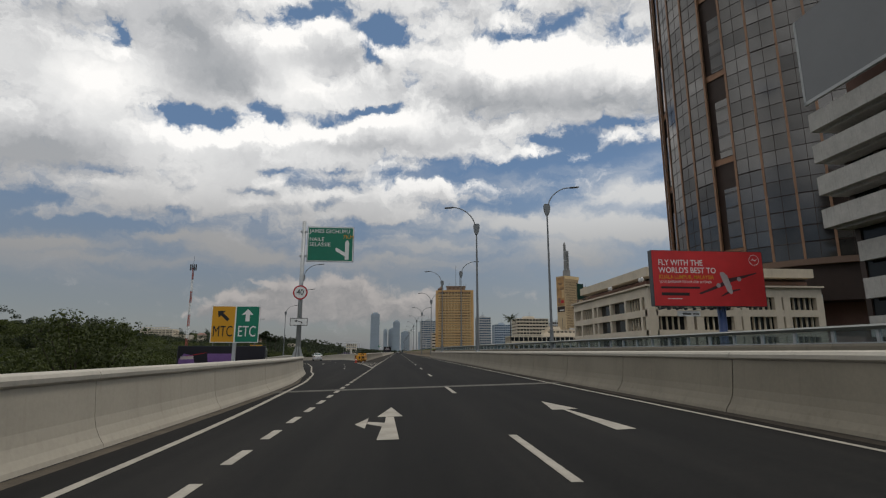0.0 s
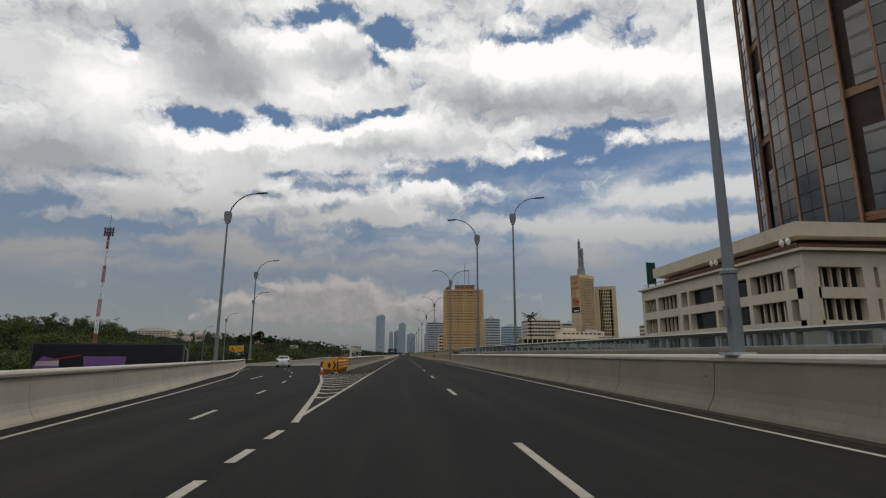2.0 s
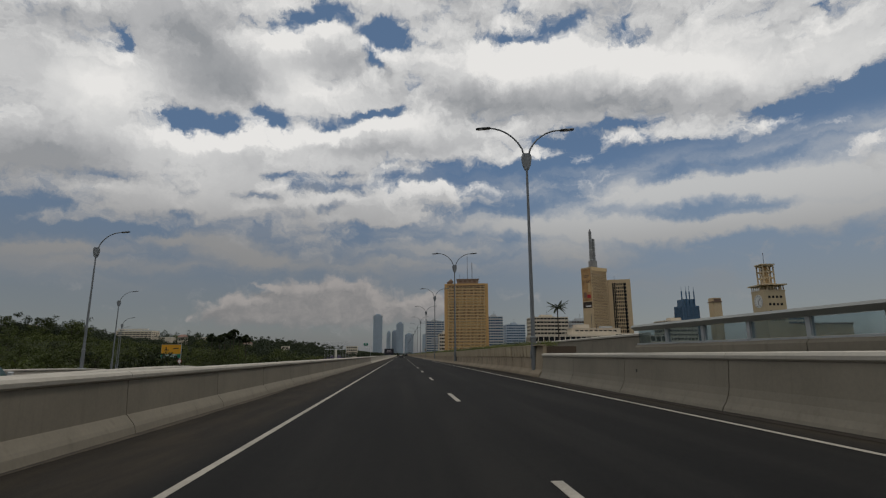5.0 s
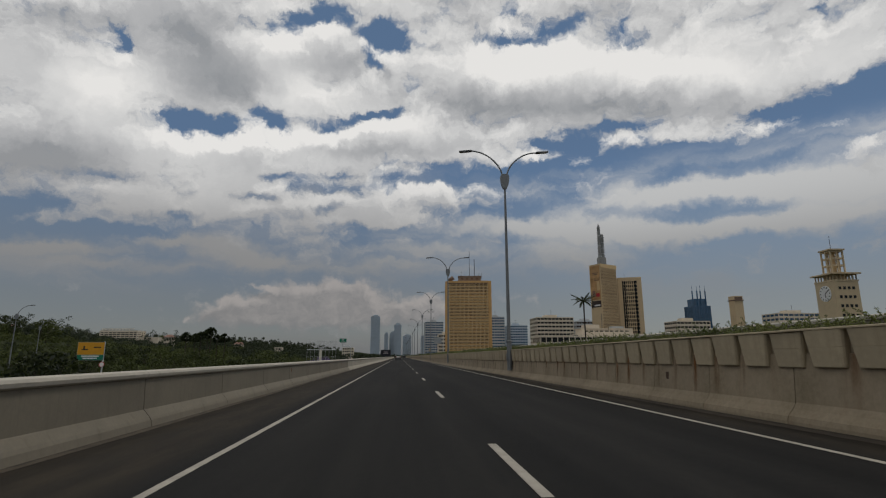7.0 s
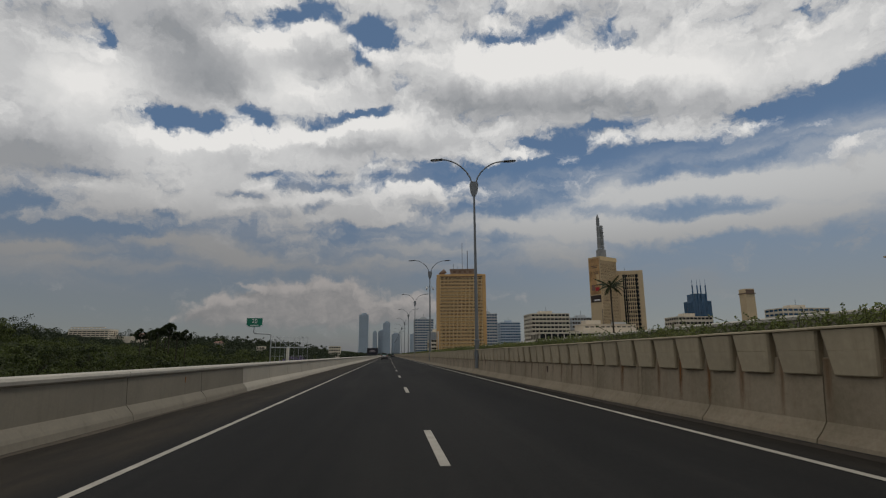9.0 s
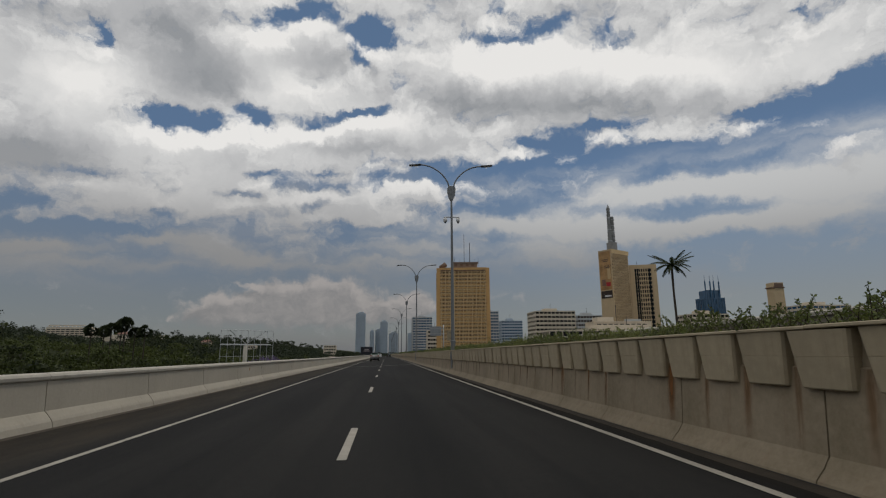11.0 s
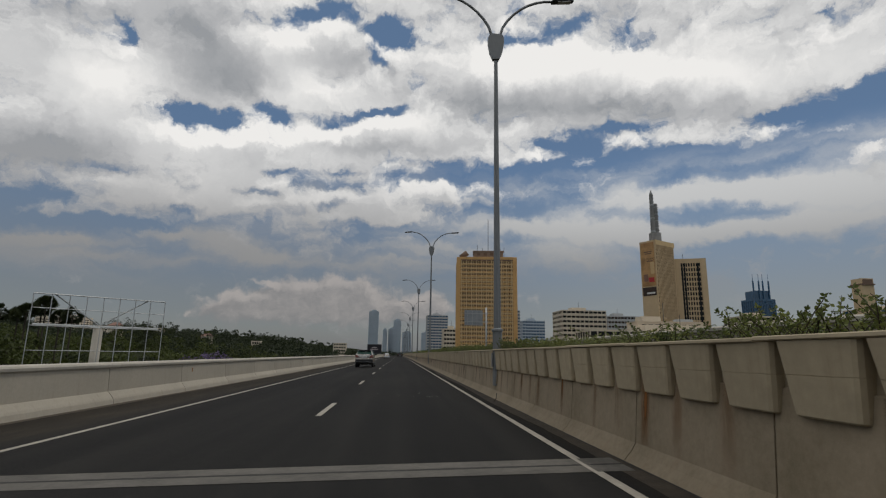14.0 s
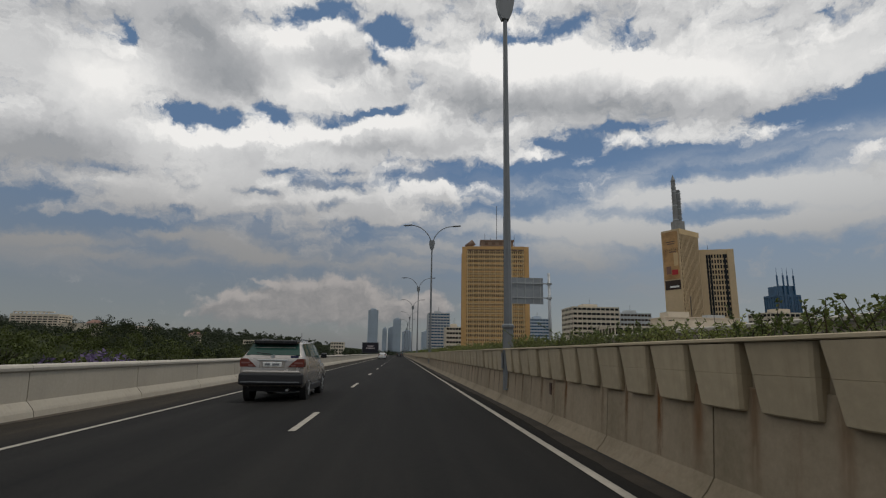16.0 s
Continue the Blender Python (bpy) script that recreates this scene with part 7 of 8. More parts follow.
# jacaranda in bloom
j = make_tree(50, 9, 13, LILAC, 26, 14, 0.26, 0.6, 0.3, "jacaranda tree in violet bloom")
j.matrix_basis = pose(-33, 350, ground_z(-33, 350))


def woods(name, seed, n, x0, x1, y0, y1, mat, size, label, low=6, high=15, thick=2.3):
    """Far woods: countless small clumps of leaves on the slope."""
    rng = random.Random(seed)
    cl = []
    for _ in range(n):
        y = rng.uniform(y0, y1)
        x = rng.uniform(x0, x1)
        h = rng.uniform(low, high) + (high * 0.65 if rng.random() < 0.20 else 0)
        r = rng.uniform(0.4, 0.62) * min(high, 10.5)
        if x > -44 - max(0, 230 - y) * 0.10 - r or (x + 58) ** 2 + (y - 228) ** 2 < 500:
            x -= 26
        g = ground_z(x, y)
        h = max(3.5, min(h, open_view(x, y, 99) - g))
        for k in range(4):
            cl.append((x + rng.uniform(-r, r), y + rng.uniform(-r, r), g + h * rng.uniform(0.25, 1.0), r * rng.uniform(0.5, 0.9)))
    V, F = leaf_cloud(seed, cl, thick, size, 0.8)
    ob = part(name, leaf_mesh(name, V, F, mat), None, None)
    tagged(ob, label, "woods", kind="stuff")


woods("far_woods", 5, 700, -700, -80, 620, 1150, LEAF_FAR, 0.85, "dense dark green woods on the far ridge")
woods("far_woods", 6, 700, -1200, -320, 250, 900, LEAF_FAR, 0.95, "dense dark green woods on the far ridge")
woods("far_woods", 7, 550, -520, 30, 1150, 1900, LEAF_FAR, 1.3, "hazy dark woods beside the far road")
woods("far_woods", 9, 160, 14, 130, 660, 1100, LEAF_FAR, 0.8, "dark green trees beside the far road")


woods("undergrowth", 12, 330, -330, -48, 100, 420, LEAF, 0.42, "dense rounded bushes filling the slope below the road", 3, 6.5, 7.0)
woods("undergrowth", 13, 260, -420, -70, 380, 700, LEAF, 0.55, "dense rounded bushes on the slope under the ridge", 4, 8, 4.5)


def palm(at, height, crown, label, group=""):
    rng = random.Random(int(at[0] * 7))
    t = thing("palm_tree", at, label, "palm tree", group)
    part("trunk", tubed([(0, 0, -0.5), (0.15, 0.1, height * 0.4), (0.0, 0.1, height * 0.8), (0, 0, height)], [0.36, 0.27, 0.22, 0.26], 9), BARK, t, smooth=True)
    n = 22
    for k in range(n):
        a = 2.4 * k
        droop = -0.55 + 1.35 * (k / n)
        pts = []
        for j in range(7):
            u = j / 6
            r = crown * (u ** 0.9)
            z = height + crown * (0.55 * (1 - droop) * u - 0.85 * u * u * (0.5 + 0.5 * droop) - 0.05 * droop)
            pts.append(Vector((math.cos(a) * r * (1 - 0.25 * droop), math.sin(a) * r * (1 - 0.25 * droop), z)))
        bm = bmesh.new()
        tube(bm, pts, [0.05, 0.045, 0.04, 0.03, 0.025, 0.02, 0.01], 4)
        side = Vector((-math.sin(a), math.cos(a), 0))
        for j in range(1, 30):
            u = j / 30 * 6
            i = min(5, int(u))
            p = pts[i].lerp(pts[i + 1], u - i)
            d = (pts[i + 1] - pts[i]).normalized()
            ln = crown * 0.20 * math.sin(math.pi * (0.12 + 0.8 * j / 30))
            for s in (-1, 1):
                q = p + side * s * ln * 0.8 + d * ln * 0.55 + Vector((0, 0, -ln * 0.45))
                w = d * 0.10
                bm.faces.new([bm.verts.new(v) for v in (p - w, p + w, q)])
        part("frond", bm, PALM_LEAF, t)
    return t


palm((46.6, 121.6, 12.7), 2.6, 1.7, "small potted palm on the roof terrace")
palm((63.1, 292.4, -9), 28.8, 4.3, "tall royal palm with a ragged dark crown")


def fan_palm(at, height, crown, group):
    """Fan palm: a round head of many short stiff leaves."""
    t = thing("palm_tree", at, "tall fan palm with a round dark head", "palm tree", group)
    part("trunk", tubed([(0, 0, -0.5), (0, 0, height)], [0.28, 0.2], 8), BARK, t)
    rng = random.Random(int(at[1]))
    bm = bmesh.new()
    for k in range(46):
        a, e = rng.uniform(0, 6.283), math.asin(rng.uniform(-0.75, 1.0))
        d = Vector((math.cos(a) * math.cos(e), math.sin(a) * math.cos(e), math.sin(e)))
        s = d.cross(Vector((rng.gauss(0, 1), rng.gauss(0, 1), rng.gauss(0, 1)))).normalized()
        u = s.cross(d)
        c = Vector((0, 0, height)) + d * crown * 0.55
        tube(bm, [(0, 0, height), tuple(c)], 0.04, 4)
        for j in range(9):
            b = (j - 4) * 0.3
            tip = c + (d * math.cos(b) + s * math.sin(b)) * crown * 0.5 - u * 0.1 * abs(b)
            w = (s * math.cos(b) - d * math.sin(b)) * crown * 0.075
            bm.faces.new([bm.verts.new(v) for v in (c, c.lerp(tip, 0.5) + w, tip, c.lerp(tip, 0.5) - w)])
    part("crown", bm, PALM_LEAF, t)


for x, y, z, c in ((-110.7, 404, 13.8, 2.9), (-106.5, 405, 13.2, 2.7), (-103, 403, 14.0, 2.8), (-100.3, 405, 15.5, 3.0), (-98, 403, 16.3, 3.1), (-95.6, 406, 12.5, 2.6), (-91, 404, 13.2, 2.9)):
    z -= 0.9 * c
    g = ground_z(x, y)
    fan_palm((x, y, g), z - g, c, "palms beyond the road")


# ---- shrubs in the planters ----
def shrub_kind(seed, tall):
    """A straggling shrub: arching twigs set with small leaves."""
    rng = random.Random(seed)
    t = thing("shrub", (0, 0, 0), "straggling green shrub growing in the median planters", "shrub", "median shrubs")
    bm = bmesh.new()
    V = []
    for k in range(58):
        x, y = rng.uniform(0.05, 0.75), rng.uniform(-0.95, 0.95)
        a, lean = rng.uniform(0, 6.283), rng.uniform(0.3, 1.05)
        ln = rng.uniform(0.22, 0.44) * (tall if rng.random() < 0.06 else 1.0)
        pts = []
        for j in range(6):
            u = j / 5
            pts.append(Vector((x + math.cos(a) * lean * ln * u, y + math.sin(a) * lean * ln * u * 1.3, ln * (u - 0.28 * lean * u * u))))
        tube(bm, [pts[0], pts[3], pts[5]], [0.006, 0.0045, 0.002], 3, caps=False)
        for j in range(int(36 * ln / 0.4)):
            u = rng.uniform(0.15, 1.0) * 5
            i = min(4, int(u))
            p = pts[i].lerp(pts[i + 1], u - i)
            d = Vector((rng.gauss(0, 1), rng.gauss(0, 1), rng.gauss(0.4, 0.7))).normalized()
            s = d.cross(Vector((rng.gauss(0, 1), rng.gauss(0, 1), rng.gauss(0, 1)))).normalized()
            l = rng.uniform(0.024, 0.048)
            V += [p, p + d * l * 0.5 + s * l * 0.3, p + d * l, p + d * l * 0.5 - s * l * 0.3]
    part("stem", bm, BARK, t)
    part("foliage", leaf_mesh("foliage", np.array([tuple(v) for v in V]), np.arange(len(V)).reshape(-1, 4), SHRUB), None, t)
    return t


shrubs = [shrub_kind(60 + k, 1.45 if k < 3 else 1.15) for k in range(6)]
y, k = PLANTER_Y + 0.8, 0
first = list(shrubs)
while y < 350:
    m = pose(right_x(y) + 0.2 + rnd.uniform(-0.05, 0.35), y, deck(X_RIGHT, 1.38 + median_lift(y)), 0, 0, rnd.choice((0, 0, 180)) + rnd.uniform(-15, 15))
    if m.translation.x > 0 and abs(m.to_euler().z) > 1.5:
        m = Matrix.Translation((0.8, 0, 0)) @ m
    s = rnd.uniform(0.75, 1.25)
    if first:
        o = first.pop()
        o.matrix_basis = m
    else:
        o = copy_thing(rnd.choice(shrubs), m)
    o.scale = (1, 1, min(s, 1.1))
    y += rnd.uniform(0.85, 1.35)
hedge = []
while y < Y1:
    hedge.append((right_x(y) + 0.7, y, deck(X_RIGHT, 1.42), rnd.uniform(0.35, 0.6)))
    y += 0.8
V, F = leaf_cloud(77, hedge, 220, 0.07, 0.7)
tagged(part("far_hedge", leaf_mesh("far_hedge", V, F, SHRUB), None, None), "low green shrubs in the far median planters", "hedge", kind="stuff")


# ---- vehicles ----
def car(kind, at, turn, label, paint, stations, wheels, glass_rear, side_glass, width, lamps, trim, rack=False, dark_low=True, spoiler=True):
    """A car seen mostly from behind: lofted shell, panes, lamps, bumpers and wheels. y runs from its tail to its nose."""
    c = thing(kind, at, label, "car", turn=turn)
    bm = bmesh.new()
    rows = []
    for y, zb, belt, top, w0, w1, w2 in stations:
        half = [(w0 * 0.90, zb), (w0, zb + 0.14), (w0 * 1.0, (zb + belt) / 2 + 0.05), (w1, belt), ((w1 * 0.45 + w2 * 0.55), belt + (top - belt) * 0.55), (w2, top - 0.05), (w2 * 0.82, top)]
        rows.append([bm.verts.new((x, y, z)) for x, z in half] + [bm.verts.new((-x, y, z)) for x, z in half[::-1]])
    n = len(rows[0])
    for a, b in zip(rows, rows[1:]):
        for k in range(n):
            bm.faces.new((a[k], a[(k + 1) % n], b[(k + 1) % n], b[k]))
    bm.faces.new(rows[0][::-1]), bm.faces.new(rows[-1])
    body = part("body", bm, paint, c, smooth=True)
    body.data.set_sharp_from_angle(angle=radians(38))

    def pane(name, pts, mat, parent, thick=0.012):
        b = bmesh.new()
        p = [Vector(q) for q in pts]
        nrm = (p[1] - p[0]).cross(p[2] - p[0]).normalized() * thick
        f, r = [b.verts.new(q + nrm) for q in p], [b.verts.new(q - nrm) for q in p]
        b.faces.new(f), b.faces.new(r[::-1])
        for k in range(len(p)):
            j = (k + 1) % len(p)
            b.faces.new((f[k], r[k], r[j], f[j]))
        return part(name, b, mat, parent)

    pane("rear_window", glass_rear, CAR_GLASS, c)
    for s in (-1, 1):
        for quad in side_glass:
            pane("side_window", [(s * x, y, z) for x, y, z in quad], CAR_GLASS, c)
        if rack:
            # one wedge-shaped lamp each side, drawn in towards the plate
            b = bmesh.new()
            wedge = [(0.44, 0.965), (0.885, 0.965), (0.897, 1.08), (0.885, 1.195), (0.70, 1.195), (0.58, 1.10)]
            f, k_ = [b.verts.new((s * x, 0.006, z)) for x, z in wedge], [b.verts.new((s * x, 0.26, z)) for x, z in wedge]
            b.faces.new(f), b.faces.new(k_[::-1])
            for k in range(len(wedge)):
                j = (k + 1) % len(wedge)
                b.faces.new((f[k], k_[k], k_[j], f[j]))
            lamp = part("tail_lamp", b, TAIL_RED, c, "dull red wedge-shaped lamp")
            part("lamp_strip", boxed(min(s * 0.62, s * 0.86), max(s * 0.62, s * 0.86), -0.002, 0.02, 1.055, 1.10), TAIL_CLEAR, lamp)
            part("reversing_lamp", boxed(min(s * 0.52, s * 0.66), max(s * 0.52, s * 0.66), -0.002, 0.02, 0.985, 1.03), TAIL_CLEAR, lamp)
        for (x0, x1, z0, z1, y) in lamps:
            lamp = part("tail_lamp", soft_box(min(s * x0, s * x1), max(s * x0, s * x1), y - 0.035, y + 0.2, z0, z1, 0.025, 2), TAIL_RED, c)
            part("lamp_strip", boxed(min(s * x0, s * x1) + 0.04, max(s * x0, s * x1) - 0.04, y - 0.04, y, (z0 + z1) / 2 - 0.01, (z0 + z1) / 2 + 0.025), TAIL_CLEAR, lamp)
        mirror = part("door_mirror", soft_box(s * (width / 2 + 0.08) - 0.1, s * (width / 2 + 0.08) + 0.1, trim["mirror"] - 0.07, trim["mirror"] + 0.07, trim["belt"] + 0.02, trim["belt"] + 0.19, 0.04, 2), trim["mirror_mat"], c)
        part("sill", soft_box(s * (width / 2 - 0.04) - 0.03, s * (width / 2 - 0.04) + 0.035, wheels[0] + 0.4, wheels[1] - 0.4, 0.26, 0.44, 0.02, 1), trim["low"], c)
        for y in wheels[:2]:
            tyre = part("tyre", tubed([(s * (width / 2 - 0.215), y, wheels[2]), (s * (width / 2 - 0.19), y, wheels[2]), (s * (width / 2 - 0.03), y, wheels[2]), (s * (width / 2 - 0.005), y, wheels[2])], [wheels[2] - 0.03, wheels[2], wheels[2], wheels[2] - 0.03], 28), RUBBER, c, "black tyre")
            rim = part("rim", tubed([(s * (width / 2 - 0.02), y, wheels[2]), (s * (width / 2 + 0.002), y, wheels[2])], [wheels[2] * 0.64, wheels[2] * 0.60], 24), CAR_LOW, tyre)
            for spoke in range(5):
                part("spoke", boxed(-0.008, 0.012, -0.03, 0.03, 0.03, wheels[2] * 0.58), GALV, rim).matrix_basis = pose(s * (width / 2 + 0.004), y, wheels[2], 72 * spoke + 20)
            part("hub_cap", tubed([(s * (width / 2 - 0.01), y, wheels[2]), (s * (width / 2 + 0.02), y, wheels[2])], 0.06, 10), GALV, rim)
            part("arch", tubed([(s * (width / 2 - 0.2), y, wheels[2] + 0.03), (s * (width / 2 - 0.012), y, wheels[2] + 0.03)], wheels[2] + 0.075, 28), RUBBER, c)
    b0 = trim["bumper"]
    part("bumper", soft_box(-width / 2 + 0.02, width / 2 - 0.02, -0.10, 0.5, b0[0], b0[1], 0.06, 3), trim["low"], c, "dark grey bumper" if dark_low else "")
    if dark_low:
        part("bumper_step", soft_box(-width / 2 + 0.12, width / 2 - 0.12, -0.06, 0.3, b0[1] - 0.01, b0[1] + 0.06, 0.02, 1), paint, c)
        part("bumper_line", boxed(-width / 2 + 0.1, width / 2 - 0.1, -0.105, -0.09, b0[0] + 0.07, b0[0] + 0.10), LAMP_GREY, c)
    zp, yp = trim["plate"]
    plate_ = part("number_plate", soft_box(-0.26, 0.26, yp - 0.03, yp + 0.03, zp, zp + 0.13, 0.01, 1), trim.get("plate_mat", SIGN_WHITE), c)
    for x0, x1 in ((-0.2, -0.06), (0.0, 0.2)):
        part("plate_bar", boxed(x0, x1, yp - 0.036, yp - 0.028, zp + 0.035, zp + 0.095), LAMP_GREY, plate_)
    if dark_low:
        part("plate_recess", soft_box(-0.36, 0.36, yp - 0.012, yp + 0.03, zp - 0.03, zp + 0.17, 0.015, 1), paint, c)
        part("tailgate_handle", soft_box(-0.42, 0.42, yp - 0.035, yp + 0.05, zp + 0.165, zp + 0.20, 0.012, 1), GALV, c, "chrome tailgate strip")
    if spoiler:
        sy, sz, sw = trim["spoiler"]
        part("spoiler", soft_box(-sw, sw, sy - 0.14, sy + 0.28, sz - 0.10, sz + 0.02, 0.03, 2), trim.get("spoiler_mat", CAR_BLACK), c, "black roof spoiler")
    part("wiper", tubed([(-0.05, glass_rear[0][1] - 0.04, glass_rear[0][2] + 0.03), (-0.45, glass_rear[0][1] - 0.02, glass_rear[0][2] + 0.07)], 0.012, 6), CAR_BLACK, c)
    part("underbody", boxed(-width / 2 + 0.25, width / 2 - 0.25, 0.25, wheels[1] + 0.3, 0.28, 0.5), RUBBER, c)
    part("exhaust", tubed([(0.45, 0.02, 0.33), (0.45, 0.5, 0.33)], 0.035, 10), GALV, c)
    part("silencer", tubed([(-0.3, 0.45, 0.36), (0.35, 0.45, 0.36)], 0.11, 12), LAMP_HEAD, c, smooth=True)
    if rack:
        for s in (-1, 1):
            part("roof_rail", tubed([(s * 0.58, 0.9, 1.71), (s * 0.58, 1.0, 1.76), (s * 0.58, 2.3, 1.76), (s * 0.58, 2.4, 1.71)], 0.018, 8), CAR_BLACK, c)
        part("aerial", tubed([(0.35, 2.3, 1.72), (0.35, 2.2, 2.0)], 0.008, 5), CAR_BLACK, c)
        flat_shape([(0.50, 1.22), (0.72, 1.22), (0.72, 1.285), (0.50, 1.285)], STICKER, c, pose(0, 0.04, 0), "sticker", 0.004, "dark blue sticker")
        part("badge", tubed([(0, 0.03, 1.255), (0, 0.06, 1.255)], 0.05, 16), GALV, c)
    return c


def car_paint(name, colour, rough=0.28, metal=0.6):
    m = material(name, colour, rough, metal, var=0.06, grain=3, spots=0.8, bump=0.0)
    return m


SILVER = car_paint("silver_car_paint", (0.46, 0.43, 0.395), 0.24, 0.5)
PEARL = car_paint("pale_silver_car_paint", (0.55, 0.55, 0.54), 0.3, 0.4)
BLACK_PAINT = car_paint("black_car_paint", (0.02, 0.02, 0.022), 0.2, 0.2)
CAR_GLASS = glass_material("green_tinted_glass", (0.022, 0.06, 0.048), 0.12, 0.3)
CAR_BLACK = material("gloss_black_trim", (0.012, 0.012, 0.013), 0.25, var=0.1, bump=0)
CAR_LOW = material("dark_grey_cladding", (0.016, 0.016, 0.018), 0.5, var=0.12, bump=0.03)
RUBBER = material("tyre_rubber", (0.016, 0.016, 0.016), 0.85, var=0.2, bump=0.1)
TAIL_RED = material("red_lamp_plastic", (0.15, 0.035, 0.025), 0.2, var=0.12, bump=0)
TAIL_CLEAR = material("pale_lamp_plastic", (0.22, 0.10, 0.09), 0.2, var=0.1, bump=0)
STICKER = material("blue_sticker", (0.01, 0.012, 0.06), 0.4, var=0.1, bump=0)
# y, underside, belt, top, half widths at sill, belt, roof
SUV = ((0.03, 0.50, 1.12, 1.20, 0.84, 0.82, 0.74), (0.06, 0.45, 1.22, 1.29, 0.89, 0.85, 0.77), (0.28, 0.38, 1.24, 1.51, 0.90, 0.86, 0.70), (0.46, 0.38, 1.25, 1.66, 0.905, 0.87, 0.66), (0.95, 0.38, 1.25, 1.715, 0.908, 0.88, 0.65), (2.2, 0.38, 1.22, 1.73, 0.908, 0.88, 0.66), (2.75, 0.38, 1.18, 1.65, 0.905, 0.87, 0.65), (3.45, 0.38, 1.08, 1.18, 0.90, 0.86, 0.70), (4.2, 0.38, 0.95, 1.02, 0.88, 0.83, 0.66), (4.5, 0.42, 0.74, 0.80, 0.80, 0.74, 0.56), (4.58, 0.46, 0.62, 0.66, 0.70, 0.62, 0.48))
car("sport_utility_car", (-0.06, 297.95, deck(-0.06)), -0.5, "silver sport utility car with dark bumper and black spoiler", SILVER, SUV, (0.92, 3.54, 0.355),
    [(-0.75, 0.065, 1.29), (0.75, 0.065, 1.29), (0.65, 0.415, 1.62), (-0.65, 0.415, 1.62)],
    [[(0.865, 0.40, 1.27), (0.872, 0.98, 1.27), (0.715, 0.98, 1.63), (0.705, 0.62, 1.62)], [(0.876, 1.06, 1.26), (0.876, 1.95, 1.24), (0.725, 1.95, 1.65), (0.72, 1.06, 1.64)], [(0.876, 2.02, 1.24), (0.868, 3.05, 1.16), (0.73, 2.55, 1.60), (0.725, 2.02, 1.65)]],
    1.816, [], {"mirror": 3.0, "belt": 1.18, "mirror_mat": CAR_BLACK, "low": CAR_LOW, "bumper": (0.47, 0.80), "plate": (0.97, 0.03), "spoiler": (0.36, 1.70, 0.62)}, rack=True)
HATCH = ((0.03, 0.42, 0.85, 0.92, 0.78, 0.74, 0.62), (0.08, 0.34, 0.98, 1.04, 0.83, 0.78, 0.66), (0.30, 0.28, 1.0, 1.38, 0.84, 0.80, 0.60), (0.6, 0.27, 1.0, 1.50, 0.845, 0.81, 0.58), (1.8, 0.27, 0.98, 1.52, 0.847, 0.81, 0.59), (2.4, 0.27, 0.97, 1.44, 0.845, 0.80, 0.58), (3.1, 0.28, 0.94, 1.02, 0.83, 0.78, 0.62), (3.8, 0.3, 0.82, 0.88, 0.80, 0.74, 0.56), (4.08, 0.34, 0.6, 0.66, 0.68, 0.6, 0.46))
hatch_args = ([(-0.66, 0.095, 1.06), (0.66, 0.095, 1.06), (0.57, 0.44, 1.42), (-0.57, 0.44, 1.42)], [[(0.80, 0.55, 1.03), (0.805, 1.5, 1.02), (0.65, 1.5, 1.45), (0.65, 0.7, 1.44)], [(0.805, 1.57, 1.02), (0.80, 2.7, 1.0), (0.66, 2.3, 1.42), (0.65, 1.57, 1.45)]])
car("hatchback_car", (-0.3, 404, deck(-0.3)), 0, "pale silver hatchback with a yellow number plate", PEARL, HATCH, (0.7, 3.2, 0.30), *hatch_args, 1.695, [(0.58, 0.82, 0.82, 1.2, 0.06)], {"mirror": 2.6, "belt": 0.98, "mirror_mat": PEARL, "low": PEARL, "bumper": (0.30, 0.62), "plate": (0.70, 0.02), "plate_mat": SIGN_YELLOW, "spoiler": (0.46, 1.50, 0.52), "spoiler_mat": PEARL}, dark_low=False)
SEDAN = ((0.02, 0.40, 0.84, 0.90, 0.76, 0.72, 0.60), (0.08, 0.30, 0.95, 1.0, 0.82, 0.78, 0.66), (0.55, 0.27, 0.97, 1.04, 0.845, 0.80, 0.68), (1.25, 0.26, 0.97, 1.40, 0.847, 0.80, 0.56), (1.6, 0.26, 0.97, 1.46, 0.847, 0.80, 0.56), (2.3, 0.26, 0.96, 1.46, 0.847, 0.80, 0.57), (2.7, 0.26, 0.95, 1.38, 0.845, 0.79, 0.56), (3.4, 0.27, 0.92, 0.98, 0.83, 0.77, 0.62), (4.2, 0.3, 0.78, 0.82, 0.78, 0.7, 0.54), (4.38, 0.34, 0.58, 0.62, 0.66, 0.58, 0.44))
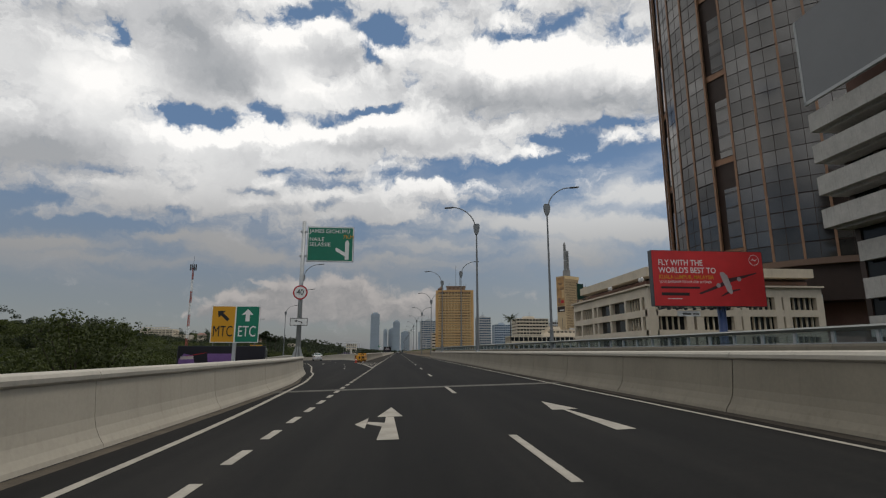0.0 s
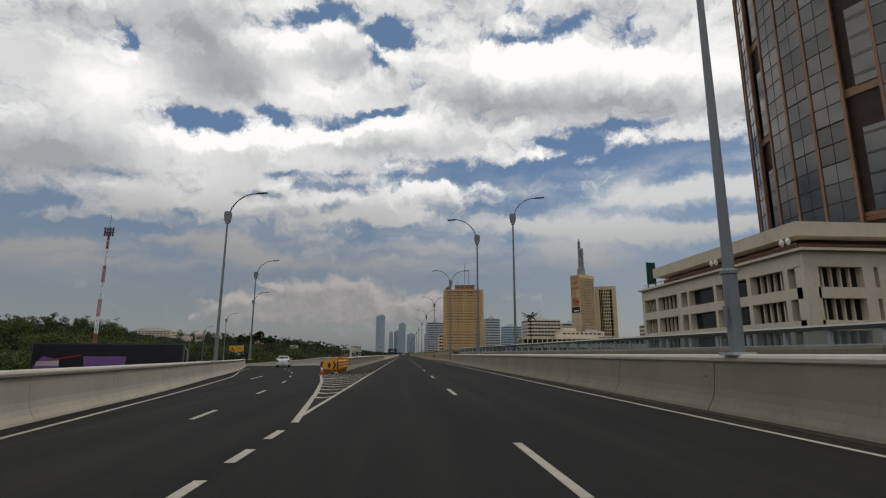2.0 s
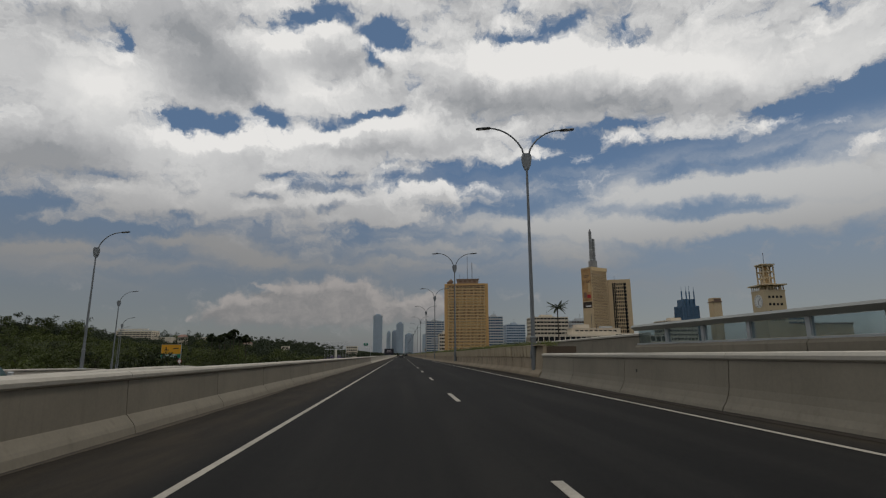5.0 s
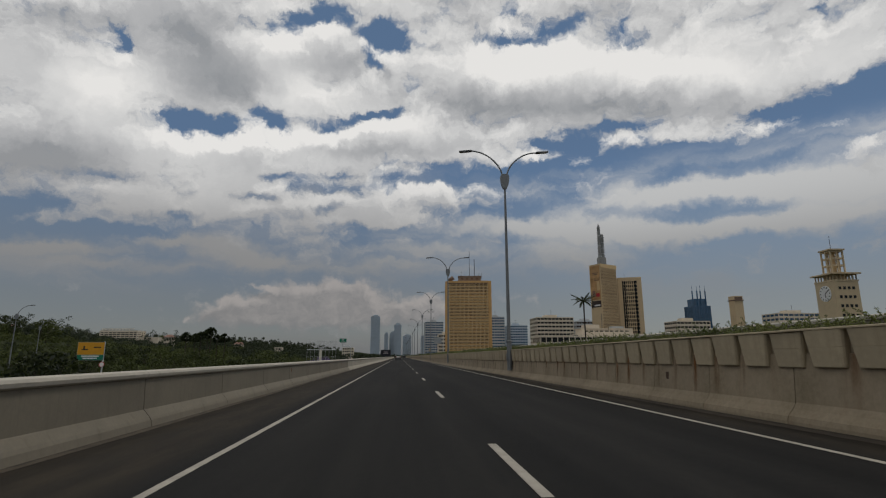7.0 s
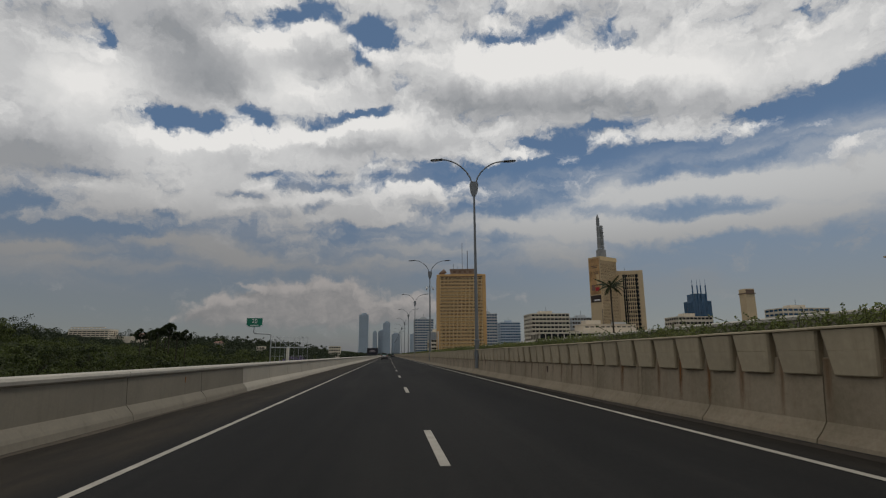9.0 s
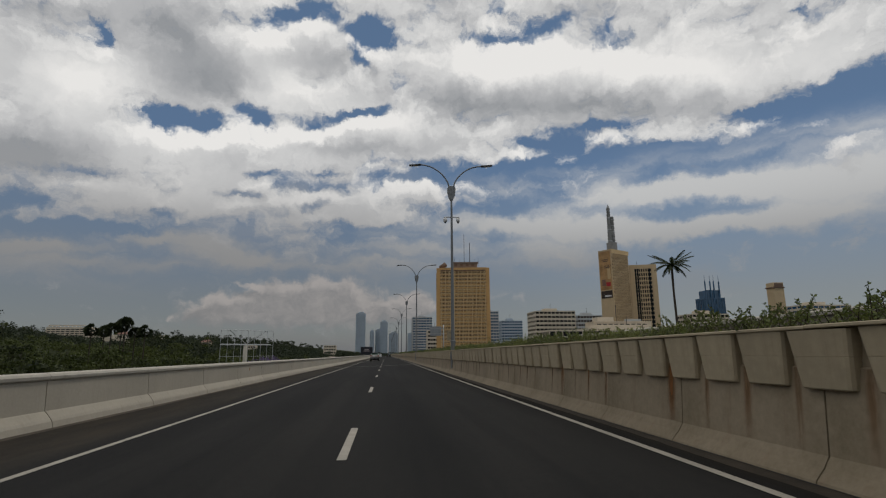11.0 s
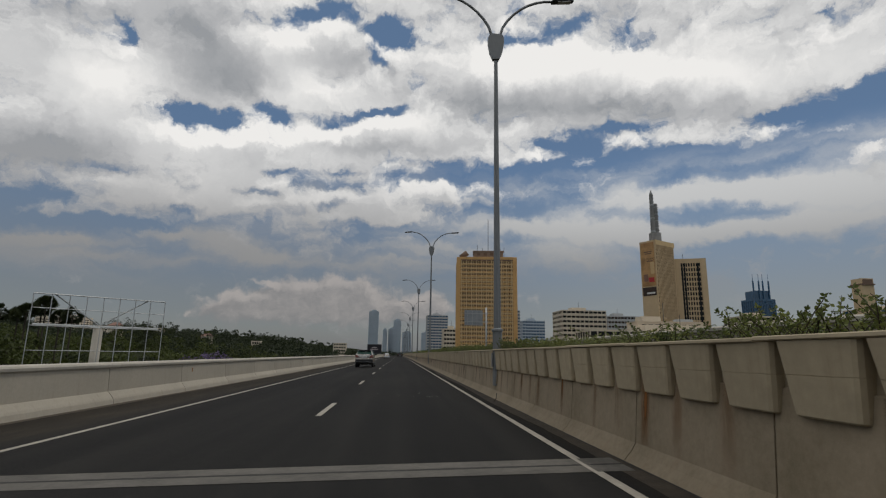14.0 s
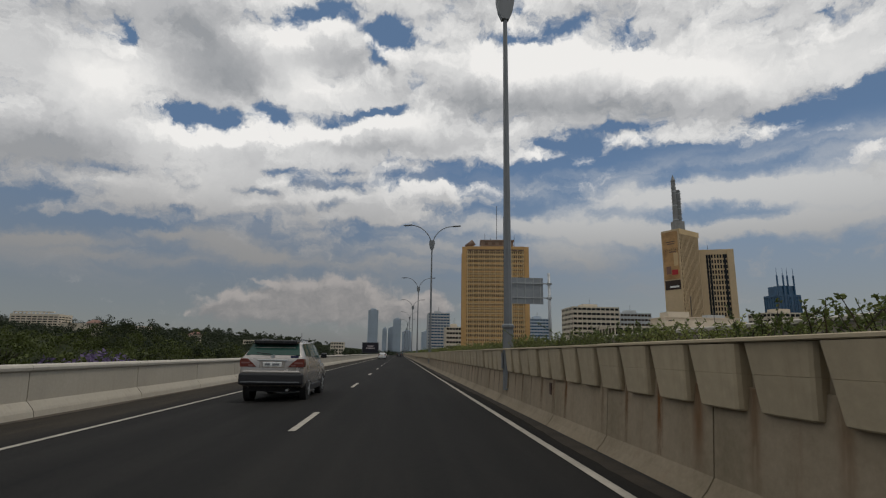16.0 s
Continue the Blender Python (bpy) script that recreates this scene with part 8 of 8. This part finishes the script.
car("saloon_car", (-15.3, 103.5, FALL * -15.3 + ramp_h(104)), 11, "pale silver saloon car on the exit ramp", PEARL, SEDAN, (0.85, 3.45, 0.30), [(-0.62, 0.62, 1.06), (0.62, 0.62, 1.06), (0.53, 1.2, 1.38), (-0.53, 1.2, 1.38)], [[(0.80, 0.95, 1.02), (0.803, 1.75, 1.0), (0.64, 1.75, 1.40), (0.63, 1.35, 1.38)], [(0.803, 1.82, 1.0), (0.80, 2.95, 0.98), (0.65, 2.6, 1.37), (0.64, 1.82, 1.40)]], 1.695, [(0.52, 0.80, 0.70, 0.90, 0.05)], {"mirror": 2.85, "belt": 0.96, "mirror_mat": PEARL, "low": PEARL, "bumper": (0.27, 0.58), "plate": (0.64, -0.02), "spoiler": (0.3, 1.0, 0.5)}, dark_low=False, spoiler=False)
car("hatchback_car", (3.6, 455, deck(3.6)), 0, "small black hatchback far along the road", BLACK_PAINT, HATCH, (0.7, 3.2, 0.30), *hatch_args, 1.695, [(0.58, 0.82, 0.82, 1.1, 0.06)], {"mirror": 2.6, "belt": 0.98, "mirror_mat": BLACK_PAINT, "low": BLACK_PAINT, "bumper": (0.30, 0.62), "plate": (0.70, 0.02), "spoiler": (0.46, 1.50, 0.52)}, dark_low=False)


def far_screen():
    s = thing("screen_billboard", (-14.6, 545, ground_z(-17, 545)), "dark advertising screen far along the road", "billboard")
    b = -ground_z(-17, 545)
    part("post", boxed(3.6, 4.4, 0.4, 1.0, 0, b + 1.5), LAMP_HEAD, s)
    case = part("case", boxed(0, 8, 0, 0.6, b + 1.2, b + 6.4), LAMP_HEAD, s)
    flat_shape([(0.3, b + 1.5), (7.7, b + 1.5), (7.7, b + 6.1), (0.3, b + 6.1)], DARK_VINYL, case, pose(0, -0.01, 0), "screen_face", 0.01)
    for z, w in ((4.4, 3.0), (3.4, 4.2)):
        flat_shape([(4 - w / 2, b + z), (4 + w / 2, b + z), (4 + w / 2, b + z + 0.5), (4 - w / 2, b + z + 0.5)], PLANE_GREY, case, pose(0, -0.022, 0), "caption_bar", 0.01)


far_screen()
